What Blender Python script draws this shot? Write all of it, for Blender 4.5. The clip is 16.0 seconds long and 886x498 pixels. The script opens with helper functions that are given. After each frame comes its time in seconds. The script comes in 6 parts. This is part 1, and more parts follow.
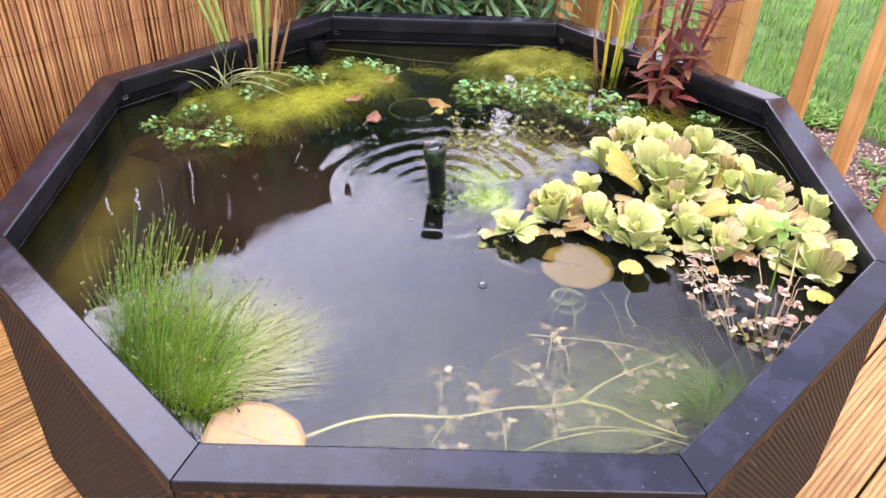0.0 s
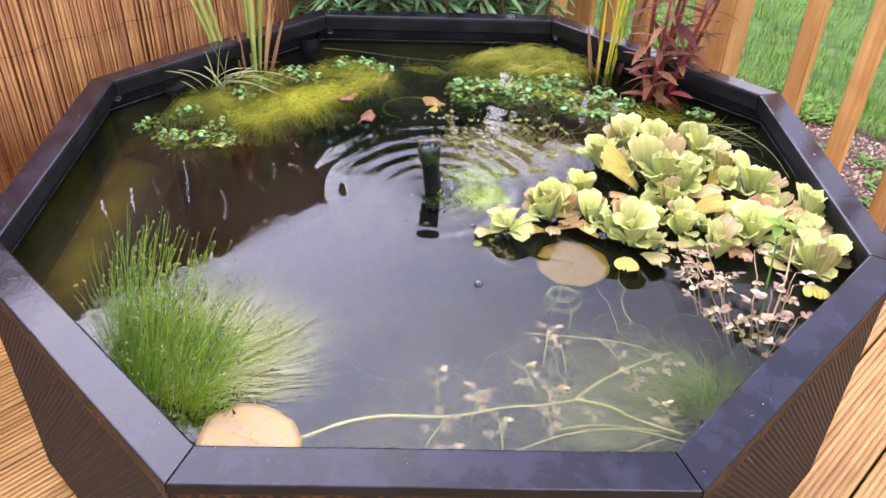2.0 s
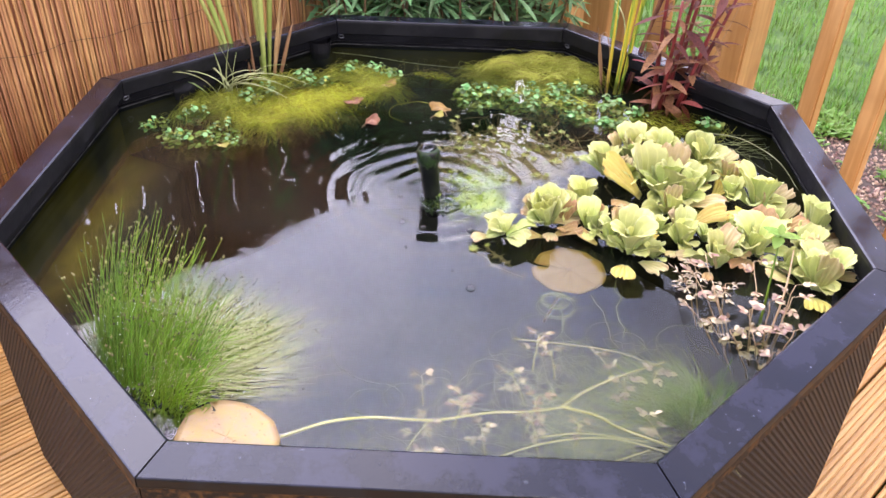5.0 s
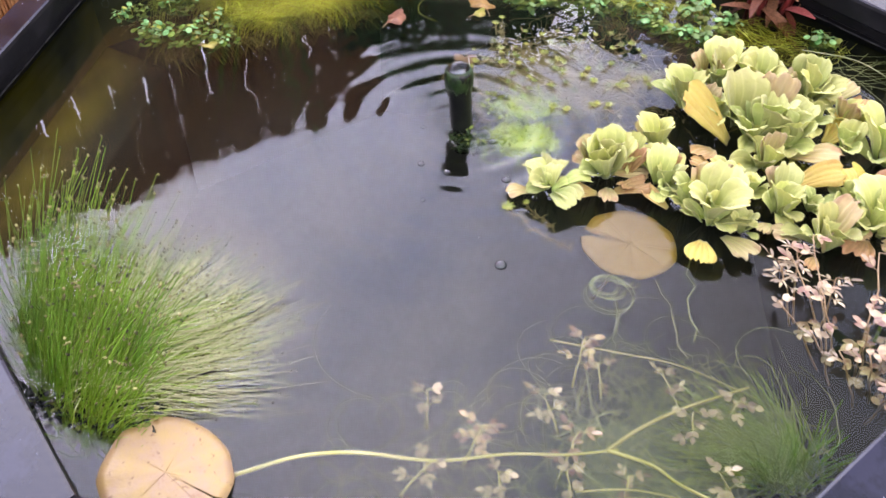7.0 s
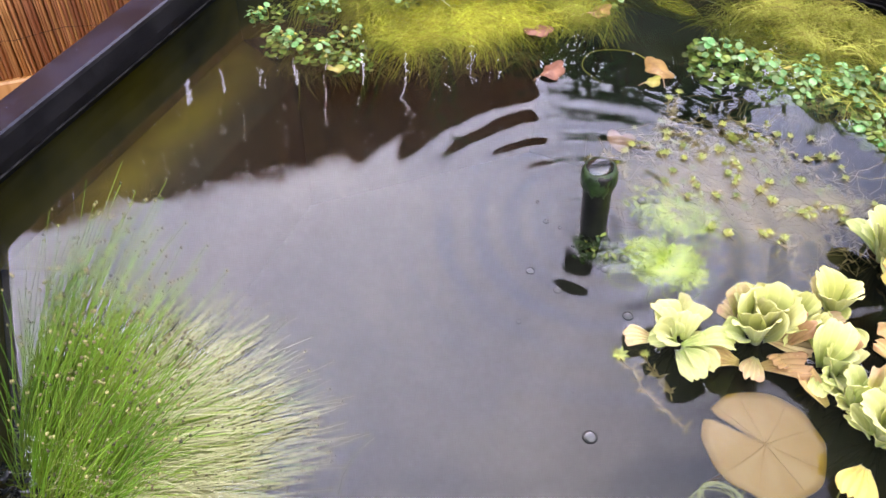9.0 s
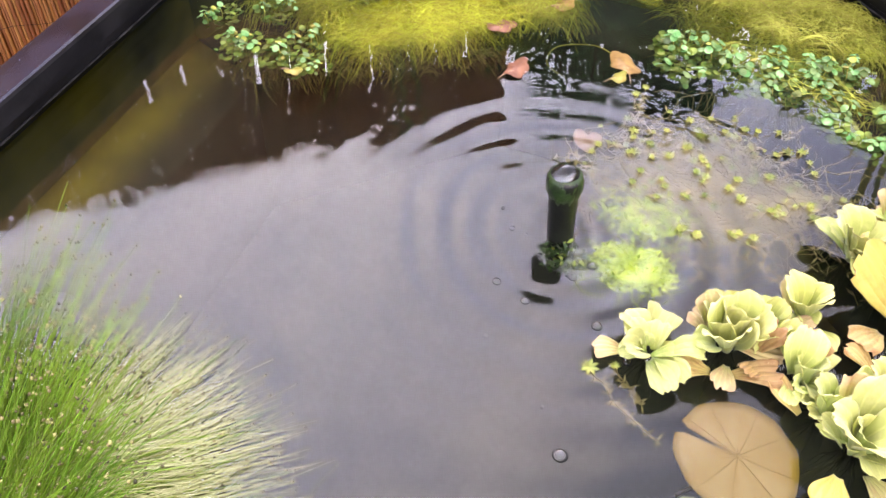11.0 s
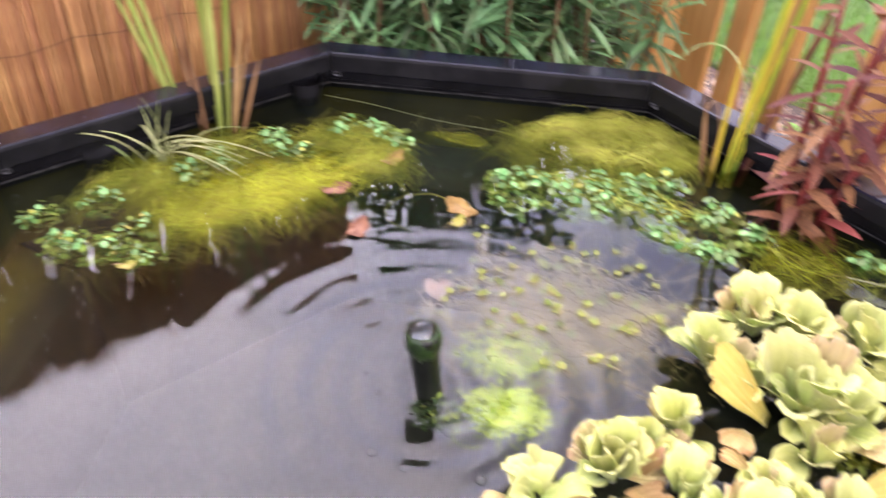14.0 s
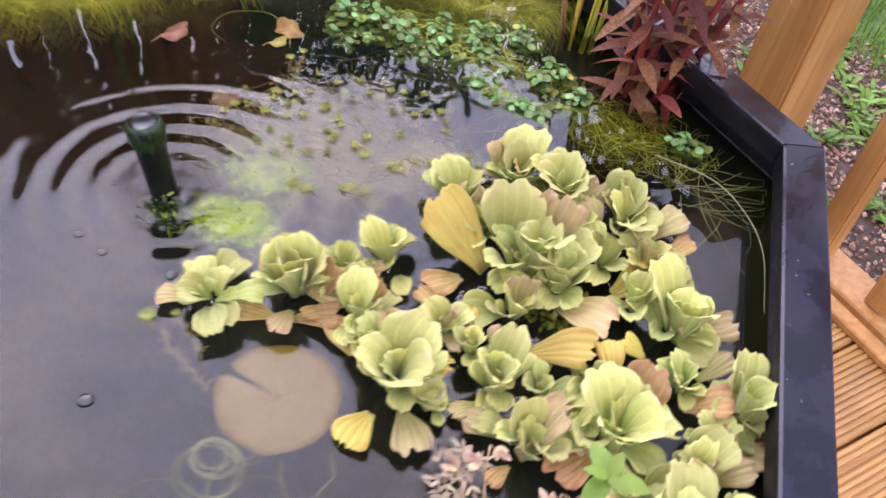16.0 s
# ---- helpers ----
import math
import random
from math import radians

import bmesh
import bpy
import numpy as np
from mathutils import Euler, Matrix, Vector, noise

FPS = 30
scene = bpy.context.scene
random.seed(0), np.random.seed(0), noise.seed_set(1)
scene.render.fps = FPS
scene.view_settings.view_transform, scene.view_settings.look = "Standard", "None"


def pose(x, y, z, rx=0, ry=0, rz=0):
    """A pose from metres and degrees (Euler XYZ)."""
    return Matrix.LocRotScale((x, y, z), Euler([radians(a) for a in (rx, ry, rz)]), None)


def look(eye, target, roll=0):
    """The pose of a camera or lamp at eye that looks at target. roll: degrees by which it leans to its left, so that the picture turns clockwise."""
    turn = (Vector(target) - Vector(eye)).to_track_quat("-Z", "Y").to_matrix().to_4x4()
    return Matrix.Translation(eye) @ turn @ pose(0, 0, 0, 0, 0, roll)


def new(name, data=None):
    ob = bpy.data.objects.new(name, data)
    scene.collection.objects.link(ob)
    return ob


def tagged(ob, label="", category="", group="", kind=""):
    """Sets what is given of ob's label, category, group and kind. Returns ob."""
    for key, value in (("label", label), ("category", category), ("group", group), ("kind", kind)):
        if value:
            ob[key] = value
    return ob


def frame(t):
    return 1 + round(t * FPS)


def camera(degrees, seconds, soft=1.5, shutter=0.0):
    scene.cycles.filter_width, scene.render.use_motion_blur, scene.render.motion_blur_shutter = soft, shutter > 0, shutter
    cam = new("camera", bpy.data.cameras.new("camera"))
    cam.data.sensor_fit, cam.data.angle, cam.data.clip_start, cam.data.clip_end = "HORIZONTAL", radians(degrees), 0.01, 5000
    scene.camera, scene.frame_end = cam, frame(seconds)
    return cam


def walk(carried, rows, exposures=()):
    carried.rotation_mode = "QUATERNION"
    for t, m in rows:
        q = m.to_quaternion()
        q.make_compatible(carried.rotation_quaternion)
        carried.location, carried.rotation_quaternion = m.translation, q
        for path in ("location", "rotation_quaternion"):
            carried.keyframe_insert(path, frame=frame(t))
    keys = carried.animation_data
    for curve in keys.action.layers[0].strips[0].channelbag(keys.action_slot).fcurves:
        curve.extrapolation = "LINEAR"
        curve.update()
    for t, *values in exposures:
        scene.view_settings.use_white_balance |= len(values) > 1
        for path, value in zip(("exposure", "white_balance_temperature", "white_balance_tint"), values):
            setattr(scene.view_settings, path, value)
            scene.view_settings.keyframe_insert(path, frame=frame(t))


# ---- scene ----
cam = camera(56.0, 16.0, shutter=0.5)
PATH = [
    (0, (-0.015, -1.309, 1.281), (0.01, 0.303, 0.098), 2.1),
    (0.5, (-0.011, -1.31, 1.28), (0.015, 0.299, 0.093), 1.8),
    (1, (-0.012, -1.312, 1.28), (0.015, 0.296, 0.091), 1.7),
    (1.5, (-0.013, -1.311, 1.281), (0.016, 0.296, 0.091), 1.7),
    (2, (-0.011, -1.305, 1.281), (0.02, 0.304, 0.093), 1.7),
    (2.5, (-0.01, -1.297, 1.281), (0.018, 0.31, 0.091), 1.7),
    (3, (-0.011, -1.305, 1.285), (0.018, 0.31, 0.105), 1.7),
    (5.3, (0.067, -1.3, 1.259), (-0.005, 0.325, 0.095), 1.6),
    (5.5, (0.082, -1.29, 1.257), (-0.019, 0.313, 0.065), 1.5),
    (6, (0.091, -1.213, 1.226), (-0.053, 0.351, -0.013), 1.1),
    (6.5, (0.063, -1.065, 1.2), (-0.07, 0.422, -0.131), 1.8),
    (7, (0.058, -0.985, 1.183), (-0.067, 0.423, -0.232), 2.1),
    (7.5, (0.078, -0.894, 1.173), (-0.169, 0.488, -0.252), 1.3),
    (8, (0.097, -0.804, 1.162), (-0.279, 0.553, -0.258), 3.4),
    (8.5, (0.078, -0.754, 1.162), (-0.397, 0.545, -0.282), 3.8),
    (10.8, (0.057, -0.676, 1.177), (-0.349, 0.573, -0.332), 3.6),
    (11, (0.062, -0.675, 1.171), (-0.335, 0.579, -0.335), 3.9),
    (11.5, (0.059, -0.671, 1.182), (-0.328, 0.574, -0.335), 4.2),
    (12, (0.053, -0.663, 1.175), (-0.353, 0.626, -0.3), 4.0),
    (12.5, (0.049, -0.659, 1.174), (-0.357, 0.711, -0.225), 3.9),
    (13, (0.037, -0.646, 1.177), (-0.376, 0.805, -0.136), 2.7),
    (13.5, (0.029, -0.641, 1.197), (-0.392, 0.883, -0.028), 1.9),
    (14, (0.061, -0.638, 1.184), (-0.085, 0.905, -0.08), 2.8),
    (14.5, (0.14, -0.656, 1.172), (0.129, 0.84, -0.155), 2.8),
    (15, (0.289, -0.689, 1.165), (0.208, 0.737, -0.235), 5.5),
    (15.5, (0.368, -0.683, 1.164), (0.16, 0.695, -0.271), 5.8),
    (16, (0.437, -0.601, 1.137), (0.184, 0.739, -0.326), 8.0),
]
EXPOSURES = [(0, 0.19, 6900, 22.5), (1.2, 0.16, 6900, 22.5), (2, 0.04, 6900, 22.5), (3, 0.05, 6900, 22.5), (5.5, 0.07, 6900, 21.5), (6.5, -0.10, 6900, 21.5), (7.5, -0.06, 6900, 22.5), (8.5, 0.12, 6900, 22.5), (11, 0.34, 7400, 22.5), (12, 0.32, 7550, 21), (12.5, 0.37, 7650, 21), (13, 0.37, 7850, 23), (13.5, 0.66, 6800, 25.5), (14.5, -0.36, 7700, 25.5), (15, -0.58, 7600, 24.5), (15.5, -0.37, 7300, 24.5), (16, -0.45, 6900, 27.5)]
walk(cam, [(t, look(eye, target, roll)) for t, eye, target, roll in PATH], EXPOSURES)


# world: a bright overcast sky
world = bpy.data.worlds.new("overcast_sky")
scene.world = world
world.use_nodes = True
wn, wl = world.node_tree.nodes, world.node_tree.links
wn.clear()
sky = wn.new("ShaderNodeTexSky")
sky.sky_type, sky.sun_disc = "NISHITA", False
sky.sun_elevation, sky.sun_rotation = radians(58), radians(160)
geo_dir = wn.new("ShaderNodeTexCoord")
cloud = wn.new("ShaderNodeTexNoise")
cloud.inputs["Scale"].default_value, cloud.inputs["Detail"].default_value = 3.4, 6
cloud_ramp = wn.new("ShaderNodeValToRGB")
cloud_ramp.color_ramp.elements[0].position, cloud_ramp.color_ramp.elements[0].color = 0.36, (0.49, 0.56, 0.85, 1)
cloud_ramp.color_ramp.elements[1].position, cloud_ramp.color_ramp.elements[1].color = 0.66, (0.96, 0.98, 1.14, 1)
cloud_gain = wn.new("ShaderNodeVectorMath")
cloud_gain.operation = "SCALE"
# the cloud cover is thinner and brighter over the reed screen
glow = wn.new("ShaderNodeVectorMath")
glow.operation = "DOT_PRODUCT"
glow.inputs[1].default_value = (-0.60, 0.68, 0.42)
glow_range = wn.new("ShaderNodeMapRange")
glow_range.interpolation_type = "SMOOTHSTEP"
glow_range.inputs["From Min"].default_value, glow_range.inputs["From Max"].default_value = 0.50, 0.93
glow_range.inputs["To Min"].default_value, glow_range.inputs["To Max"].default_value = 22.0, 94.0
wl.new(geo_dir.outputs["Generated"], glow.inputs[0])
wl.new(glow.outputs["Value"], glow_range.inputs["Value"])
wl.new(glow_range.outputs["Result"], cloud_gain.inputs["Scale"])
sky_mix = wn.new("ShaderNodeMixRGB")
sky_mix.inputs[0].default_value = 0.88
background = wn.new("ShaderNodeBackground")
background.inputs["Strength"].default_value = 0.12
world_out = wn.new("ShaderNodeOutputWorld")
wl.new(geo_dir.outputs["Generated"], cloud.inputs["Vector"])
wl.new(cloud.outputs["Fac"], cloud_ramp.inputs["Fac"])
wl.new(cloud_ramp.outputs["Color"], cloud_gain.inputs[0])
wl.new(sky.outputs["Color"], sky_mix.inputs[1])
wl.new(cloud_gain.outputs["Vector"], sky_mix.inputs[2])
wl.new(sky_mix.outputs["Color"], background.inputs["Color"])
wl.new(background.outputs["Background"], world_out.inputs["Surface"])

sun = new("sun", bpy.data.lights.new("sun", "SUN"))
sun.data.energy, sun.data.angle, sun.data.color = 1.5, radians(30), (1.0, 0.95, 0.88)
sun.matrix_world = look((0.7, -1.5, 2.6), (0, 0, 0))
scene.view_settings.exposure = 0.0

# ---- materials ----
RIM, WATER = 0.525, 0.455            # heights of the rim's inner edge and of the water


def node_material(name):
    m = bpy.data.materials.new(name)
    m.use_nodes = True
    return m, m.node_tree.nodes, m.node_tree.links, m.node_tree.nodes["Principled BSDF"]


def mixed(nodes, links, a, b, fac, blend="MIX"):
    """A colour mix of two sockets or colours."""
    n = nodes.new("ShaderNodeMixRGB")
    n.blend_type = blend
    for i, v in ((0, fac), (1, a), (2, b)):
        if isinstance(v, (int, float)):
            n.inputs[i].default_value = v
        elif isinstance(v, tuple):
            n.inputs[i].default_value = (*v, 1)
        else:
            links.new(v, n.inputs[i])
    return n.outputs[0]


def noise_socket(nodes, links, scale, detail=4, rough=0.55, stretch=None, coord="Object"):
    tc = nodes.new("ShaderNodeTexCoord")
    vec = tc.outputs[coord]
    if stretch:
        mp = nodes.new("ShaderNodeMapping")
        mp.inputs["Scale"].default_value = stretch
        links.new(vec, mp.inputs["Vector"])
        vec = mp.outputs[0]
    n = nodes.new("ShaderNodeTexNoise")
    n.inputs["Scale"].default_value, n.inputs["Detail"].default_value, n.inputs["Roughness"].default_value = scale, detail, rough
    links.new(vec, n.inputs["Vector"])
    return n.outputs["Fac"]


def steps(nodes, links, fac, stops):
    n = nodes.new("ShaderNodeValToRGB")
    r = n.color_ramp
    while len(r.elements) < len(stops):
        r.elements.new(0.5)
    for e, (p, c) in zip(r.elements, stops):
        e.position, e.color = p, (*c, 1) if isinstance(c, tuple) else (c, c, c, 1)
    links.new(fac, n.inputs["Fac"])
    return n.outputs["Color"]


def bump(nodes, links, bsdf, fac, strength, distance):
    b = nodes.new("ShaderNodeBump")
    b.inputs["Strength"].default_value, b.inputs["Distance"].default_value = strength, distance
    links.new(fac, b.inputs["Height"])
    links.new(b.outputs[0], bsdf.inputs["Normal"])


def plain(name, dark, light, scale=30, rough=0.55, spread=(0.35, 0.65), bump_by=0.0, random_by=0.0, stretch=None, thin=0.0, coat=0.0, metal=0.0, spec=0.5, coord="Object"):
    """A surface of two colours mixed by noise, with relief; thin: the share of light that passes through a leaf."""
    m, n, l, b = node_material(name)
    f = noise_socket(n, l, scale, stretch=stretch, coord=coord)
    col = steps(n, l, f, [(spread[0], dark), (spread[1], light)])
    if random_by:
        info = n.new("ShaderNodeObjectInfo")
        isl = n.new("ShaderNodeNewGeometry")
        add = n.new("ShaderNodeMath")
        add.operation = "ADD"
        l.new(info.outputs["Random"], add.inputs[0])
        l.new(isl.outputs["Random Per Island"], add.inputs[1])
        fr = n.new("ShaderNodeMath")
        fr.operation = "FRACT"
        l.new(add.outputs[0], fr.inputs[0])
        hsv = n.new("ShaderNodeHueSaturation")
        mr = n.new("ShaderNodeMapRange")
        mr.inputs["To Min"].default_value, mr.inputs["To Max"].default_value = 1 - random_by, 1 + random_by
        l.new(fr.outputs[0], mr.inputs["Value"])
        l.new(mr.outputs[0], hsv.inputs["Value"])
        mh = n.new("ShaderNodeMapRange")
        mh.inputs["To Min"].default_value, mh.inputs["To Max"].default_value = 0.5 - 0.06 * random_by, 0.5 + 0.06 * random_by
        l.new(fr.outputs[0], mh.inputs["Value"])
        l.new(mh.outputs[0], hsv.inputs["Hue"])
        l.new(col, hsv.inputs["Color"])
        col = hsv.outputs[0]
    l.new(col, b.inputs["Base Color"])
    b.inputs["Roughness"].default_value, b.inputs["Metallic"].default_value = rough, metal
    b.inputs["Coat Weight"].default_value = coat
    b.inputs["Coat Roughness"].default_value = 0.12
    b.inputs["Specular IOR Level"].default_value = spec
    if bump_by:
        bump(n, l, b, f, 0.6, bump_by)
    if thin:
        tr = n.new("ShaderNodeBsdfTranslucent")
        l.new(col, tr.inputs["Color"])
        mx = n.new("ShaderNodeMixShader")
        mx.inputs[0].default_value = thin
        l.new(b.outputs[0], mx.inputs[1])
        l.new(tr.outputs[0], mx.inputs[2])
        l.new(mx.outputs[0], n["Material Output"].inputs["Surface"])
    return m


def wood(name, dark, light, knot, rough=0.5, coat=0.25, along=0):
    """Stained softwood: grain along one axis, knots, a little gloss from the rain."""
    m, n, l, b = node_material(name)
    tc = n.new("ShaderNodeTexCoord")
    info = n.new("ShaderNodeObjectInfo")
    off = n.new("ShaderNodeVectorMath")
    off.operation = "MULTIPLY_ADD"
    off.inputs[1].default_value = (1, 1, 1)
    comb = n.new("ShaderNodeCombineXYZ")
    mul = n.new("ShaderNodeMath")
    mul.operation = "MULTIPLY"
    mul.inputs[1].default_value = 37.0
    l.new(info.outputs["Random"], mul.inputs[0])
    for i in range(3):
        l.new(mul.outputs[0], comb.inputs[i])
    l.new(tc.outputs["Object"], off.inputs[0])
    l.new(comb.outputs[0], off.inputs[2])
    mp = n.new("ShaderNodeMapping")
    s = [26.0, 26.0, 26.0]
    s[along] = 1.6
    mp.inputs["Scale"].default_value = s
    l.new(off.outputs[0], mp.inputs["Vector"])
    g = n.new("ShaderNodeTexNoise")
    g.inputs["Scale"].default_value, g.inputs["Detail"].default_value, g.inputs["Distortion"].default_value = 2.2, 6, 0.6
    l.new(mp.outputs[0], g.inputs["Vector"])
    col = steps(n, l, g.outputs["Fac"], [(0.32, dark), (0.68, light)])
    blot = n.new("ShaderNodeTexNoise")
    blot.inputs["Scale"].default_value, blot.inputs["Detail"].default_value = 5, 3
    l.new(off.outputs[0], blot.inputs["Vector"])
    col = mixed(n, l, col, tuple(c * 0.62 for c in dark), steps(n, l, blot.outputs["Fac"], [(0.5, 0.0), (0.75, 0.6)]))
    vo = n.new("ShaderNodeTexVoronoi")
    vo.inputs["Scale"].default_value = 1.0
    mk = n.new("ShaderNodeMapping")
    k = [7.0, 7.0, 7.0]
    k[along] = 3.5
    mk.inputs["Scale"].default_value = k
    l.new(off.outputs[0], mk.inputs["Vector"])
    l.new(mk.outputs[0], vo.inputs["Vector"])
    col = mixed(n, l, col, knot, steps(n, l, vo.outputs["Distance"], [(0.05, 0.85), (0.13, 0.0)]))
    hsv = n.new("ShaderNodeHueSaturation")
    mr = n.new("ShaderNodeMapRange")
    mr.inputs["To Min"].default_value, mr.inputs["To Max"].default_value = 0.82, 1.15
    l.new(info.outputs["Random"], mr.inputs["Value"])
    l.new(mr.outputs[0], hsv.inputs["Value"])
    l.new(col, hsv.inputs["Color"])
    l.new(hsv.outputs[0], b.inputs["Base Color"])
    b.inputs["Roughness"].default_value = rough
    b.inputs["Coat Weight"].default_value, b.inputs["Coat Roughness"].default_value = coat, 0.3
    bump(n, l, b, g.outputs["Fac"], 0.35, 0.002)
    return m


def fan_leaf(name, base, tip, edge, edge_from, rough=0.6, thin=0.3, withered=0.15):
    """A velvety ribbed floating leaf: paler ribs, colour from base to tip, and a withered edge."""
    m, n, l, b = node_material(name)
    uv = n.new("ShaderNodeUVMap")
    sep = n.new("ShaderNodeSeparateXYZ")
    l.new(uv.outputs[0], sep.inputs[0])
    info = n.new("ShaderNodeObjectInfo")
    nz = noise_socket(n, l, 7, 6, 0.7)
    col = mixed(n, l, base, tip, sep.outputs["Y"])
    rib = n.new("ShaderNodeMath")
    rib.operation = "MULTIPLY"
    rib.inputs[1].default_value = 2 * math.pi * 5
    l.new(sep.outputs["X"], rib.inputs[0])
    cos = n.new("ShaderNodeMath")
    cos.operation = "COSINE"
    l.new(rib.outputs[0], cos.inputs[0])
    col = mixed(n, l, col, tuple(min(1, c * 1.2 + 0.04) for c in tip), steps(n, l, cos.outputs[0], [(0.72, 0.0), (1.0, 0.28)]))
    col = mixed(n, l, col, tuple(c * 0.6 for c in base), steps(n, l, nz, [(0.48, 0.0), (0.82, 0.25)]))
    # withered margin, further in on some leaves
    def calc(op, a, c):
        q = n.new("ShaderNodeMath")
        q.operation = op
        for i, v in enumerate((a, c)):
            if isinstance(v, (int, float)):
                q.inputs[i].default_value = v
            else:
                l.new(v, q.inputs[i])
        return q.outputs[0]

    across = calc("MULTIPLY", calc("ABSOLUTE", calc("SUBTRACT", sep.outputs["X"], 0.5), 0.0), 2.0)
    margin = calc("MAXIMUM", sep.outputs["Y"], calc("MULTIPLY", across, calc("MINIMUM", calc("MULTIPLY", sep.outputs["Y"], 1.9), 0.99)))
    add = n.new("ShaderNodeMath")
    add.operation = "MULTIPLY_ADD"
    add.inputs[1].default_value = 0.55
    l.new(nz, add.inputs[0])
    l.new(margin, add.inputs[2])
    add2 = n.new("ShaderNodeMath")
    add2.operation = "MULTIPLY_ADD"
    add2.inputs[1].default_value = 0.22
    l.new(info.outputs["Random"], add2.inputs[0])
    l.new(add.outputs[0], add2.inputs[2])
    col = mixed(n, l, col, edge, steps(n, l, add2.outputs[0], [(edge_from, 0.0), (edge_from + 0.14, 0.9)]))
    blot = noise_socket(n, l, 3.2, 4, 0.6)
    col = mixed(n, l, col, edge, steps(n, l, blot, [(0.52, 0.0), (0.72, withered)]))
    col = mixed(n, l, col, tuple(c * 0.75 for c in edge), steps(n, l, cos.outputs[0], [(0.0, 0.2 * withered), (0.4, 0.0)]))
    hsv = n.new("ShaderNodeHueSaturation")
    mr = n.new("ShaderNodeMapRange")
    mr.inputs["To Min"].default_value, mr.inputs["To Max"].default_value = 0.74, 1.08
    l.new(info.outputs["Random"], mr.inputs["Value"])
    l.new(mr.outputs[0], hsv.inputs["Value"])
    # some leaves yellower, some greener
    own = calc("FRACT", calc("MULTIPLY", info.outputs["Random"], 7.31), 0.0)
    l.new(calc("ADD", calc("MULTIPLY", own, 0.030), 0.483), hsv.inputs["Hue"])
    l.new(col, hsv.inputs["Color"])
    l.new(hsv.outputs[0], b.inputs["Base Color"])
    b.inputs["Roughness"].default_value = rough
    b.inputs["Sheen Weight"].default_value, b.inputs["Sheen Roughness"].default_value = 0.28, 0.4
    bump(n, l, b, noise_socket(n, l, 14, 5), 0.3, 0.006)
    tr = n.new("ShaderNodeBsdfTranslucent")
    l.new(hsv.outputs[0], tr.inputs["Color"])
    mx = n.new("ShaderNodeMixShader")
    mx.inputs[0].default_value = thin
    l.new(b.outputs[0], mx.inputs[1])
    l.new(tr.outputs[0], mx.inputs[2])
    l.new(mx.outputs[0], n["Material Output"].inputs["Surface"])
    return m


def water_material():
    """Clear pond water: sky gloss by angle, the rest passes, faintly tinted; rings spread from the fountain over a slow swell."""
    m, n, l, b = node_material("pond_water")
    n.remove(b)

    def calc(op, a, c=None, d=None):
        q = n.new("ShaderNodeMath")
        q.operation = op
        for i, v in enumerate((a, c, d)):
            if isinstance(v, (int, float)):
                q.inputs[i].default_value = v
            elif v is not None:
                l.new(v, q.inputs[i])
        return q.outputs[0]

    tc = n.new("ShaderNodeTexCoord")
    away = n.new("ShaderNodeVectorMath")
    away.operation = "DISTANCE"
    away.inputs[1].default_value = (-0.003, 0.0, WATER)
    l.new(tc.outputs["Object"], away.inputs[0])
    r = away.outputs["Value"]
    fade = calc("EXPONENT", calc("MULTIPLY", calc("POWER", calc("DIVIDE", calc("SUBTRACT", r, 0.06), 0.185), 2.0), -1.0))
    uneven = noise_socket(n, l, 6, 2)
    # the rings lie closer together near the tube
    wave = calc("SINE", calc("MULTIPLY_ADD", calc("POWER", r, 0.72), 2 * math.pi / 0.0535, calc("MULTIPLY", uneven, 4.0)))
    rings = calc("MULTIPLY", calc("MULTIPLY", wave, fade), calc("MULTIPLY", calc("SUBTRACT", uneven, 0.16), 0.0021))
    splash_fade = calc("EXPONENT", calc("MULTIPLY", calc("POWER", calc("DIVIDE", r, 0.06), 2.0), -1.0))
    splash = calc("MULTIPLY", calc("MULTIPLY", calc("SUBTRACT", noise_socket(n, l, 62, 2), 0.5), splash_fade), 0.005)
    swell = calc("MULTIPLY", noise_socket(n, l, 7.5, 1, 0.4), 0.0013)
    chop = calc("MULTIPLY", noise_socket(n, l, 32, 2, 0.4), 0.00022)
    bp = n.new("ShaderNodeBump")
    bp.inputs["Strength"].default_value, bp.inputs["Distance"].default_value = 1.0, 1.0
    l.new(calc("ADD", calc("ADD", calc("ADD", rings, splash), swell), chop), bp.inputs["Height"])
    fr = n.new("ShaderNodeFresnel")
    fr.inputs["IOR"].default_value = 1.48
    tr = n.new("ShaderNodeBsdfTransparent")
    tr.inputs["Color"].default_value = (0.90, 0.93, 0.80, 1)
    silt = n.new("ShaderNodeBsdfDiffuse")
    silt.inputs["Color"].default_value = (0.22, 0.32, 0.29, 1)
    gl = n.new("ShaderNodeBsdfGlossy")
    gl.inputs["Roughness"].default_value = 0.012
    l.new(bp.outputs[0], gl.inputs["Normal"])
    l.new(bp.outputs[0], fr.inputs["Normal"])
    body = n.new("ShaderNodeMixShader")
    l.new(steps(n, l, noise_socket(n, l, 3.2, 3), [(0.36, 0.0), (0.66, 0.02)]), body.inputs[0])
    l.new(tr.outputs[0], body.inputs[1])
    l.new(silt.outputs[0], body.inputs[2])
    top = n.new("ShaderNodeMixShader")
    l.new(fr.outputs[0], top.inputs[0])
    l.new(body.outputs[0], top.inputs[1])
    l.new(gl.outputs[0], top.inputs[2])
    l.new(top.outputs[0], n["Material Output"].inputs["Surface"])
    return m


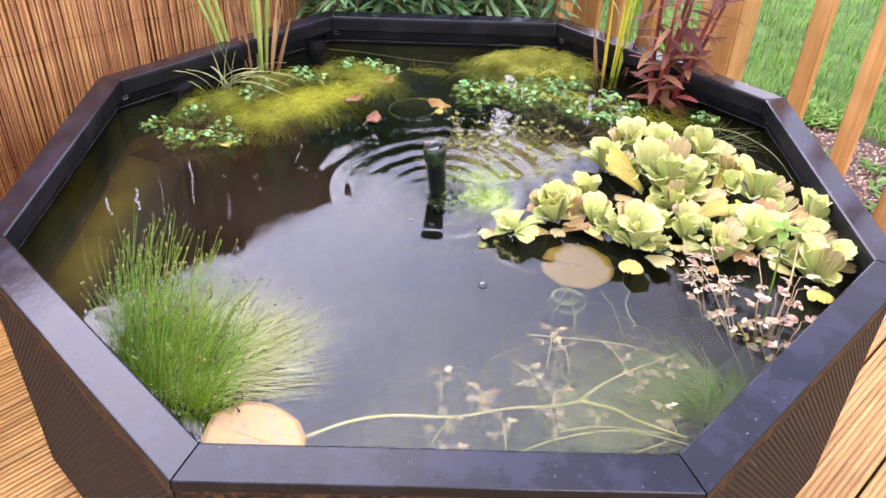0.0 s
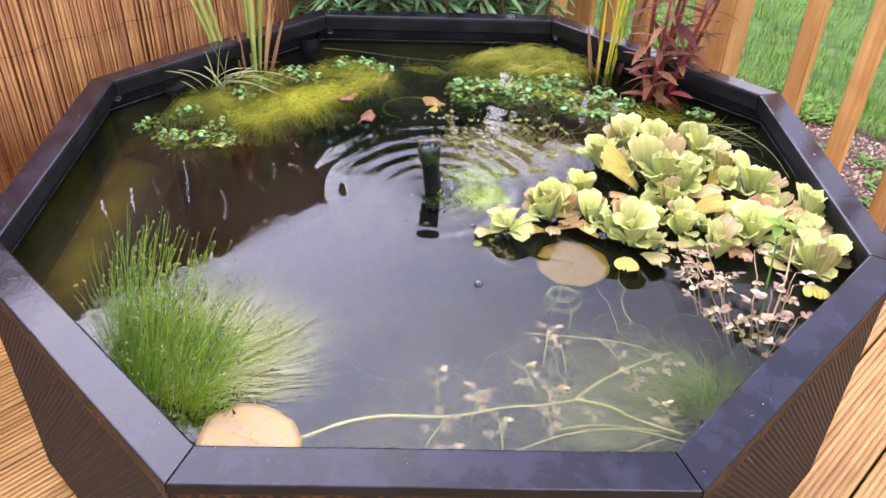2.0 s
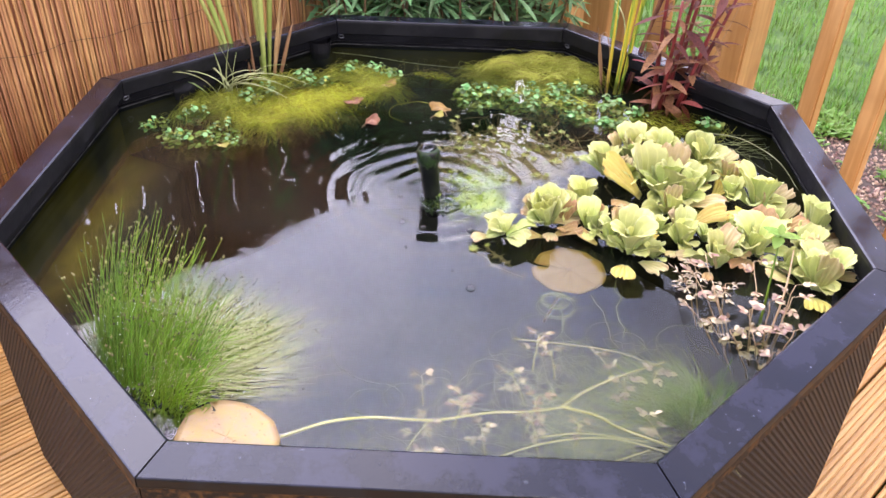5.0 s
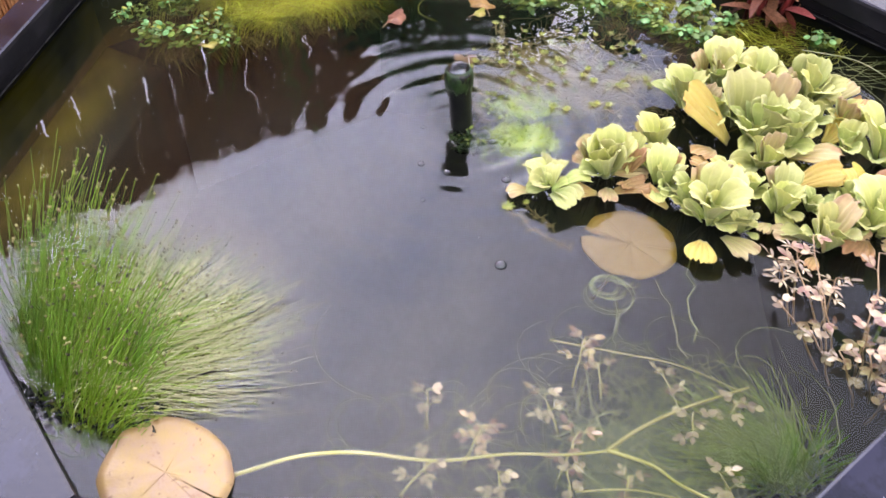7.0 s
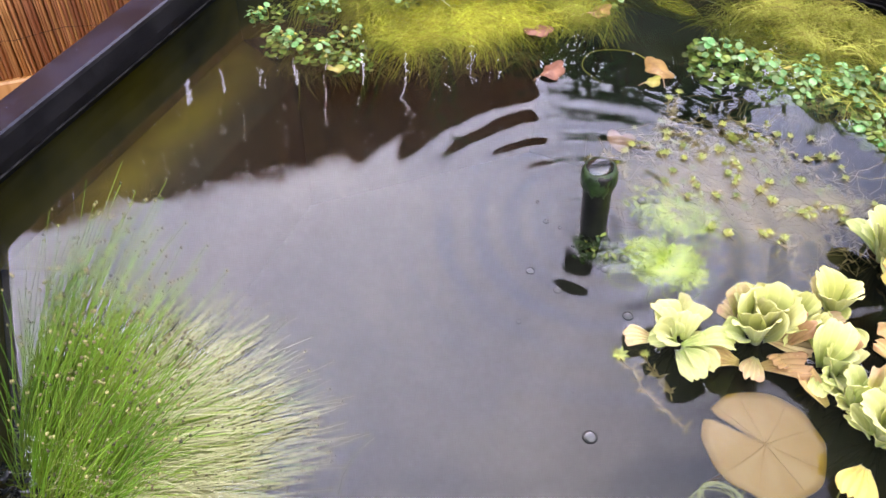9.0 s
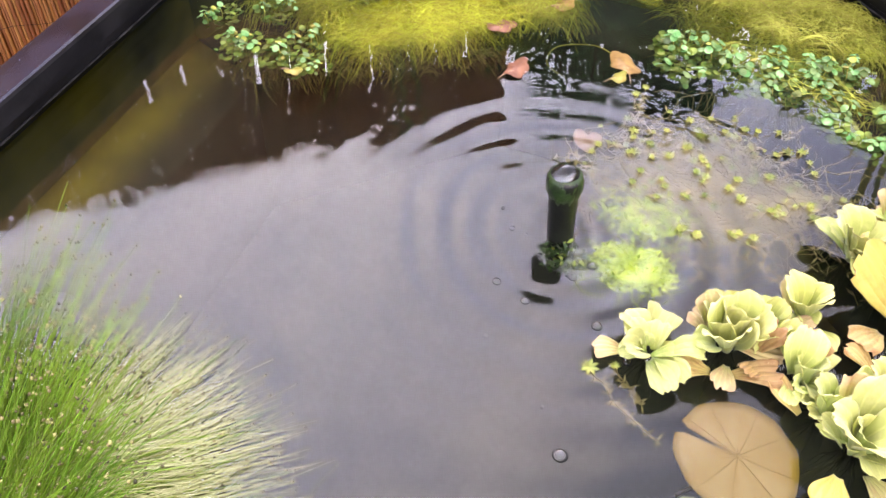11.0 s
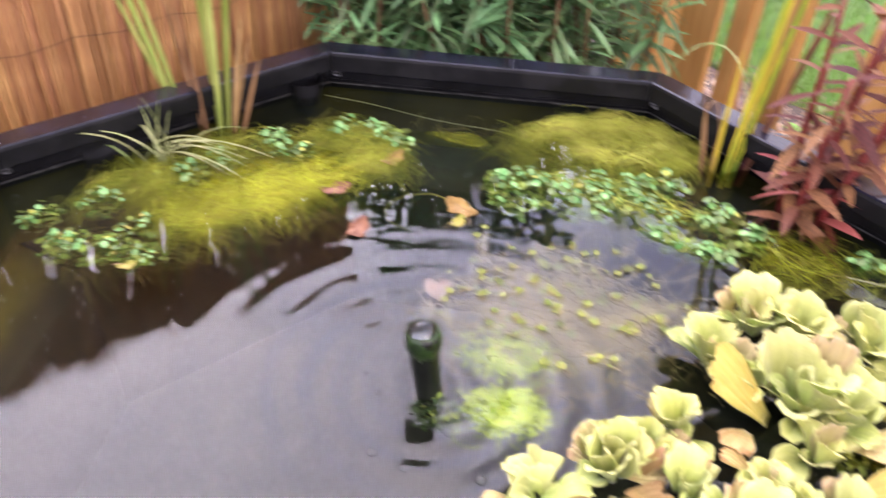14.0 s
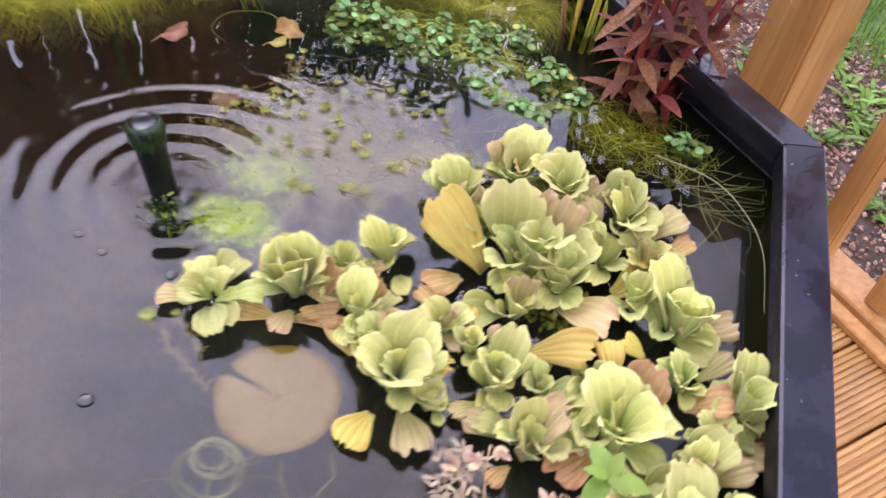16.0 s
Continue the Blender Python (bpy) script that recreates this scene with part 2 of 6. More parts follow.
def gauzy(name, thin_colour, dense_colour, scale, most=0.9):
    """A cloud of fine thread algae: dense and bright in its middle, thinning to nothing at its edge."""
    m, n, l, b = node_material(name)
    uv = n.new("ShaderNodeUVMap")
    sep = n.new("ShaderNodeSeparateXYZ")
    l.new(uv.outputs[0], sep.inputs[0])
    f = noise_socket(n, l, scale, 6, 0.65)
    dens = n.new("ShaderNodeMath")
    dens.operation = "MULTIPLY_ADD"
    dens.inputs[1].default_value = -0.9
    l.new(f, dens.inputs[0])
    l.new(sep.outputs["X"], dens.inputs[2])
    l.new(steps(n, l, dens.outputs[0], [(0.0, dense_colour), (0.30, thin_colour)]), b.inputs["Base Color"])
    b.inputs["Roughness"].default_value = 0.9
    b.inputs["Specular IOR Level"].default_value = 0.15
    bump(n, l, b, noise_socket(n, l, 90, 3), 0.6, 0.004)
    clear = n.new("ShaderNodeBsdfTransparent")
    mx = n.new("ShaderNodeMixShader")
    l.new(steps(n, l, dens.outputs[0], [(0.05, most), (0.50, 0.0)]), mx.inputs[0])
    l.new(clear.outputs[0], mx.inputs[1])
    l.new(b.outputs[0], mx.inputs[2])
    l.new(mx.outputs[0], n["Material Output"].inputs["Surface"])
    return m


def pad_material(name, centre_colour, outer_colour, spot, rough):
    """A withering lily pad: forked veins from its middle, blotches and small brown spots."""
    m, n, l, b = node_material(name)
    tc = n.new("ShaderNodeTexCoord")
    sep = n.new("ShaderNodeSeparateXYZ")
    l.new(tc.outputs["Object"], sep.inputs[0])

    def calc(op, a, c=None):
        q = n.new("ShaderNodeMath")
        q.operation = op
        for i, v in enumerate((a, c)):
            if isinstance(v, (int, float)):
                q.inputs[i].default_value = v
            elif v is not None:
                l.new(v, q.inputs[i])
        return q.outputs[0]

    turn = calc("ARCTAN2", sep.outputs["Y"], sep.outputs["X"])
    wob = noise_socket(n, l, 55, 3)
    vein = calc("ABSOLUTE", calc("SINE", calc("ADD", calc("MULTIPLY", turn, 9.5), calc("MULTIPLY", wob, 2.0))))
    blot = noise_socket(n, l, 38, 5, 0.6)
    col = steps(n, l, blot, [(0.38, centre_colour), (0.62, outer_colour)])
    col = mixed(n, l, col, tuple(c * 0.55 for c in outer_colour), steps(n, l, vein, [(0.0, 0.12), (0.14, 0.0)]))
    dots = noise_socket(n, l, 110, 2)
    col = mixed(n, l, col, spot, steps(n, l, dots, [(0.63, 0.0), (0.70, 0.75)]))
    stain = noise_socket(n, l, 34, 6, 0.7)
    col = mixed(n, l, col, tuple(c * 1.6 for c in spot), steps(n, l, stain, [(0.58, 0.0), (0.70, 0.7)]))
    l.new(col, b.inputs["Base Color"])
    b.inputs["Roughness"].default_value = rough
    bump(n, l, b, stain, 0.5, 0.003)
    return m


def plastic(name, dark, light, rough_a, rough_b, coat=1.0, spec=0.9):
    """Wet moulded black plastic with drying patches."""
    m, n, l, b = node_material(name)
    f = noise_socket(n, l, 17, 8, 0.65)
    g = noise_socket(n, l, 120, 2)
    l.new(steps(n, l, f, [(0.48, dark), (0.57, light)]), b.inputs["Base Color"])
    l.new(steps(n, l, f, [(0.42, rough_a), (0.6, rough_b)]), b.inputs["Roughness"])
    b.inputs["Coat Weight"].default_value = coat
    b.inputs["Coat Roughness"].default_value = 0.10
    b.inputs["Specular IOR Level"].default_value = spec
    bump(n, l, b, g, 0.25, 0.0012)
    return m


def weave_material():
    """Moulded weave: slanting ribs."""
    m, n, l, b = node_material("woven_panel")
    tc = n.new("ShaderNodeTexCoord")
    mp = n.new("ShaderNodeMapping")
    mp.inputs["Rotation"].default_value = (0, radians(49), 0)
    l.new(tc.outputs["Object"], mp.inputs["Vector"])
    wv = n.new("ShaderNodeTexWave")
    wv.wave_type, wv.bands_direction = "BANDS", "Z"
    wv.inputs["Scale"].default_value, wv.inputs["Distortion"].default_value, wv.inputs["Detail"].default_value = 38, 0.5, 2
    wv.inputs["Detail Scale"].default_value = 3
    l.new(mp.outputs[0], wv.inputs["Vector"])
    nz = noise_socket(n, l, 9, 4)
    # groove darkness is painted into the colour, in step with the relief
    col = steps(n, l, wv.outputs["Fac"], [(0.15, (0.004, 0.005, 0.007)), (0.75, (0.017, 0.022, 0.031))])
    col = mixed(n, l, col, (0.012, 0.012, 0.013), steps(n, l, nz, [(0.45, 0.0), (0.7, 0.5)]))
    l.new(col, b.inputs["Base Color"])
    b.inputs["Roughness"].default_value = 0.5
    b.inputs["Specular IOR Level"].default_value = 0.13
    bump(n, l, b, wv.outputs["Fac"], 1.0, 0.004)
    return m


M_RIM = plastic("black_plastic_rim", (0.008, 0.009, 0.016), (0.016, 0.017, 0.031), 0.14, 0.25, 0.22, 0.28)
M_LINER = plastic("black_inner_liner", (0.006, 0.006, 0.007), (0.012, 0.012, 0.013), 0.4, 0.6, 0.0, 0.25)
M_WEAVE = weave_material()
M_TRIM = plain("rusty_brown_trim", (0.012, 0.009, 0.007), (0.095, 0.046, 0.017), 130, 0.7, (0.44, 0.66), 0.001, spec=0.2)
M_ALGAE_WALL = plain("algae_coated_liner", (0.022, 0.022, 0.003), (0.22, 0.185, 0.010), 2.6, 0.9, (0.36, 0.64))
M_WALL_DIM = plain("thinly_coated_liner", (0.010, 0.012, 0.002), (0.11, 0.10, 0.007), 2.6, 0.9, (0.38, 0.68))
def ledge_material():
    """Silt with a coat of yellow-green algae whose colour fades away from the wall."""
    m, n, l, b = node_material("algae_growing_ledge")
    tc = n.new("ShaderNodeTexCoord")
    sep = n.new("ShaderNodeSeparateXYZ")
    l.new(tc.outputs["Object"], sep.inputs[0])
    grow = n.new("ShaderNodeMapRange")
    grow.interpolation_type = "SMOOTHSTEP"
    grow.inputs["From Min"].default_value, grow.inputs["From Max"].default_value = -0.575, -0.70
    l.new(sep.outputs["Y"], grow.inputs["Value"])
    patch = n.new("ShaderNodeMath")
    patch.operation = "MULTIPLY"
    l.new(grow.outputs[0], patch.inputs[0])
    l.new(steps(n, l, noise_socket(n, l, 5, 4), [(0.3, 0.1), (0.65, 1.0)]), patch.inputs[1])
    l.new(mixed(n, l, (0.007, 0.008, 0.003), (0.30, 0.245, 0.011), patch.outputs[0]), b.inputs["Base Color"])
    b.inputs["Roughness"].default_value = 0.95
    return m


M_LEDGE_GREEN = ledge_material()
# ledge and bottom silt kept near-black, standing in for light lost with depth
M_LEDGE = plain("algae_coated_ledge", (0.005, 0.006, 0.003), (0.018, 0.018, 0.005), 3.5, 0.9, (0.35, 0.68))
M_SILT = plain("dark_silt", (0.004, 0.005, 0.004), (0.012, 0.014, 0.009), 7, 0.95)
M_WATER = water_material()
M_DECK = wood("stained_deck", (0.40, 0.21, 0.065), (0.68, 0.41, 0.15), (0.14, 0.055, 0.02), 0.42, 0.35)
M_FENCE = wood("stained_fence", (0.46, 0.22, 0.06), (0.64, 0.36, 0.13), (0.30, 0.12, 0.04), 0.5, 0.2, along=2)
M_REED = plain("reed", (0.37, 0.165, 0.065), (0.64, 0.345, 0.15), 9, 0.5, (0.3, 0.7), 0.0008, 0.24, (6, 6, 1.2))
# back reeds tinted darker, for the shade behind the front row
M_REED_BACK = plain("reed_shade_tinted", (0.33, 0.15, 0.06), (0.55, 0.285, 0.12), 9, 0.7, (0.3, 0.7), 0, 0.3, (6, 6, 1.2))
M_WIRE = plain("dark_tying_wire", (0.02, 0.018, 0.016), (0.05, 0.04, 0.035), 60, 0.5, metal=0.6)
M_SOIL = plain("soil", (0.035, 0.024, 0.018), (0.09, 0.065, 0.05), 30, 0.95, bump_by=0.01)
M_LAWN = plain("lawn", (0.035, 0.085, 0.014), (0.10, 0.19, 0.035), 12, 0.9, bump_by=0.02)
M_BLADE = plain("grass_blade", (0.07, 0.17, 0.02), (0.19, 0.34, 0.055), 3, 0.6, (0.3, 0.7), 0, 0.4, thin=0.3)
M_STONE = plain("bark_and_gravel_chip", (0.20, 0.115, 0.085), (0.52, 0.37, 0.29), 25, 0.9, (0.35, 0.65), 0, 0.55)
M_LET_GREEN = fan_leaf("water_lettuce_green", (0.33, 0.47, 0.08), (0.78, 0.81, 0.29), (0.90, 0.78, 0.46), 1.17, withered=0.22)
M_LET_PALE = fan_leaf("water_lettuce_fading", (0.52, 0.56, 0.14), (0.78, 0.64, 0.32), (0.58, 0.33, 0.18), 1.12, withered=0.6)
M_LET_RUST = fan_leaf("water_lettuce_rusty", (0.60, 0.50, 0.14), (0.72, 0.46, 0.20), (0.42, 0.18, 0.07), 1.08, withered=0.7)
M_LET_YELLOW = fan_leaf("water_lettuce_yellow", (0.82, 0.74, 0.16), (0.92, 0.78, 0.18), (0.66, 0.33, 0.06), 1.34, withered=0.4)
M_ROOT = plain("dark_root", (0.012, 0.012, 0.01), (0.04, 0.034, 0.02), 60, 0.9)
M_SPIKE = plain("spike_rush_green", (0.058, 0.175, 0.005), (0.28, 0.46, 0.03), 8, 0.5, (0.3, 0.7), 0, 0.3, thin=0.25)
M_SPIKE_PALE = plain("spike_rush_bleached", (0.48, 0.52, 0.20), (0.76, 0.75, 0.46), 5, 0.5, (0.35, 0.7), 0, 0.22, thin=0.25)
M_SPIKE_MID = plain("spike_rush_yellowing", (0.24, 0.38, 0.04), (0.52, 0.62, 0.14), 6, 0.5, (0.3, 0.7), 0, 0.3, thin=0.25)
M_BEAD = plain("seed_bead", (0.045, 0.05, 0.010), (0.34, 0.31, 0.11), 60, 0.5, (0.4, 0.6), 0, 0.4)
M_PAD_TAN = pad_material("yellowed_lily_pad", (0.37, 0.25, 0.075), (0.34, 0.225, 0.12), (0.15, 0.075, 0.025), 0.42)
M_PAD_BROWN = pad_material("brown_lily_pad", (0.27, 0.165, 0.022), (0.30, 0.205, 0.06), (0.20, 0.09, 0.015), 0.4)
M_SUNK_LEAF = plain("sunken_olive_leaf", (0.28, 0.22, 0.13), (0.58, 0.50, 0.34), 60, 0.6, (0.35, 0.65), 0, 0.35, thin=0.2)
M_MILKY = gauzy("milky_green_haze", (0.07, 0.09, 0.05), (0.15, 0.18, 0.10), 8)
M_STEM = plain("yellow_green_stem", (0.46, 0.44, 0.12), (0.74, 0.68, 0.32), 18, 0.45, random_by=0.15)
M_STRAND = plain("yellow_green_algae", (0.20, 0.21, 0.008), (0.67, 0.68, 0.055), 8, 0.55, (0.3, 0.68), 0, 0.4, thin=0.2)
M_STRAND_MID = plain("olive_green_algae", (0.14, 0.16, 0.008), (0.46, 0.48, 0.05), 8, 0.6, (0.3, 0.68), 0, 0.4, thin=0.2)
# darker olive-brown colour stands in for water dimming the deep trailing threads
M_STRAND_DEEP = plain("depth_darkened_olive_algae", (0.08, 0.075, 0.012), (0.30, 0.26, 0.05), 8, 0.7, (0.35, 0.68), 0, 0.4, thin=0.2)
M_STRAND_DIM = plain("pale_root_thread", (0.20, 0.24, 0.09), (0.42, 0.44, 0.22), 10, 0.6, random_by=0.2)
M_MOUND = gauzy("algae_mound", (0.11, 0.115, 0.006), (0.38, 0.37, 0.016), 5)
M_MOUND_GREEN = gauzy("green_algae_mound", (0.08, 0.10, 0.008), (0.28, 0.29, 0.02), 5, 0.6)
M_MOUND_DARK = gauzy("olive_moss_mound", (0.07, 0.08, 0.008), (0.26, 0.25, 0.025), 16)
M_GAUZE_TAN = gauzy("tan_weed_haze", (0.20, 0.18, 0.07), (0.50, 0.41, 0.22), 13, 0.75)
M_GAUZE_LIME = gauzy("lime_algae_cloud", (0.26, 0.38, 0.02), (0.80, 0.92, 0.20), 40)
M_CRESS_DARK = plain("sunken_cress_leaf", (0.07, 0.13, 0.015), (0.24, 0.31, 0.05), 60, 0.6, (0.35, 0.65), 0, 0.4, thin=0.15)
M_STRAND_OLIVE = plain("olive_algae", (0.25, 0.27, 0.012), (0.72, 0.72, 0.13), 9, 0.6, (0.3, 0.7), 0, 0.4, thin=0.2)
M_CRESS = plain("watercress_leaf", (0.09, 0.23, 0.055), (0.30, 0.50, 0.18), 60, 0.45, (0.35, 0.65), 0, 0.5, thin=0.2)
M_CRESS_YELLOW = plain("yellowing_cress_leaf", (0.36, 0.40, 0.06), (0.64, 0.56, 0.14), 40, 0.45, (0.35, 0.65), 0, 0.3, thin=0.2)
M_IRIS = plain("iris_blade", (0.28, 0.39, 0.07), (0.62, 0.64, 0.20), 6, 0.4, (0.35, 0.7), 0.0004, 0.2, (4, 4, 1), thin=0.25)
M_DEAD = plain("dead_brown_blade", (0.20, 0.10, 0.035), (0.47, 0.29, 0.12), 9, 0.6, (0.35, 0.65), 0.0006, 0.25)
M_SEDGE = plain("pale_sedge_blade", (0.22, 0.30, 0.08), (0.62, 0.62, 0.32), 12, 0.5, (0.35, 0.65), 0, 0.25, thin=0.2)
M_ACORUS = plain("yellow_striped_blade", (0.20, 0.32, 0.03), (0.80, 0.62, 0.06), 1.0, 0.4, (0.42, 0.58), 0, 0.1, (130, 130, 3), thin=0.2)
M_RED = plain("dark_red_leaf", (0.09, 0.026, 0.013), (0.25, 0.088, 0.045), 20, 0.65, (0.3, 0.7), 0, 0.5, thin=0.2)
M_RED_PINK = plain("bright_red_leaf", (0.27, 0.055, 0.045), (0.44, 0.13, 0.11), 20, 0.45, (0.3, 0.7), 0, 0.2, thin=0.2)
M_RED_STEM = plain("crimson_stem", (0.13, 0.014, 0.012), (0.25, 0.035, 0.03), 20, 0.4)
M_SHRUB = plain("bluish_green_leaf", (0.05, 0.145, 0.048), (0.28, 0.49, 0.22), 14, 0.42, (0.3, 0.7), 0, 0.5, thin=0.2)
M_SHRUB_STEM = plain("brown_shrub_stem", (0.08, 0.04, 0.02), (0.24, 0.15, 0.07), 18, 0.7)
M_PINK = plain("pink_cream_leaf", (0.31, 0.16, 0.12), (0.56, 0.44, 0.28), 90, 0.5, (0.35, 0.6), 0, 0.5, thin=0.2)
M_PINK_STEM = plain("tan_stem", (0.34, 0.22, 0.11), (0.62, 0.45, 0.25), 20, 0.5)
M_PUMP = plain("black_pump_tube", (0.004, 0.005, 0.004), (0.012, 0.015, 0.010), 35, 0.35, (0.35, 0.65), 0.001, coat=0.2, spec=0.3)
M_WET_MOSS = plain("wet_blackish_moss", (0.006, 0.008, 0.007), (0.035, 0.042, 0.036), 60, 0.22, bump_by=0.003)
M_SLIME = plain("blackish_green_slime", (0.005, 0.012, 0.004), (0.020, 0.050, 0.010), 70, 0.35, bump_by=0.003)
M_PUMP_ALGAE = plain("dark_green_slime", (0.010, 0.028, 0.006), (0.035, 0.09, 0.016), 60, 0.5, bump_by=0.003)
M_BRIGHT = plain("bright_green_algae", (0.30, 0.46, 0.02), (0.66, 0.80, 0.16), 30, 0.7, (0.35, 0.65), 0.008, thin=0.2)
M_STAR = plain("olive_star_tip", (0.10, 0.14, 0.016), (0.31, 0.34, 0.05), 30, 0.55, random_by=0.3)
M_FEATHER = plain("tan_water_weed", (0.30, 0.24, 0.11), (0.48, 0.39, 0.22), 14, 0.8, random_by=0.2, thin=0.4)
M_FALLEN = plain("fallen_orange_leaf", (0.20, 0.11, 0.028), (0.40, 0.25, 0.075), 45, 0.5, bump_by=0.001)
M_FALLEN_RED = plain("fallen_red_leaf", (0.17, 0.065, 0.035), (0.32, 0.15, 0.085), 45, 0.5, bump_by=0.001)
M_FALLEN_PINK = plain("fallen_pinkish_leaf", (0.19, 0.10, 0.075), (0.33, 0.21, 0.15), 45, 0.5, bump_by=0.001)
M_SCUM = plain("dried_scum_line", (0.02, 0.02, 0.02), (0.08, 0.08, 0.075), 40, 0.9, spec=0.1)
M_SPROUT = plain("fresh_green_leaf", (0.13, 0.24, 0.03), (0.26, 0.40, 0.07), 30, 0.7, (0.3, 0.7), 0, 0.2, thin=0.25)
M_EYELET = plain("dull_metal_eyelet", (0.12, 0.12, 0.13), (0.4, 0.4, 0.42), 60, 0.35, metal=0.7)

# ---- geometry helpers ----
U, V = Vector((math.sqrt(0.5), math.sqrt(0.5), 0)), Vector((-math.sqrt(0.5), math.sqrt(0.5), 0))
T8 = math.tan(radians(22.5))
rnd = random.Random(7)


def lerp(a, b, f):
    return a + (b - a) * f


class Geo:
    """Collects faces for one mesh."""

    def __init__(self):
        self.v, self.f, self.uv = [], [], []

    def tube(self, points, r0, r1=None, sides=4, cap=True):
        r1 = r0 if r1 is None else r1
        pts = [Vector(p) for p in points]
        start, n = len(self.v), len(pts)
        for i, p in enumerate(pts):
            d = (pts[min(i + 1, n - 1)] - pts[max(i - 1, 0)]).normalized()
            a = d.cross(Vector((0.31, 0.17, 0.93)))
            a = a.normalized() if a.length > 1e-5 else Vector((1, 0, 0))
            b = d.cross(a)
            r = lerp(r0, r1, i / max(n - 1, 1))
            for k in range(sides):
                w = 2 * math.pi * k / sides
                self.v.append(p + (a * math.cos(w) + b * math.sin(w)) * r)
        for i in range(n - 1):
            for k in range(sides):
                k2 = (k + 1) % sides
                self.f.append((start + i * sides + k, start + i * sides + k2, start + (i + 1) * sides + k2, start + (i + 1) * sides + k))
        if cap:
            self.f.append(tuple(start + k for k in reversed(range(sides))))
            self.f.append(tuple(start + (n - 1) * sides + k for k in range(sides)))

    def blade(self, points, side, width, fold=0.25, taper=0.9, thick=0.0006):
        """A sword-shaped leaf with a folded midrib along the points."""
        pts = [Vector(p) for p in points]
        n, start = len(pts), len(self.v)
        side = Vector(side).normalized()
        for i, p in enumerate(pts):
            s = i / (n - 1)
            h = width * 0.5 * min(1, 0.55 + 1.2 * s) * (1 - s ** 3 * taper)
            if i == n - 1:
                h = width * 0.03
            d = (pts[min(i + 1, n - 1)] - pts[max(i - 1, 0)]).normalized()
            up = d.cross(side).normalized()
            for q in (-1, 0, 1):
                self.v.append(p + side * (h * q) + up * (h * fold * abs(q)))
            for q in (1, 0, -1):
                self.v.append(p + side * (h * q) + up * (h * fold * abs(q) - thick))
        for i in range(n - 1):
            for k in range(6):
                k2 = (k + 1) % 6
                a, b = start + i * 6, start + (i + 1) * 6
                self.f.append((a + k, a + k2, b + k2, b + k))

    def round_leaf(self, centre, normal, r, sides=7, cup=0.25, stretch=1.0, heading=None):
        """A small cupped leaf round a centre."""
        n = Vector(normal).normalized()
        a = Vector(heading) if heading is not None else n.orthogonal()
        a = (a - n * a.dot(n))
        a = a.normalized() if a.length > 1e-6 else n.orthogonal().normalized()
        b = n.cross(a)
        s = len(self.v)
        c = Vector(centre)
        self.v.append(c - n * (r * cup))
        for k in range(sides):
            w = 2 * math.pi * k / sides
            self.v.append(c + a * (math.cos(w) * r * stretch) + b * (math.sin(w) * r))
        for k in range(sides):
            k2 = (k + 1) % sides
            self.f.append((s, s + 1 + k, s + 1 + k2))

    def lance(self, base, way, normal, length, width, bend=0.15, curl=0.15, segs=5):
        """A lance-shaped leaf with a sunken midrib, drooping towards its tip."""
        d, n = Vector(way).normalized(), Vector(normal)
        n = (n - d * n.dot(d))
        n = n.normalized() if n.length > 1e-6 else d.orthogonal().normalized()
        sd = d.cross(n)
        s = len(self.v)
        for i in range(segs + 1):
            t = i / segs
            h = width * 0.5 * (math.sin(math.pi * min(1, t * 0.93 + 0.05)) ** 0.8)
            c = Vector(base) + d * (length * t) - n * (bend * length * t * t)
            self.v += [c - sd * h + n * (h * curl), c, c + sd * h + n * (h * curl)]
        for i in range(segs):
            a, b = s + i * 3, s + i * 3 + 3
            self.f += [(a, a + 1, b + 1, b), (a + 1, a + 2, b + 2, b + 1)]

    def box(self, lo, hi):
        s = len(self.v)
        for x in (lo[0], hi[0]):
            for y in (lo[1], hi[1]):
                for z in (lo[2], hi[2]):
                    self.v.append(Vector((x, y, z)))
        self.f += [tuple(s + i for i in q) for q in ((0, 1, 3, 2), (4, 6, 7, 5), (0, 4, 5, 1), (2, 3, 7, 6), (0, 2, 6, 4), (1, 5, 7, 3))]

    def bead(self, c, r, k=1.0):
        s = len(self.v)
        c = Vector(c)
        self.v += [c + Vector(o) * r for o in ((1, 0, 0), (0, 1, 0), (-1, 0, 0), (0, -1, 0), (0, 0, k), (0, 0, -k))]
        for i in range(4):
            j = (i + 1) % 4
            self.f += [(s + i, s + j, s + 4), (s + j, s + i, s + 5)]

    def chip(self, c, r, pick):
        """A small angular chip of stone or bark."""
        s = len(self.v)
        turn = Euler((pick.uniform(0, 6), pick.uniform(0, 6), pick.uniform(0, 6))).to_matrix()
        for o in ((1, 0, 0), (0, 1, 0), (-1, 0, 0), (0, -1, 0), (0, 0, 1), (0, 0, -1)):
            self.v.append(Vector(c) + turn @ (Vector(o) * r * pick.uniform(0.45, 1.25)))
        for i in range(4):
            j = (i + 1) % 4
            self.f += [(s + i, s + j, s + 4), (s + j, s + i, s + 5)]

    def mesh(self, name, smooth=True):
        me = bpy.data.meshes.new(name)
        me.from_pydata([tuple(p) for p in self.v], [], self.f)
        if smooth:
            me.polygons.foreach_set("use_smooth", [True] * len(me.polygons))
        me.update()
        return me


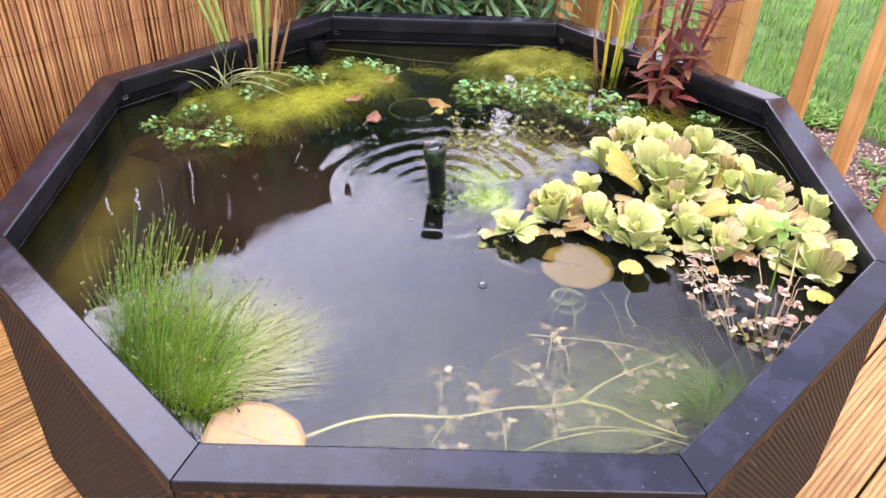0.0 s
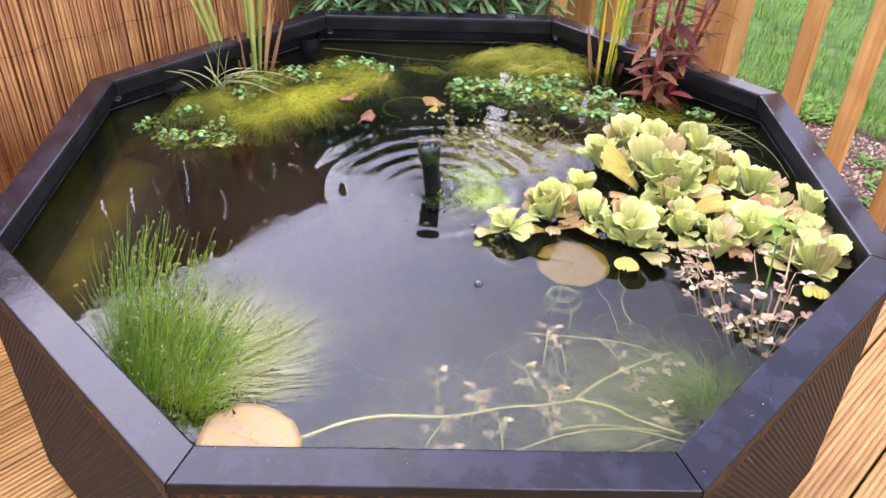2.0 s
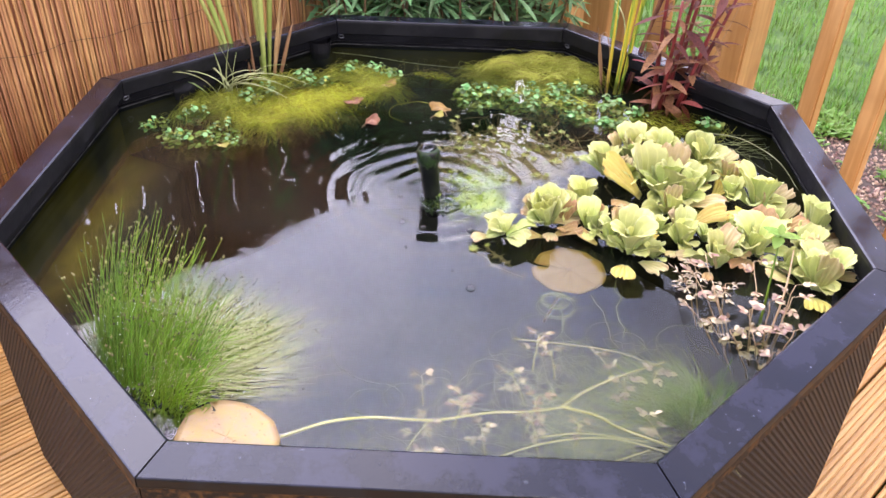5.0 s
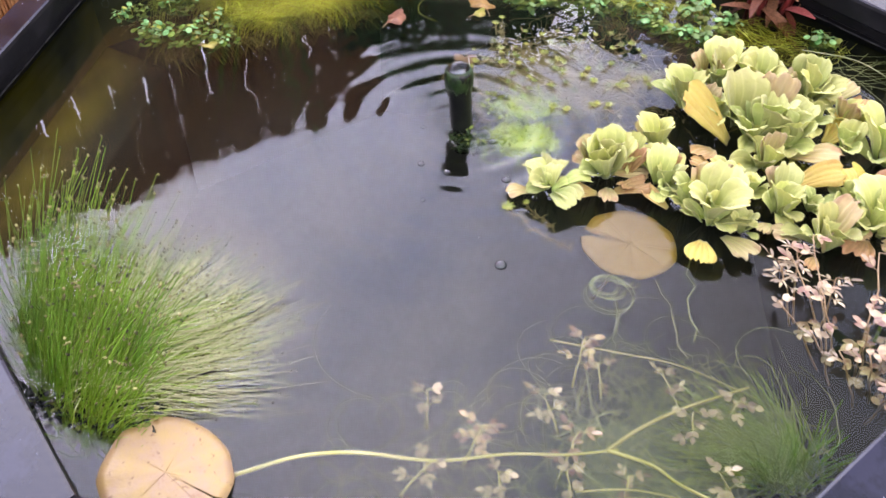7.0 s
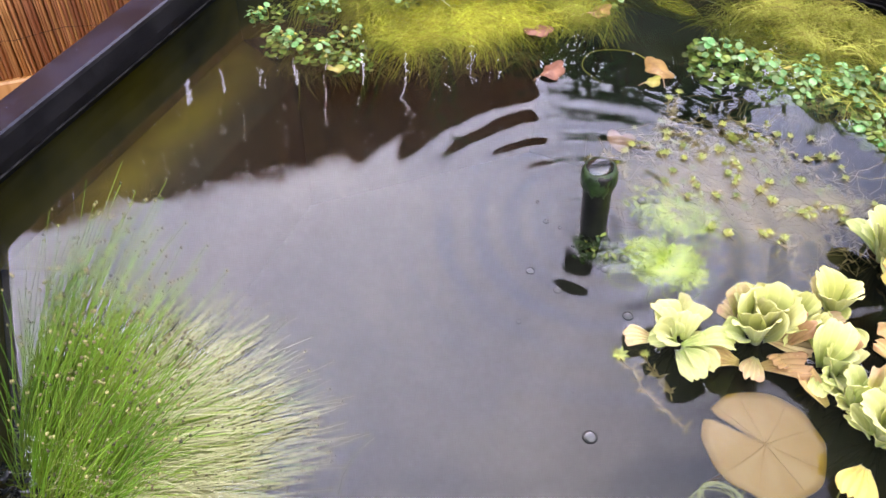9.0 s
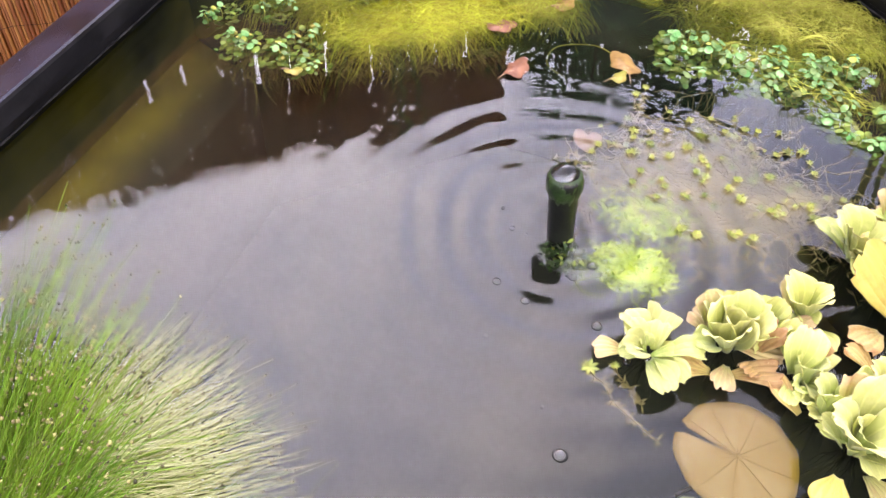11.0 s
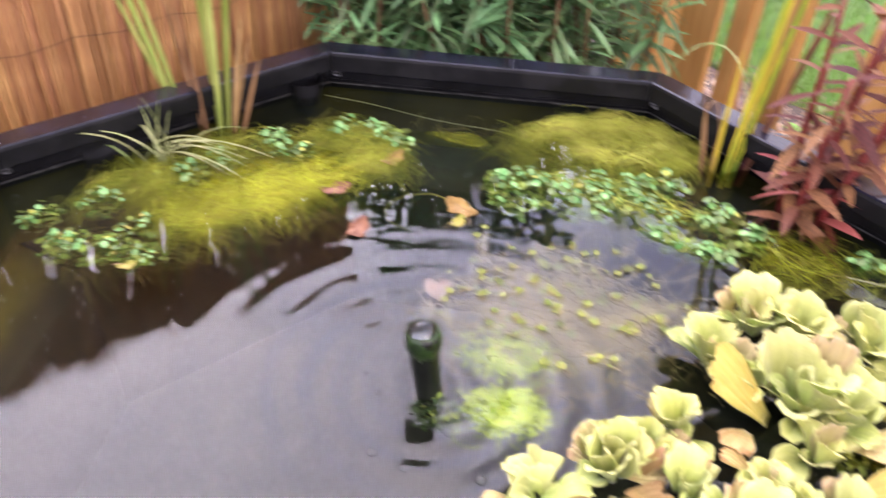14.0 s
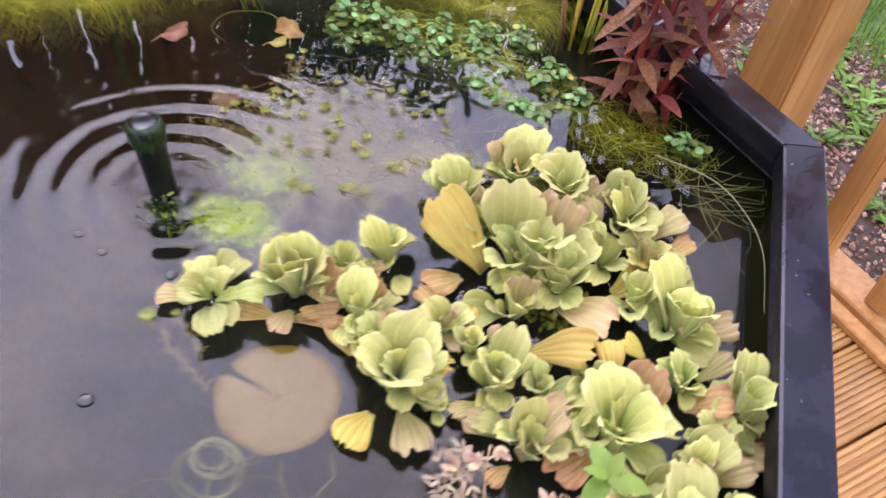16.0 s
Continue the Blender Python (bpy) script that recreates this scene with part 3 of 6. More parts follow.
def part(name, geo, material, parent=None, label="", smooth=True, kind="", at=None):
    """One mesh object from a Geo or a mesh, under a thing or a part."""
    me = geo.mesh(name, smooth) if isinstance(geo, Geo) else geo
    if not me.materials:
        me.materials.append(material)
    ob = new(name, me)
    if parent is not None:
        ob.parent = parent
    if at is not None:
        ob.matrix_basis = at
    return tagged(ob, label=label, kind=kind)


def thing(name, at, label, category, group="", kind=""):
    ob = new(name)
    ob.empty_display_size = 0.05
    ob.matrix_basis = at if isinstance(at, Matrix) else Matrix.Translation(at)
    return tagged(ob, label, category, group, kind)


def bevelled_box(name, size, bevel, material, segments=1):
    """A box mesh with its base at z = 0 and softened edges."""
    bm = bmesh.new()
    bmesh.ops.create_cube(bm, size=1)
    for v in bm.verts:
        v.co = Vector((v.co.x * size[0], v.co.y * size[1], (v.co.z + 0.5) * size[2]))
    bmesh.ops.bevel(bm, geom=bm.edges[:], offset=bevel, segments=segments, affect="EDGES")
    me = bpy.data.meshes.new(name)
    bm.to_mesh(me)
    bm.free()
    me.materials.append(material)
    return me


def arc(base, tip, lift, n=6, wobble=0.0):
    """Points from base to tip with a lifted middle."""
    b, t = Vector(base), Vector(tip)
    out = []
    for i in range(n + 1):
        s = i / n
        p = b.lerp(t, s) + Vector((0, 0, lift * 4 * s * (1 - s)))
        if wobble and 0 < i:
            p += Vector((rnd.uniform(-1, 1), rnd.uniform(-1, 1), rnd.uniform(-0.4, 0.4))) * wobble
        out.append(p)
    return out


def smooth_line(points, n=6):
    """A flowing line through the points."""
    p = [Vector(q) for q in points]
    p = [p[0] * 2 - p[1]] + p + [p[-1] * 2 - p[-2]]
    out = []
    for i in range(1, len(p) - 2):
        for k in range(n):
            t = k / n
            out.append(0.5 * (2 * p[i] + (p[i + 1] - p[i - 1]) * t + (2 * p[i - 1] - 5 * p[i] + 4 * p[i + 1] - p[i + 2]) * t * t + (3 * p[i] - p[i - 1] - 3 * p[i + 1] + p[i + 2]) * t ** 3))
    return out + [p[-2]]

# ---- ground, deck, pond ----
UVTURN = Matrix.Rotation(radians(45), 4, "Z")      # x along U, y along V

g = Geo()
g.box((-60, -60, -0.4), (60, 60, -0.06))
ground = part("ground", g, M_LAWN, label="green lawn reaching past the fence", kind="structure", smooth=False)
ground["category"] = "lawn"

g = Geo()
g.box((1.19, -3.2, -0.08), (1.90, 2.6, -0.045))
soil = part("planting_strip", g, M_SOIL, label="dark soil strip between the deck and the lawn", kind="structure", smooth=False, at=UVTURN)
soil["category"] = "soil"

# chips of gravel and bark on the strip
g = Geo()
for _ in range(10500):
    u, v = rnd.uniform(1.19, 1.98), rnd.uniform(-0.9, 0.9)
    if u > 1.88 + 0.06 * math.sin(v * 9) and rnd.random() < 0.7:
        continue
    r = rnd.uniform(0.0035, 0.0085)
    g.chip((u, v, -0.045 + r * 0.3), r, rnd)
tagged(part("gravel", g, M_STONE, smooth=False, at=UVTURN), "pinkish-brown bark and gravel chips along the deck edge", "gravel", kind="stuff")

# weeds on the strip
g = Geo()
for spot in range(115):
    u, v = rnd.uniform(1.28, 1.85), rnd.uniform(-0.75, 0.5)
    if spot > 60:                        # thickest beside the newel post
        u, v = rnd.uniform(1.60, 1.98), rnd.uniform(-0.06, 0.22)
    for k in range(9):
        a = rnd.uniform(0, 6.283)
        g.lance((u + rnd.uniform(-0.02, 0.02), v + rnd.uniform(-0.02, 0.02), -0.04), (math.cos(a), math.sin(a), rnd.uniform(0.3, 1.2)), (0, 0, 1), rnd.uniform(0.02, 0.05), 0.014, 0.25, 0.2, 4)
tagged(part("weeds", g, M_BLADE, at=UVTURN), "small green weeds on the gravel strip", "weeds", kind="stuff")

# lawn blades past the strip, and weeds on its edge
g = Geo()
for _ in range(22000):
    u = 1.85 + 3.0 * rnd.random() ** 1.5
    v = rnd.uniform(-1.3, 2.2)
    h = rnd.uniform(0.03, 0.075)
    a = rnd.uniform(0, 6.283)
    lean = rnd.uniform(0.2, 0.9) * h
    b = Vector((u, v, -0.06))
    s = Vector((math.sin(a), -math.cos(a), 0)) * rnd.uniform(0.0015, 0.003)
    d = Vector((math.cos(a), math.sin(a), 0)) * lean
    k = len(g.v)
    g.v += [b - s, b + s, b + d * 0.4 + Vector((0, 0, h * 0.7)) + s * 0.7, b + d * 0.4 + Vector((0, 0, h * 0.7)) - s * 0.7, b + d + Vector((0, 0, h))]
    g.f += [(k, k + 1, k + 2, k + 3), (k + 3, k + 2, k + 4)]
tagged(part("grass", g, M_BLADE, at=UVTURN), "short bright green grass of the lawn", "grass", kind="stuff")

deck = tagged(new("deck"), "wet orange-brown ribbed timber deck", "deck", kind="structure")
PITCH, U_END = 0.144, 1.17


def board_mesh(length):
    """A ribbed deck board along x, its top at z = 0."""
    g = Geo()
    w, ribs = PITCH - 0.006, 12
    prof = [(-w / 2, -0.026), (-w / 2, -0.003), (-w / 2 + 0.003, 0)]
    step = w / ribs
    for i in range(1, ribs):
        y = -w / 2 + i * step
        prof += [(y - 0.0024, 0), (y - 0.0013, -0.0045), (y + 0.0013, -0.0045), (y + 0.0024, 0)]
    prof += [(w / 2 - 0.003, 0), (w / 2, -0.003), (w / 2, -0.026)]
    n = len(prof)
    for x in (-length / 2, length / 2):
        g.v += [Vector((x, y, z)) for y, z in prof]
    for i in range(n):
        j = (i + 1) % n
        g.f.append((i, i + n, j + n, j))
    g.f += [tuple(range(n)), tuple(reversed(range(n, 2 * n)))]
    me = g.mesh("deck_board", smooth=False)
    me.materials.append(M_DECK)
    return me


BOARD = board_mesh(3.9)
for k in range(-16, 6):
    v = 0.366 + PITCH * (k + 0.5)
    ob = new("deck_board", BOARD)
    ob.parent = deck
    ob.matrix_basis = UVTURN @ pose(U_END - 1.95 - 0.004 * (k % 3), v, 0)
g = Geo()
for u in (-2.3, -1.5, -0.7, 0.1, 0.9):
    g.box((u - 0.03, -2.0, -0.12), (u + 0.03, 1.16, -0.028))
part("joist", g, M_DECK, deck, smooth=False, at=UVTURN)

# the pond
pond = thing("raised_pond", (0, 0, 0), "octagonal raised pond with wet black rim and dark woven sides", "pond")
SIDE_TURNS = [Matrix.Rotation(radians(45 * k), 4, "Z") for k in range(8)]


def side_strip(profile, gap, rows, wave, closed=True):
    """One side of an octagon, mitred: profile of (apothem, height); the side faces -y."""
    g = Geo()
    n = len(profile)
    for j in range(rows + 1):
        f = j / rows * 2 - 1
        for a, z in profile:
            half = a * T8 - gap
            x = f * half
            w = wave * noise.noise(Vector((x * 9, a * 5, z * 4)))
            g.v.append(Vector((x, -a + w, z + w)))
    for j in range(rows):
        for i in range(n if closed else n - 1):
            k = (i + 1) % n
            g.f.append((j * n + i, j * n + k, (j + 1) * n + k, (j + 1) * n + i))
    if closed:
        g.f += [tuple(reversed(range(n))), tuple(range(rows * n, rows * n + n))]
    return g


RIM_PROFILE = [(0.674, 0.487), (0.668, 0.492), (0.6672, 0.5195), (0.6685, 0.5240), (0.6715, 0.5257),
               (0.7188, 0.5203), (0.7202, 0.5196), (0.7208, 0.518), (0.7215, 0.506), (0.7200, 0.5035), (0.714, 0.5035), (0.712, 0.510), (0.678, 0.512)]
rim_mesh = side_strip(RIM_PROFILE, 0.0013, 6, 0.0004).mesh("rim_segment", smooth=False)
panel_mesh = side_strip([(0.7105, 0.478), (0.7105, 0.03), (0.704, 0.004), (0.694, 0.004), (0.700, 0.03), (0.700, 0.478)], 0.001, 2, 0.0).mesh("woven_panel", smooth=False)
trim_mesh = side_strip([(0.7192, 0.5030), (0.7200, 0.4840), (0.7185, 0.4800), (0.7110, 0.4800), (0.7110, 0.5030)], 0.0015, 20, 0.0012).mesh("brown_trim", smooth=False)
wall_mesh = side_strip([(0.674, 0.490), (0.6795, 0.4875), (0.6805, 0.4785), (0.6855, 0.4765), (0.6868, 0.4660), (0.6905, 0.4635), (0.694, 0.445), (0.690, 0.30), (0.665, 0.05), (0.672, 0.05), (0.699, 0.30), (0.699, 0.49)], 0.0, 10, 0.001).mesh("inner_wall", smooth=False)
for ob_mesh, mat in ((rim_mesh, M_RIM), (panel_mesh, M_WEAVE), (trim_mesh, M_TRIM)):
    ob_mesh.materials.append(mat)
wall_mesh.materials.append(M_LINER)
wall_mesh.materials.append(M_WALL_DIM)
for p in wall_mesh.polygons:
    if p.center.z < 0.44:
        p.material_index = 1
# yellow-green algae, coloured brighter on the two left-hand sides
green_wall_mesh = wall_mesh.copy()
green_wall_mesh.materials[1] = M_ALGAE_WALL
# upright rim faces take the darker, duller liner plastic to mute their reflections
rim_mesh.materials.append(M_LINER)
for p in rim_mesh.polygons:
    if abs(p.normal.z) < 0.6:
        p.material_index = 1
bolt = Geo()
ring = [Vector((0.0062 * math.cos(a * math.pi / 6), 0, 0.0062 * math.sin(a * math.pi / 6))) for a in range(13)]
bolt.tube(ring, 0.0014, sides=5, cap=False)
bolt_mesh = bolt.mesh("eyelet")
bolt_mesh.materials.append(M_EYELET)
for k, turn in enumerate(SIDE_TURNS):
    part("rim_segment", rim_mesh, M_RIM, pond, "wet black plastic rim piece" if k == 0 else "", at=turn)
    slant = Matrix.Diagonal((-1 if 0 < k < 4 else 1, 1, 1, 1))      # the weave slants the other way on one half
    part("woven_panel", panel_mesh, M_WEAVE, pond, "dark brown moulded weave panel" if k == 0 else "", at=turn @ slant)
    part("brown_trim", trim_mesh, M_TRIM, pond, "rusty brown strip under the rim" if k == 0 else "", at=turn)
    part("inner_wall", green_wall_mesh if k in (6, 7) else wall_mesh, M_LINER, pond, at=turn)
    part("eyelet", bolt_mesh, M_EYELET, pond, "small round metal eyelet" if k == 0 else "", at=turn @ pose(0.679 * T8 - 0.012, -0.680, 0.480, -30, 0, 0))
# a pale line of dried scum along the water's edge
mark_mesh = side_strip([(0.6922, WATER + 0.0022), (0.6895, WATER + 0.0012), (0.6895, WATER), (0.6925, WATER)], 0.0, 12, 0.0006).mesh("waterline")
mark_mesh.materials.append(M_SCUM)
for turn in SIDE_TURNS:
    part("waterline", mark_mesh, M_SCUM, pond, at=turn)
# a planting ledge and the silted bottom
ledge_mesh = side_strip([(0.689, 0.345), (0.56, 0.345), (0.553, 0.338), (0.55, 0.06), (0.665, 0.06)], 0.0, 6, 0.004).mesh("planting_ledge")
ledge_mesh.materials.append(M_LEDGE)
green_ledge_mesh = ledge_mesh.copy()
green_ledge_mesh.materials[0] = M_LEDGE_GREEN
for k, turn in enumerate(SIDE_TURNS):
    part("planting_ledge", green_ledge_mesh if k == 6 else ledge_mesh, M_LEDGE, pond, at=turn)
g = Geo()
g.v = [Vector((0.69 / math.cos(radians(22.5)) * math.cos(radians(22.5 + 45 * k)), 0.69 / math.cos(radians(22.5)) * math.sin(radians(22.5 + 45 * k)), z)) for z in (0.03, 0.055) for k in range(8)]
g.f = [tuple(reversed(range(8))), tuple(range(8, 16))] + [(k, (k + 1) % 8, 8 + (k + 1) % 8, 8 + k) for k in range(8)]
part("pond_bottom", g, M_SILT, pond, smooth=False)
# a fold of liner and an overflow cup on the inner wall
g = Geo()
for i in range(9):
    s = i / 8
    for j in range(6):
        q = j / 5
        x = -0.05 + 0.1 * s
        g.v.append(Vector((x, -0.684 + 0.011 * math.sin(s * math.pi) * (0.6 + 0.5 * math.sin(q * 7 + s * 4)), 0.488 - 0.045 * q - 0.008 * math.sin(s * 9))))
for i in range(8):
    for j in range(5):
        a = i * 6 + j
        g.f.append((a, a + 1, a + 7, a + 6))
part("liner_fold", g, M_LINER, pond, "creased fold of black liner", at=Matrix.Rotation(radians(225), 4, "Z") @ pose(0.11, 0, 0))
bm = bmesh.new()
bmesh.ops.create_cone(bm, cap_ends=True, segments=18, radius1=0.018, radius2=0.023, depth=0.034)
bmesh.ops.inset_region(bm, faces=[f for f in bm.faces if f.normal.z > 0.9], thickness=0.004, depth=0)
for f in [f for f in bm.faces if f.normal.z > 0.9 and f.calc_center_median().length < 0.018 and len(f.verts) > 4]:
    bmesh.ops.translate(bm, verts=f.verts, vec=(0, 0, -0.015))
me = bpy.data.meshes.new("overflow_cup")
bm.to_mesh(me)
bm.free()
me.materials.append(M_LINER)
part("overflow_cup", me, M_LINER, pond, "small black plastic overflow cup", at=Matrix.Translation((-0.318, 0.648, 0.460)) @ Matrix.Scale(1.25, 4))

# the water's surface
g = Geo()
far = 0.691 / math.cos(radians(22.5))
g.v = [Vector((far * math.cos(radians(22.5 + 45 * k)), far * math.sin(radians(22.5 + 45 * k)), WATER)) for k in range(8)]
g.f = [tuple(range(8))]
water = part("water", g, M_WATER, label="still dark pond water with rings round the fountain", kind="structure", smooth=False)
water["category"] = "water"

# ---- reed screen and balustrade ----
screen = thing("reed_screen", UVTURN, "brown reed screen tied with wire along the edge of the deck", "screen")
SCREEN_V, REED_TOP, REED_FOOT = 1.10, 1.264, 0.085
reed_meshes = []
for k in range(4):
    g = Geo()
    pts = [Vector((0.0015 * math.sin(z * 5 + k), 0.001 * math.cos(z * 7 + k), z)) for z in (0, 0.3, 0.6, 0.9, 1.16)]
    g.tube(pts, 1.0 * 0.0032, 0.0027, sides=6)
    me = g.mesh("reed")
    me.materials.append(M_REED)
    reed_meshes.append(me)
SLITS = (-0.98, -0.86, -0.73, -0.61, -0.49, -0.375, -0.284, -0.197, -0.115, -0.044, 0.055, 0.162, 0.288, 0.36, 0.44)


def slit_span(slit):
    """Lowest and highest point of a narrow gap between the reeds."""
    lo = 0.88 + 0.05 * ((slit * 37) % 1) + (0.08 if slit > 0.2 else 0)
    return lo, lo + (0.10 if slit > 0.2 else 0.05 + 0.06 * ((slit * 91) % 1) if slit < -0.1 else 0.17 + 0.07 * ((slit * 91) % 1))


u, made = 0.568, 0
rest, back = Geo(), Geo()
while u > -2.6:
    r = rnd.uniform(0.75, 1.45)
    u -= r * 0.0031
    foot = REED_FOOT - rnd.uniform(0, 0.012)
    z1 = (REED_TOP - foot + rnd.uniform(-0.012, 0.006)) / 1.16
    lean = rnd.uniform(-0.4, 0.4)
    v = SCREEN_V + rnd.uniform(-0.003, 0.003)
    slit = min(SLITS, key=lambda s: abs(u - s))
    if abs(u - slit) < 0.0034:
        z, zz = slit_span(slit)
        for lo, hi in ((foot, z), (zz, foot + 1.16 * z1)):
            rest.tube([(u, v, lo), (u, v, hi)], 0.0032 * r, 0.0029 * r, sides=6)
    elif u > -1.12 and made < 300:
        ob = new("reed", reed_meshes[made % 4])
        ob.parent = screen
        ob.matrix_basis = Matrix.Translation((u, v, foot)) @ Euler((0, radians(lean), rnd.uniform(0, 6))).to_matrix().to_4x4() @ Matrix.Diagonal((r, r, z1, 1))
        made += 1
    else:
        x = math.tan(radians(lean)) * 1.1
        rest.tube([(u, v, foot), (u + x * 0.5, v, foot + 0.6), (u + x, v, foot + 1.16 * z1)], 0.0032 * r, 0.0027 * r, sides=6)
    u -= r * 0.0031 + (rnd.random() < 0.04) * 0.0012
u = 0.57
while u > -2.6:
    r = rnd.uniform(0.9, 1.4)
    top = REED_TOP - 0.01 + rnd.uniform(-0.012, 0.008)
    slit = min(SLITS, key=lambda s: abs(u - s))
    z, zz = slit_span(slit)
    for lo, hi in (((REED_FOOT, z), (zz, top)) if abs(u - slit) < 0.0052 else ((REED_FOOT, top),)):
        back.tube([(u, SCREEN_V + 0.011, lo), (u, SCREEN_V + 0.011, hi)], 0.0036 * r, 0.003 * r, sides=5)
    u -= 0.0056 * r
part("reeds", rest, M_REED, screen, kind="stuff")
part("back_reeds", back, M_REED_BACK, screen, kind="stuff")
for z in (0.18, 0.46, 0.74, 1.02):
    g = Geo()
    pts = [(0.57 - 0.05 * i, SCREEN_V - 0.006 - 0.001 * (i % 2), z + 0.006 * math.sin(i * 1.7)) for i in range(64)]
    g.tube(pts, 0.0005, sides=4)
    part("tying_wire", g, M_WIRE, screen, "thin dark tying wire" if z < 0.2 else "")
me = bevelled_box("base_board", (3.2, 0.035, 0.085), 0.004, M_FENCE)
part("base_board", me, M_FENCE, screen, "pale timber board under the reeds", at=pose(-1.03, SCREEN_V + 0.005, 0))

fence = thing("balustrade", UVTURN, "honey-stained timber balustrade along the deck edge", "fence")
FENCE_U, FENCE_Z = 1.135, 0.03
rail_mesh = bevelled_box("bottom_rail", (0.09, 3.3, 0.03), 0.004, M_FENCE)
part("bottom_rail", rail_mesh, M_FENCE, fence, at=pose(FENCE_U, -0.55, 0.0))
part("edge_board", bevelled_box("edge_board", (0.034, 3.3, 0.018), 0.003, M_FENCE), M_FENCE, fence, at=pose(FENCE_U - 0.064, -0.55, 0.0))
part("handrail", bevelled_box("handrail", (0.09, 3.3, 0.035), 0.008, M_FENCE, 2), M_FENCE, fence, at=pose(FENCE_U, -0.55, 0.93))
spindle = bevelled_box("baluster", (0.044, 0.044, 0.90), 0.004, M_FENCE, 2)
for v in (1.0, 0.86, 0.41, 0.30, -0.175, -0.325, -0.475, -0.625, -0.775, -0.925, -1.075, -1.225, -1.375, -1.525, -1.675, -1.825):
    part("baluster", spindle, M_FENCE, fence, at=pose(FENCE_U, v, FENCE_Z))
part("fence_board", bevelled_box("fence_board", (0.022, 0.095, 0.90), 0.003, M_FENCE), M_FENCE, fence, at=pose(FENCE_U, 0.52, FENCE_Z))
newel = bevelled_box("newel_post", (0.115, 0.115, 1.06), 0.006, M_FENCE, 2)
for v in (0.082, 0.668, -2.0):
    part("newel_post", newel, M_FENCE, fence, "thick square newel post" if 0 < v < 0.2 else "", at=pose(FENCE_U + 0.035, v, -0.0))

# ---- floating plants ----
def fan_leaf_mesh(name, seed, width=0.4, cup=0.35, roll=0.6, pleat=0.012, frill=0.02, thick=0.03, blunt=0.5):
    """A pleated wedge-shaped leaf with a blunt notched end that rolls outwards, along +y from its base, one unit long."""
    r = random.Random(seed)
    rows = (0, 0.13, 0.26, 0.39, 0.51, 0.62, 0.71, 0.79, 0.86, 0.92, 0.96, 1.0)
    nw, ns = 20, len(rows) - 1
    top, uvs = [], []
    ph, ph2, ph3, skew = r.uniform(0, 6), r.uniform(0, 6), r.uniform(0, 6), r.uniform(-0.07, 0.07)
    notch, notch_at = r.uniform(0.02, 0.09), r.uniform(-0.25, 0.25)
    yc, zc, last = 0.0, 0.0, 0.0
    for s in rows:
        pitch = 0.22 - roll * max(0.0, (s - 0.42) / 0.58) ** 1.6
        yc, zc = yc + (s - last) * math.cos(pitch), zc + (s - last) * math.sin(pitch)
        last = s
        half = width * (0.24 + 0.76 * math.sin(min(1.0, s / 0.82) * math.pi / 2) ** 1.35)
        half *= 1 - (0.30 - 0.22 * blunt) * max(0.0, (s - 0.78) / 0.22) ** 2.2
        for j in range(nw + 1):
            u = j / nw
            w = u * 2 - 1
            back = (0.17 - 0.07 * blunt) * s ** 5 * abs(w) ** 3.4 + notch * s ** 9 * math.exp(-((w - notch_at) / 0.17) ** 2)
            back += s ** 7 * (0.030 * math.sin(w * 7 + ph) + 0.014 * math.sin(w * 17 + ph2))
            x = half * w * (1 + 0.05 * math.sin(s * 9 + ph2 + w) * s) + skew * s * s
            fold = -pleat * math.cos(2 * math.pi * 5 * u) * min(1, s * 1.8) * (1 - 0.35 * s ** 6)
            edge = abs(w) ** 4 * s ** 2
            z = cup * half * w * w * (1 - 0.45 * s ** 3) - 0.16 * edge * half + fold
            z += frill * s ** 3 * (math.sin(w * 5 + ph + s * 2) + 0.7 * math.sin(w * 11 + ph2) + 0.5 * abs(w) * math.sin(s * 22 + ph3))
            top.append(Vector((x, yc - back * math.cos(pitch), zc + z - back * math.sin(pitch))))
            uvs.append((u, s))
    n = len(top)
    low = [p - Vector((0, 0, thick * (1 - 0.8 * k[1]))) for p, k in zip(top, uvs)]
    row = nw + 1
    faces = []
    for i in range(ns):
        for j in range(nw):
            a = i * row + j
            faces.append((a, a + 1, a + row + 1, a + row))
            faces.append((n + a + row, n + a + row + 1, n + a + 1, n + a))
    rim = [i * row for i in range(ns + 1)] + [ns * row + j for j in range(1, row)] + [i * row + nw for i in range(ns - 1, -1, -1)] + [j for j in range(nw - 1, 0, -1)]
    for k in range(len(rim)):
        a, b = rim[k], rim[(k + 1) % len(rim)]
        faces.append((a, n + a, n + b, b)[::-1])
    me = bpy.data.meshes.new(name)
    me.from_pydata([tuple(p) for p in top + low], [], faces)
    me.polygons.foreach_set("use_smooth", [True] * len(me.polygons))
    layer = me.uv_layers.new(name="UVMap")
    all_uv = uvs + uvs
    for lp in me.loops:
        layer.data[lp.index].uv = all_uv[lp.vertex_index]
    return me


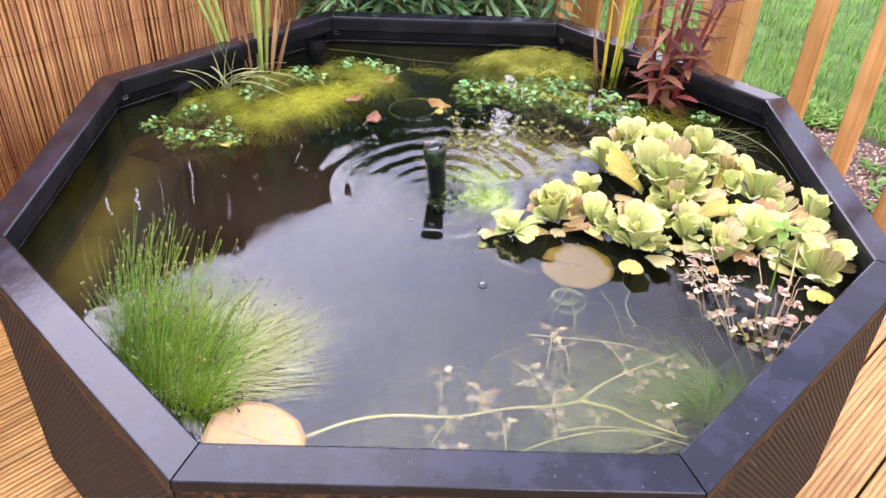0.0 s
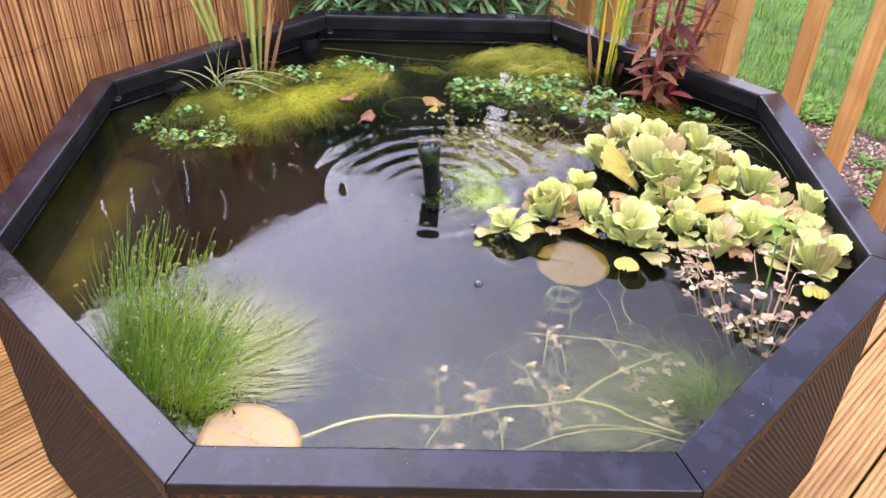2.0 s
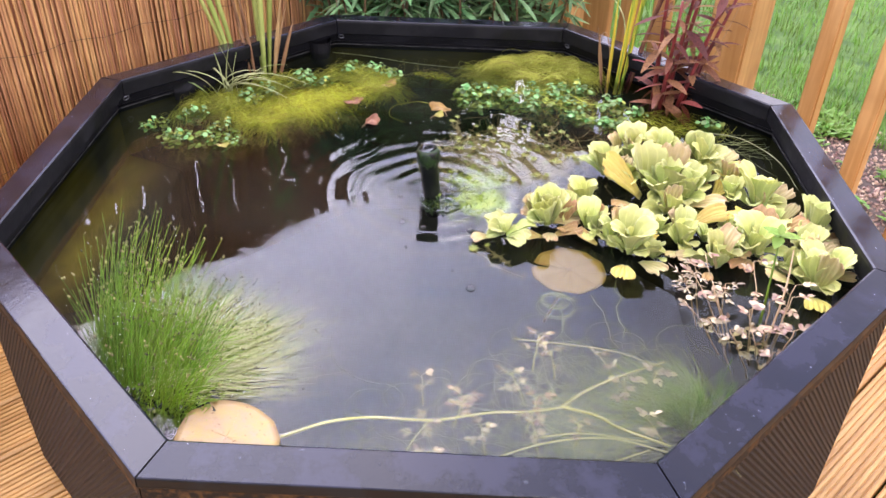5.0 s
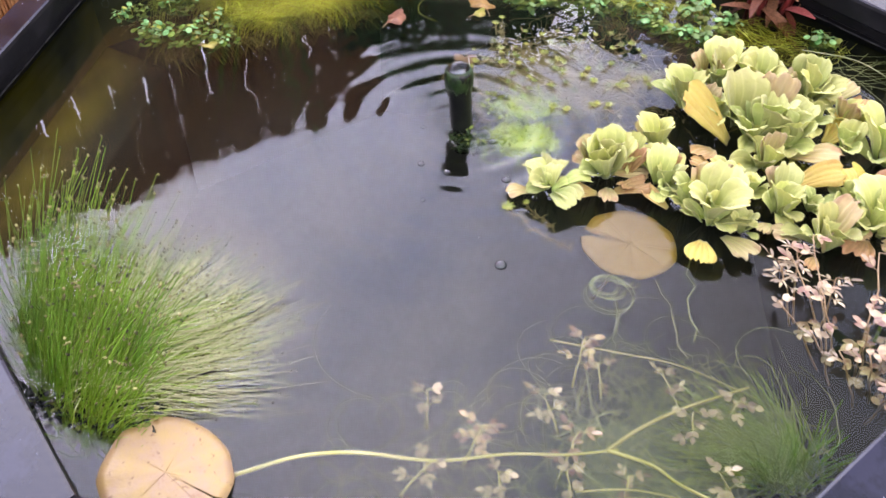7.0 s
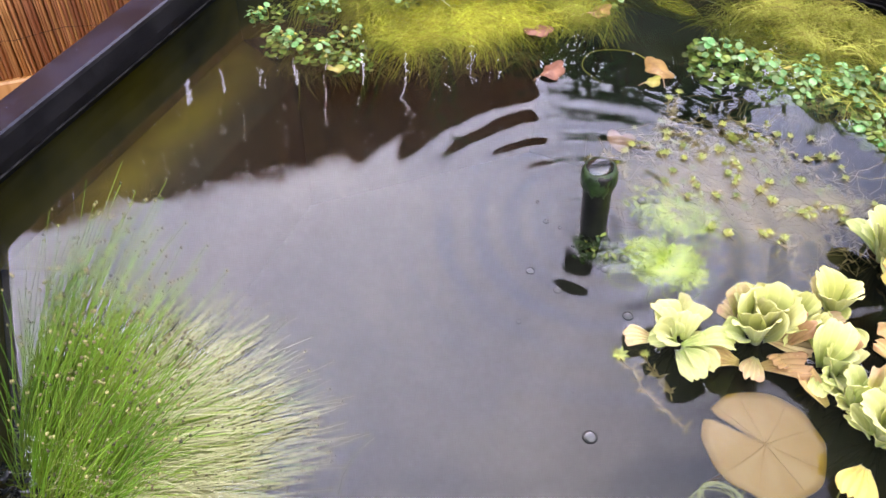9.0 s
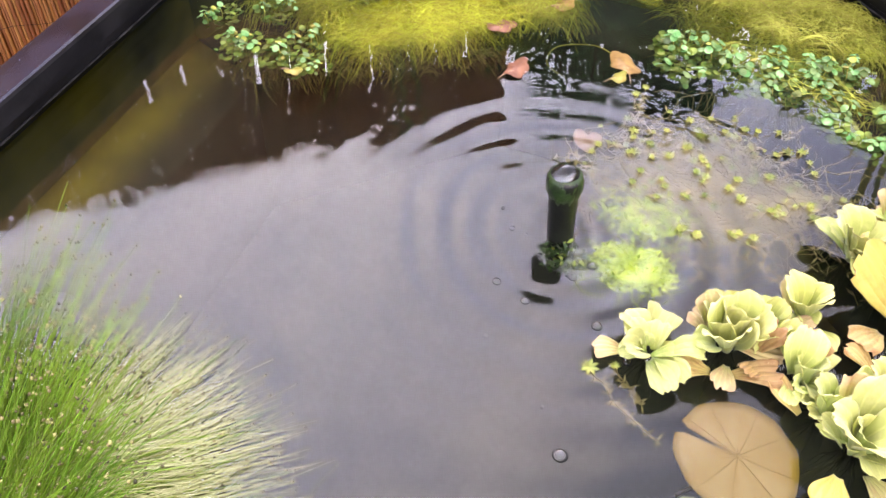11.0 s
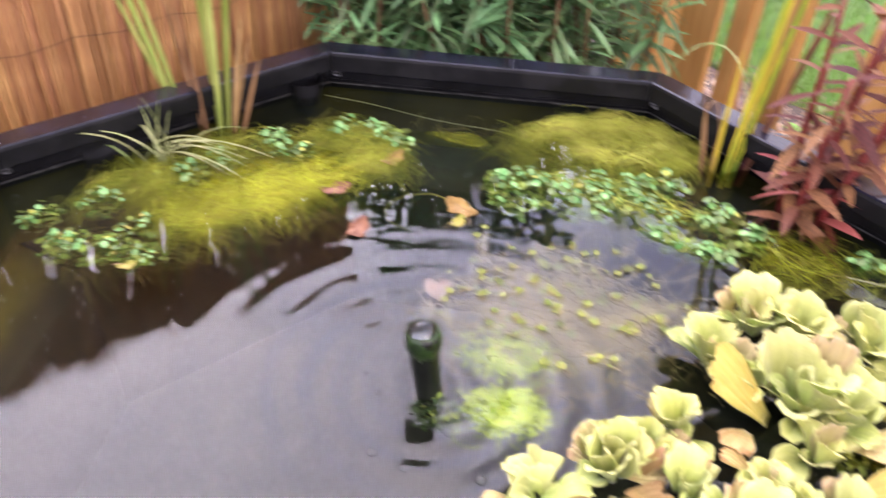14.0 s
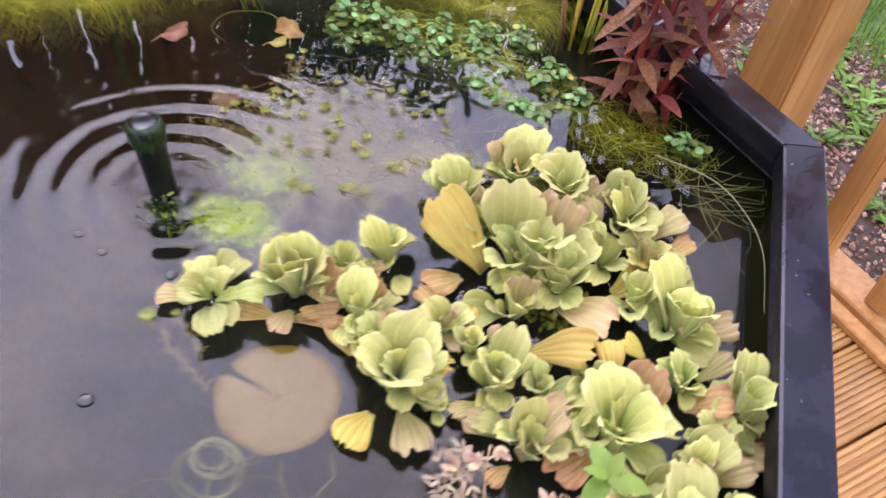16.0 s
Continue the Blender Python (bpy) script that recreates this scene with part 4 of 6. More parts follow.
LEAF_SETS = {}
for key, mat in (("green", M_LET_GREEN), ("pale", M_LET_PALE), ("yellow", M_LET_YELLOW), ("rust", M_LET_RUST)):
    LEAF_SETS[key] = []
    for k in range(8):
        w = (0.37, 0.42, 0.33, 0.39, 0.44, 0.31, 0.35, 0.40)[k]
        if key == "green":
            me = fan_leaf_mesh("leaf", 11 * k + 5, w, (0.75, 0.95, 0.55, 0.8, 0.65, 1.0, 0.7, 0.85)[k], (0.35, 0.8, 0.6, 1.0, 0.25, 0.7, 0.9, 0.45)[k], 0.010, 0.022, blunt=(0.5, 0.8, 0.3, 0.6, 0.9, 0.4, 0.7, 0.2)[k])
        else:
            me = fan_leaf_mesh("leaf", 17 * k + len(key), w * (1.08 if key == "yellow" else 0.95), 0.25, (0.5, 0.3, 0.7, 0.2, 0.6, 0.4, 0.1, 0.8)[k], 0.042 if key == "yellow" else 0.02, 0.045 if key != "yellow" else 0.02, blunt=(0.8, 1.0, 0.7, 0.9, 1.0, 0.5, 0.8, 0.6)[k])
        me.materials.append(mat)
        LEAF_SETS[key].append(me)
root_geo = Geo()
for k in range(34):
    a, rr = rnd.uniform(0, 6.28), rnd.uniform(0.0, 0.7)
    root_geo.tube(arc((rr * 0.3 * math.cos(a), rr * 0.3 * math.sin(a), 0), (rr * math.cos(a), rr * math.sin(a), -rnd.uniform(0.5, 1.4)), 0.05, 4, 0.05), 0.016, 0.006, 3)
ROOTS = root_geo.mesh("roots")
ROOTS.materials.append(M_ROOT)
pick = random.Random(41)


def lettuce(x, y, r, whorls, label="", lean=(0, 0), old=()):
    """A floating rosette: whorls of (count, tilt, length), inner ones upright; old: withered leaves (x, y, heading, length, tilt, colour)."""
    turn = pick.uniform(0, 6.28)
    top = thing("water_lettuce", Matrix.Translation((x, y, WATER)),
                label or "pale green water lettuce rosette with ribbed velvety leaves, floating", "water lettuce", "water lettuce rosettes")
    part("roots", ROOTS, M_ROOT, top, at=Matrix.Translation((0, 0, -0.004)) @ Matrix.Diagonal((r * 0.7, r * 0.7, r * 0.8, 1)))
    for level, (count, tilt, size) in enumerate(whorls):
        for k in range(count):
            a = turn + 2 * math.pi * (k + 0.5 * (level % 2)) / count + pick.uniform(-0.45, 0.45) + 0.6 * level
            t = tilt + pick.uniform(-17, 15) + lean[0] * math.sin(a) + lean[1] * math.cos(a)
            ln = r * size * pick.uniform(0.68, 1.2)
            kind = "pale" if level and pick.random() < 0.09 else "green"
            m = Matrix.Rotation(a, 4, "Z") @ Matrix.Translation((pick.uniform(-0.14, 0.14) * r, r * pick.uniform(0.02, 0.2), 0.004 + r * 0.05)) @ Matrix.Rotation(radians(max(7, t)), 4, "X") @ Matrix.Rotation(pick.uniform(-0.4, 0.4), 4, "Y") @ Matrix.Scale(ln, 4)
            part("leaf", LEAF_SETS[kind][pick.randrange(8)], M_LET_GREEN, top, at=m)
    for ox, oy, a, ln, tilt, kind in old:
        m = Matrix.Translation((ox - x, oy - y, 0.006 if tilt > 20 else 0.003)) @ Matrix.Rotation(a, 4, "Z") @ Matrix.Rotation(radians(tilt), 4, "X") @ Matrix.Scale(ln, 4)
        part("leaf", LEAF_SETS[kind][pick.randrange(8)], M_LET_PALE, top, {"pale": "withered beige leaf", "yellow": "pleated yellow leaf", "rust": "withered rust-brown leaf", "green": ""}[kind], at=m)
    return top


FULL = ((3, 60, 0.42), (4, 70, 0.9), (3, 62, 1.12), (3, 36, 0.84), (3, 12, 0.86))
CUP = ((3, 58, 0.42), (3, 72, 0.92), (3, 62, 1.15), (3, 34, 0.8), (2, 10, 0.85))
SMALL = ((2, 58, 0.5), (3, 66, 1.05), (2, 40, 0.95), (2, 14, 0.9))
FLAT = ((3, 58, 0.5), (5, 32, 0.85), (5, 11, 0.98))
lettuce(0.121, -0.134, 0.050, FLAT, "small flat creamy water lettuce rosette, floating", old=((0.098, -0.139, 1.9, 0.036, 6, "pale"),))
lettuce(0.194, -0.092, 0.062, CUP, old=((0.222, -0.094, -0.75, 0.050, 62, "rust"), (0.176, -0.080, 0.75, 0.046, 58, "pale"), (0.205, -0.128, -1.25, 0.050, 5, "rust"),
                                        (0.185, -0.132, 1.75, 0.044, 4, "rust"), (0.200, -0.118, 3.0, 0.038, 8, "pale")))
lettuce(0.268, -0.018, 0.044, SMALL, old=((0.262, -0.020, 1.3, 0.040, 34, "pale"), (0.285, -0.035, -2.6, 0.034, 10, "green")))
lettuce(0.318, 0.088, 0.056, CUP, old=((0.340, 0.075, -0.9, 0.045, 45, "pale"),))
lettuce(0.372, 0.150, 0.058, CUP, "pale green water lettuce rosette with a cream leaf, floating", old=((0.352, 0.165, 0.7, 0.046, 62, "pale"),))
lettuce(0.428, 0.140, 0.062, FULL, old=((0.452, 0.128, -0.6, 0.05, 40, "pale"),))
lettuce(0.506, 0.128, 0.062, CUP, old=((0.480, 0.098, 1.0, 0.052, 52, "pale"), (0.535, 0.120, -0.95, 0.056, 26, "pale"), (0.500, 0.085, 2.9, 0.030, 6, "rust")))
# the large old rosette in the middle, with long yellow leaves
lettuce(0.410, 0.020, 0.074, ((3, 60, 0.36), (3, 70, 0.8), (4, 60, 1.0), (3, 34, 0.8), (3, 12, 0.8)), "large water lettuce rosette with yellowing ribbed leaves, floating", old=(
    (0.372, 0.004, 1.20, 0.100, 30, "yellow"), (0.385, 0.045, 0.35, 0.085, 66, "green"), (0.425, 0.045, -0.25, 0.085, 64, "pale"), (0.350, -0.012, 2.5, 0.050, 10, "rust"),
    (0.455, -0.012, -1.95, 0.070, 12, "pale"), (0.442, 0.02, -1.0, 0.070, 46, "green")))
lettuce(0.412, -0.045, 0.048, SMALL, old=())
lettuce(0.452, 0.005, 0.050, CUP)
lettuce(0.566, 0.062, 0.040, SMALL, old=((0.512, 0.024, -0.85, 0.066, 14, "yellow"), (0.548, 0.04, -0.5, 0.040, 20, "rust")))
lettuce(0.580, -0.008, 0.060, CUP, old=((0.596, -0.012, -1.2, 0.054, 28, "pale"), (0.556, -0.050, 1.3, 0.032, 20, "yellow")))
lettuce(0.272, -0.112, 0.048, SMALL, old=((0.266, -0.090, -0.85, 0.046, 55, "rust"), (0.276, -0.148, 0.95, 0.042, 5, "rust")))
lettuce(0.326, -0.168, 0.060, CUP, old=((0.322, -0.138, 0.2, 0.062, 68, "pale"), (0.316, -0.204, 2.85, 0.046, 5, "yellow"), (0.342, -0.192, -2.55, 0.054, 5, "pale"), (0.342, -0.148, -1.4, 0.040, 24, "yellow")))
lettuce(0.366, -0.180, 0.032, SMALL)
lettuce(0.418, -0.138, 0.050, CUP, old=((0.420, -0.112, 0.2, 0.048, 62, "pale"), (0.440, -0.088, -1.55, 0.074, 26, "yellow"), (0.408, -0.160, 2.4, 0.034, 8, "pale")))
lettuce(0.462, -0.196, 0.050, CUP, old=((0.440, -0.186, 1.5, 0.042, 12, "pale"), (0.452, -0.214, 2.6, 0.030, 5, "rust")))
lettuce(0.508, -0.108, 0.038, SMALL, old=((0.530, -0.085, 0.4, 0.040, 20, "yellow"),))
lettuce(0.534, -0.158, 0.062, FULL, old=((0.548, -0.132, -0.45, 0.066, 56, "rust"), (0.522, -0.172, 2.6, 0.058, 5, "rust"), (0.552, -0.180, -2.4, 0.056, 6, "pale")))
lettuce(0.594, -0.078, 0.034, SMALL, old=((0.600, -0.098, -1.5, 0.052, 30, "rust"), (0.610, -0.060, -0.9, 0.045, 24, "pale")))
lettuce(0.612, -0.178, 0.050, CUP, old=((0.632, -0.170, -1.2, 0.042, 26, "pale"),))
lettuce(0.650, -0.092, 0.050, CUP, old=((0.658, -0.100, -2.1, 0.044, 10, "rust"), (0.665, -0.075, -1.0, 0.038, 30, "rust")))
lettuce(0.606, -0.244, 0.062, CUP, old=((0.580, -0.232, 1.6, 0.050, 8, "pale"), (0.600, -0.268, 2.9, 0.044, 5, "yellow"), (0.572, -0.215, 0.9, 0.05, 14, "pale")))
lettuce(0.488, 0.062, 0.040, SMALL)
lettuce(0.232, -0.050, 0.034, SMALL, old=((0.245, -0.060, -1.2, 0.040, 30, "pale"),))
lettuce(0.352, -0.088, 0.036, SMALL, old=((0.345, -0.07, 1.0, 0.040, 14, "rust"),))
lettuce(0.298, -0.140, 0.040, SMALL)
lettuce(0.462, -0.128, 0.034, SMALL)
lettuce(0.536, 0.010, 0.036, SMALL)
lettuce(0.570, -0.205, 0.040, SMALL)
lettuce(0.352, 0.052, 0.044, SMALL, old=((0.345, 0.075, 0.6, 0.046, 30, "pale"),))
lettuce(0.462, 0.098, 0.046, SMALL, old=((0.455, 0.082, 2.0, 0.040, 12, "pale"),))
lettuce(0.545, 0.075, 0.042, SMALL, old=((0.56, 0.095, -0.8, 0.044, 20, "rust"),))
lettuce(0.628, -0.130, 0.040, SMALL, old=((0.64, -0.135, -1.6, 0.046, 14, "pale"),))
lettuce(0.385, -0.105, 0.034, SMALL, old=((0.378, -0.09, 0.4, 0.036, 20, "yellow"),))
lettuce(0.240, -0.078, 0.034, SMALL, old=((0.236, -0.10, 2.6, 0.036, 8, "rust"),))
lettuce(0.500, -0.160, 0.034, SMALL)
lettuce(0.640, -0.215, 0.046, SMALL, old=((0.625, -0.21, 1.0, 0.040, 10, "yellow"),))


def rush_tuft(name, base, size, stems, height, lean, label, bent=0, bent_to=(), beads=True, sunk=0.0, bent_mat=M_SPIKE_PALE):
    """A tuft of thread-like stems with beads on their tips; some lie bent on the water."""
    top = thing(name, (base[0], base[1], WATER - 0.02), label, "rush")
    up, tips, flat, fresh = Geo(), Geo(), Geo(), Geo()
    clumps = [(rnd.random(), rnd.uniform(0.7, 1.08)) for _ in range(46)]
    for _ in range(stems):
        a, q = rnd.uniform(0, 6.283), math.sqrt(rnd.random())
        f = Vector((size[0] * q * math.cos(a), size[1] * q * math.sin(a), 0))
        f = Matrix.Rotation(size[2], 3, "Z") @ f
        h = height * (rnd.uniform(0.25, 0.7) if rnd.random() < 0.72 else rnd.uniform(0.7, 1.05))
        d = Vector((lean[0] + rnd.gauss(0, 0.22), lean[1] * rnd.uniform(0.35, 1.15) + rnd.gauss(0, 0.12), 0)) * h + f * 0.5
        pts = [f + d * (s ** 1.7) + Vector((0, 0, h * s - 0.08 * h * s ** 3)) for s in (0, 0.25, 0.5, 0.75, 1)]
        up.tube(pts, 0.00048, 0.00034, 3, False)
        if beads and h > 0.42 * height and rnd.random() < 0.8:
            for _ in range(rnd.choice((1, 1, 2, 3))):
                tips.bead(pts[-1] + Vector((rnd.gauss(0, 0.0013), rnd.gauss(0, 0.0013), rnd.gauss(0, 0.0010))), rnd.uniform(0.0011, 0.0021), 1.5)
    # short crooked shoots round the foot
    for _ in range(stems // 3 if beads else 0):
        a, q = rnd.uniform(0, 6.283), rnd.uniform(0.6, 1.25)
        f = Matrix.Rotation(size[2], 3, "Z") @ Vector((size[0] * q * math.cos(a), size[1] * q * math.sin(a), 0))
        h = rnd.uniform(0.015, 0.04)
        d = Vector((rnd.gauss(0, 0.012), rnd.gauss(0.004, 0.010), 0))
        up.tube([f + d * s + Vector((rnd.gauss(0, 0.0016), rnd.gauss(0, 0.0016), 0.016 + (h - 0.016) * s - 0.01 * (1 - s))) for s in (0, 0.35, 0.7, 1)], 0.0006, 0.0004, 3, False)
    for _ in range(bent):
        a0, a1, reach = bent_to
        where, far_by = clumps[rnd.randrange(46)]      # the stems lie in loose bundles
        a = lerp(a0, a1, where) + rnd.gauss(0, 0.07)
        ln = reach * far_by * (0.38 + 0.72 * rnd.random() ** 0.8) * (1 - 0.22 * abs((a - (a0 + a1) / 2) / (a1 - a0)))
        q = math.sqrt(rnd.random())
        f = Matrix.Rotation(size[2], 3, "Z") @ Vector((size[0] * 0.6 * (q * rnd.uniform(-1, 1) + 0.3), size[1] * q * rnd.uniform(-1, 1), 0))
        e = f + Vector((math.cos(a), math.sin(a), 0)) * ln
        z = (rnd.uniform(0.016, 0.028) if rnd.random() < 0.35 else rnd.uniform(0.010, 0.019)) - sunk
        sway = rnd.gauss(0, 0.008)
        hump = rnd.uniform(0.01, 0.045) if not sunk else 0.008
        pts = []
        for i in range(8):
            s = i / 7
            p = f.lerp(e, s)
            p.z = z * min(1, s * 2.2) + hump * math.sin(min(1, s * 1.45) * math.pi) * (1 - s) + rnd.uniform(-1, 1) * 0.0004
            p += Vector((-math.sin(a), math.cos(a), 0)) * ((0.004 * math.sin(s * 3 + a * 40) + sway * s) * s)
            pts.append(p)
        if rnd.random() < 0.12 and not sunk:
            up.tube(pts, 0.0005, 0.0003, 3, False)
        else:
            cut = rnd.choice((1, 2, 2, 3, 4)) if not sunk else 0
            if cut:
                fresh.tube(pts[:cut + 1], 0.00048, 0.00044, 3, False)
            flat.tube(pts[cut:], 0.0004, 0.00026, 3, False)
        if beads and rnd.random() < 0.42:
            tips.bead(pts[rnd.choice((-1, -1, -2))], rnd.uniform(0.0011, 0.0021), 1.3)
    part("tuft", up, M_SPIKE, top, kind="stuff")
    if bent:
        if fresh.v:
            part("half_bent_tuft", fresh, M_SPIKE_MID, top, kind="stuff")
        part("bent_tuft", flat, bent_mat, top, "bleached stems bent over on the water", kind="stuff")
    if beads:
        part("seed_mass", tips, M_BEAD, top, kind="stuff")
    return top


rush_tuft("spike_rush", (-0.374, -0.501), (0.102, 0.040, radians(-43)), 940, 0.142, (0.02, 1.15), "dense bright green thread-leaved rush tuft leaning on the pond rim",
          2300, (radians(5), radians(98), 0.225))
rush_tuft("small_rush", (0.375, -0.515), (0.05, 0.022, radians(40)), 130, 0.060, (0.0, 0.10), "small dark green rush tuft half under water", 520, (radians(88), radians(185), 0.145), False, 0.016, M_SPIKE_MID)


def lily_pad(name, centre, r, z, notch, mat, label, squash=1.0, gap=0.08, veins=13):
    top = thing(name, Matrix.Translation((centre[0], centre[1], z)) @ Matrix.Diagonal((1, squash, 1, 1)) @ Matrix.Rotation(notch, 4, "Z"), label, "lily pad")
    g = Geo()
    rings, spokes = 7, 44
    for layer in (0, 1):
        g.v.append(Vector((0, 0, -0.0016 * layer)))
        for i in range(1, rings + 1):
            for k in range(spokes + 1):
                f = k / spokes
                a = gap + 0.06 * (i == rings) + f * (2 * math.pi - 2 * gap - 0.12 * (i == rings))
                q = r * i / rings * (1 + 0.02 * math.sin(3 * a + 1) + 0.012 * math.sin(7 * a) + 0.008 * math.sin(13 * a + 2))
                z0 = 0.0022 * math.sin(2 * a + i * 0.4) * (i / rings) ** 2 + 0.0012 * math.sin(a * 9) * (i / rings)
                g.v.append(Vector((q * math.cos(a), q * math.sin(a), z0 - 0.0016 * layer)))
    per = 1 + rings * (spokes + 1)
    for layer in (0, 1):
        o = layer * per
        flip = -1 if layer else 1
        for k in range(spokes):
            g.f.append((o, o + 1 + k, o + 2 + k)[::flip])
            for i in range(rings - 1):
                a, b = o + 1 + i * (spokes + 1) + k, o + 1 + (i + 1) * (spokes + 1) + k
                g.f.append((a, b, b + 1, a + 1)[::flip])
    for k in range(spokes):
        a = 1 + (rings - 1) * (spokes + 1) + k
        g.f.append((a, per + a, per + a + 1, a + 1))
    part("pad", g, mat, top)
    for k in range(veins):
        a = 0.28 + k * (2 * math.pi - 0.56) / (veins - 1)
        v = Geo()
        bend = 0.10 * math.sin(k * 2.3)
        v.tube([(r * q * math.cos(a + bend * q), r * q * math.sin(a + bend * q), 0.0022 * math.sin(2 * a + q * 2.8) * q * q - 0.0001) for q in (0.02, 0.3, 0.55, 0.78, 0.9)], 0.0006, 0.0002, 4)
        part("vein", v, mat, top)
    v = Geo()
    v.tube([(0, 0, -0.002), (0.01, 0.004, -0.05), (0.03, 0.006, -0.11)], 0.0022, 0.002, 6)
    part("stalk", v, M_PINK_STEM, top)
    return top


lily_pad("lily_pad", (-0.235, -0.603), 0.068, WATER + 0.0045, radians(-20), M_PAD_TAN, "yellowed tan lily pad with brown spots, floating by the rim", 0.84, 0.02, 5)
lily_pad("lily_pad", (0.226, -0.212), 0.060, WATER - 0.005, radians(170), M_PAD_BROWN, "brown notched lily pad floating just at the surface")


def threads(name, lines, r, mat, label, category="stem", parent=None):
    """One plant of stems: each line a part of its own."""
    top = parent or thing(name, (0, 0, 0), label, category)
    for ln in lines:
        g = Geo()
        g.tube(smooth_line(ln), r, r * 0.6, 5)
        part("stem", g, mat, top)
    return top


W1 = WATER - 0.004
creeper = threads("creeping_stem", [
    [(-0.172, -0.593, W1), (-0.115, -0.567, W1 + 0.003), (-0.058, -0.555, W1 + 0.003), (0.02, -0.552, W1), (0.092, -0.535, W1), (0.15, -0.527, W1 - 0.002), (0.201, -0.516, W1)],
    [(0.19, -0.518, W1), (0.225, -0.487, W1), (0.273, -0.454, W1 - 0.003), (0.346, -0.416, W1 - 0.005)],
    [(0.19, -0.518, W1), (0.235, -0.527, W1 - 0.004), (0.264, -0.545, W1 - 0.006), (0.327, -0.567, W1 - 0.012)]], 0.0023, M_STEM,
    "long yellow-green creeping stem lying under the water surface")
threads("creeping_stem", [
    [(0.10, -0.60, W1 - 0.012), (0.17, -0.572, W1 - 0.01), (0.25, -0.562, W1 - 0.008), (0.33, -0.58, W1 - 0.012)],
    [(0.16, -0.56, W1 - 0.014), (0.22, -0.552, W1 - 0.012), (0.30, -0.56, W1 - 0.014)],
    [(0.13, -0.375, W1 - 0.01), (0.21, -0.385, W1 - 0.008), (0.28, -0.392, W1 - 0.012), (0.36, -0.42, W1 - 0.02)],
    [(0.05, -0.625, W1 - 0.02), (0.14, -0.62, W1 - 0.018), (0.23, -0.602, W1 - 0.015), (0.30, -0.575, W1 - 0.012)]], 0.0012, M_STEM,
    "thin pale submerged stems")

# fine root threads in loops
g = Geo()
for _ in range(210):
    x, y = rnd.triangular(-0.12, 0.40, 0.24), rnd.uniform(-0.63, -0.36)
    if y > -0.46 and x < 0.12:
        continue
    z = W1 - rnd.uniform(0.006, 0.04)
    a, c, r = rnd.uniform(0, 6.28), rnd.choice((-1, 1)) * rnd.uniform(0.5, 3.5), rnd.uniform(0.015, 0.06)
    pts = []
    for i in range(11):
        pts.append(Vector((x, y, z)))
        a += c * 0.22 + rnd.uniform(-0.12, 0.12)
        x, y = x + math.cos(a) * r * 0.3, y + math.sin(a) * r * 0.3
        if y < -0.655 or x - y > 0.93 or x > 0.44:
            break
    if len(pts) > 3:
        g.tube(pts, 0.00045, 0.00035, 3, False)
for cx, cy, r, n in ((0.196, -0.286, 0.019, 5), (0.222, -0.27, 0.013, 2), (0.2, -0.30, 0.028, 2)):
    for k in range(n):
        rr = r * rnd.uniform(0.8, 1.1)
        ox, oy = cx + rnd.uniform(-1, 1) * 0.004, cy + rnd.uniform(-1, 1) * 0.004
        g.tube([Vector((ox + rr * math.cos(a * 0.42), oy + rr * 0.9 * math.sin(a * 0.42), W1 - 0.003 - 0.0004 * a)) for a in range(16)], 0.0007, sides=3, cap=False)
for x0, y0, x1, y1 in ((0.205, -0.31, 0.20, -0.40), (0.21, -0.33, 0.16, -0.46), (0.255, -0.27, 0.29, -0.36), (0.30, -0.23, 0.30, -0.34), (0.17, -0.42, 0.19, -0.52)):
    g.tube(arc((x0, y0, W1 - 0.004), (x1, y1, W1 - 0.03), 0.0, 6, 0.006), 0.0009, sides=3, cap=False)
tagged(part("root_threads", g, M_STRAND_DIM), "pale green curling root threads under the water", "roots", kind="stuff")


def sprig(base, tip, leaves, size, spread, stem_mat=M_PINK_STEM, leaf_mat=M_PINK, label="", name="variegated_sprig", category="water plant", broad=0.54):
    """A thin stem with pairs of small pointed leaves towards its tip."""
    top = thing(name, base, label or "thin stem with small pink and cream variegated leaves", category, "variegated sprigs")
    b, t = Vector((0, 0, 0)), Vector(tip) - Vector(base)
    st, lf = Geo(), Geo()
    pts = arc(b, t, t.length * 0.08, 6, t.length * 0.02)
    st.tube(pts, 0.0013, 0.0008, 4)
    for k in range(leaves):
        s = 1 - 0.5 * k / max(leaves, 1) * (0.4 + spread)
        i = min(5, int(s * 6))
        p = pts[i].lerp(pts[i + 1], min(1, s * 6 - i)) if i < 6 else pts[-1]
        a = k * 2.4 + rnd.uniform(-0.4, 0.4)
        d = Vector((math.cos(a), math.sin(a), rnd.uniform(-0.05, 0.35)))
        ln = size * rnd.uniform(0.7, 1.5)
        st.tube([p, p + d * ln], 0.0005, 0.0004, 3, False)
        for q, side in ((0.55, 1), (0.6, -1), (1.0, 0)):      # leaflets in threes
            e = Vector((d.x - side * 0.9 * d.y, d.y + side * 0.9 * d.x, d.z + rnd.uniform(-0.2, 0.3)))
            lf.lance(p + d * (ln * q), e, (rnd.uniform(-0.4, 0.4), rnd.uniform(-0.4, 0.4), 1), size * rnd.uniform(0.6, 1.1), size * broad * rnd.uniform(0.8, 1.2), 0.15, 0.25, 5)
    part("stem", st, stem_mat, top)
    part("leaves", lf, leaf_mat, top, kind="stuff")
    return top


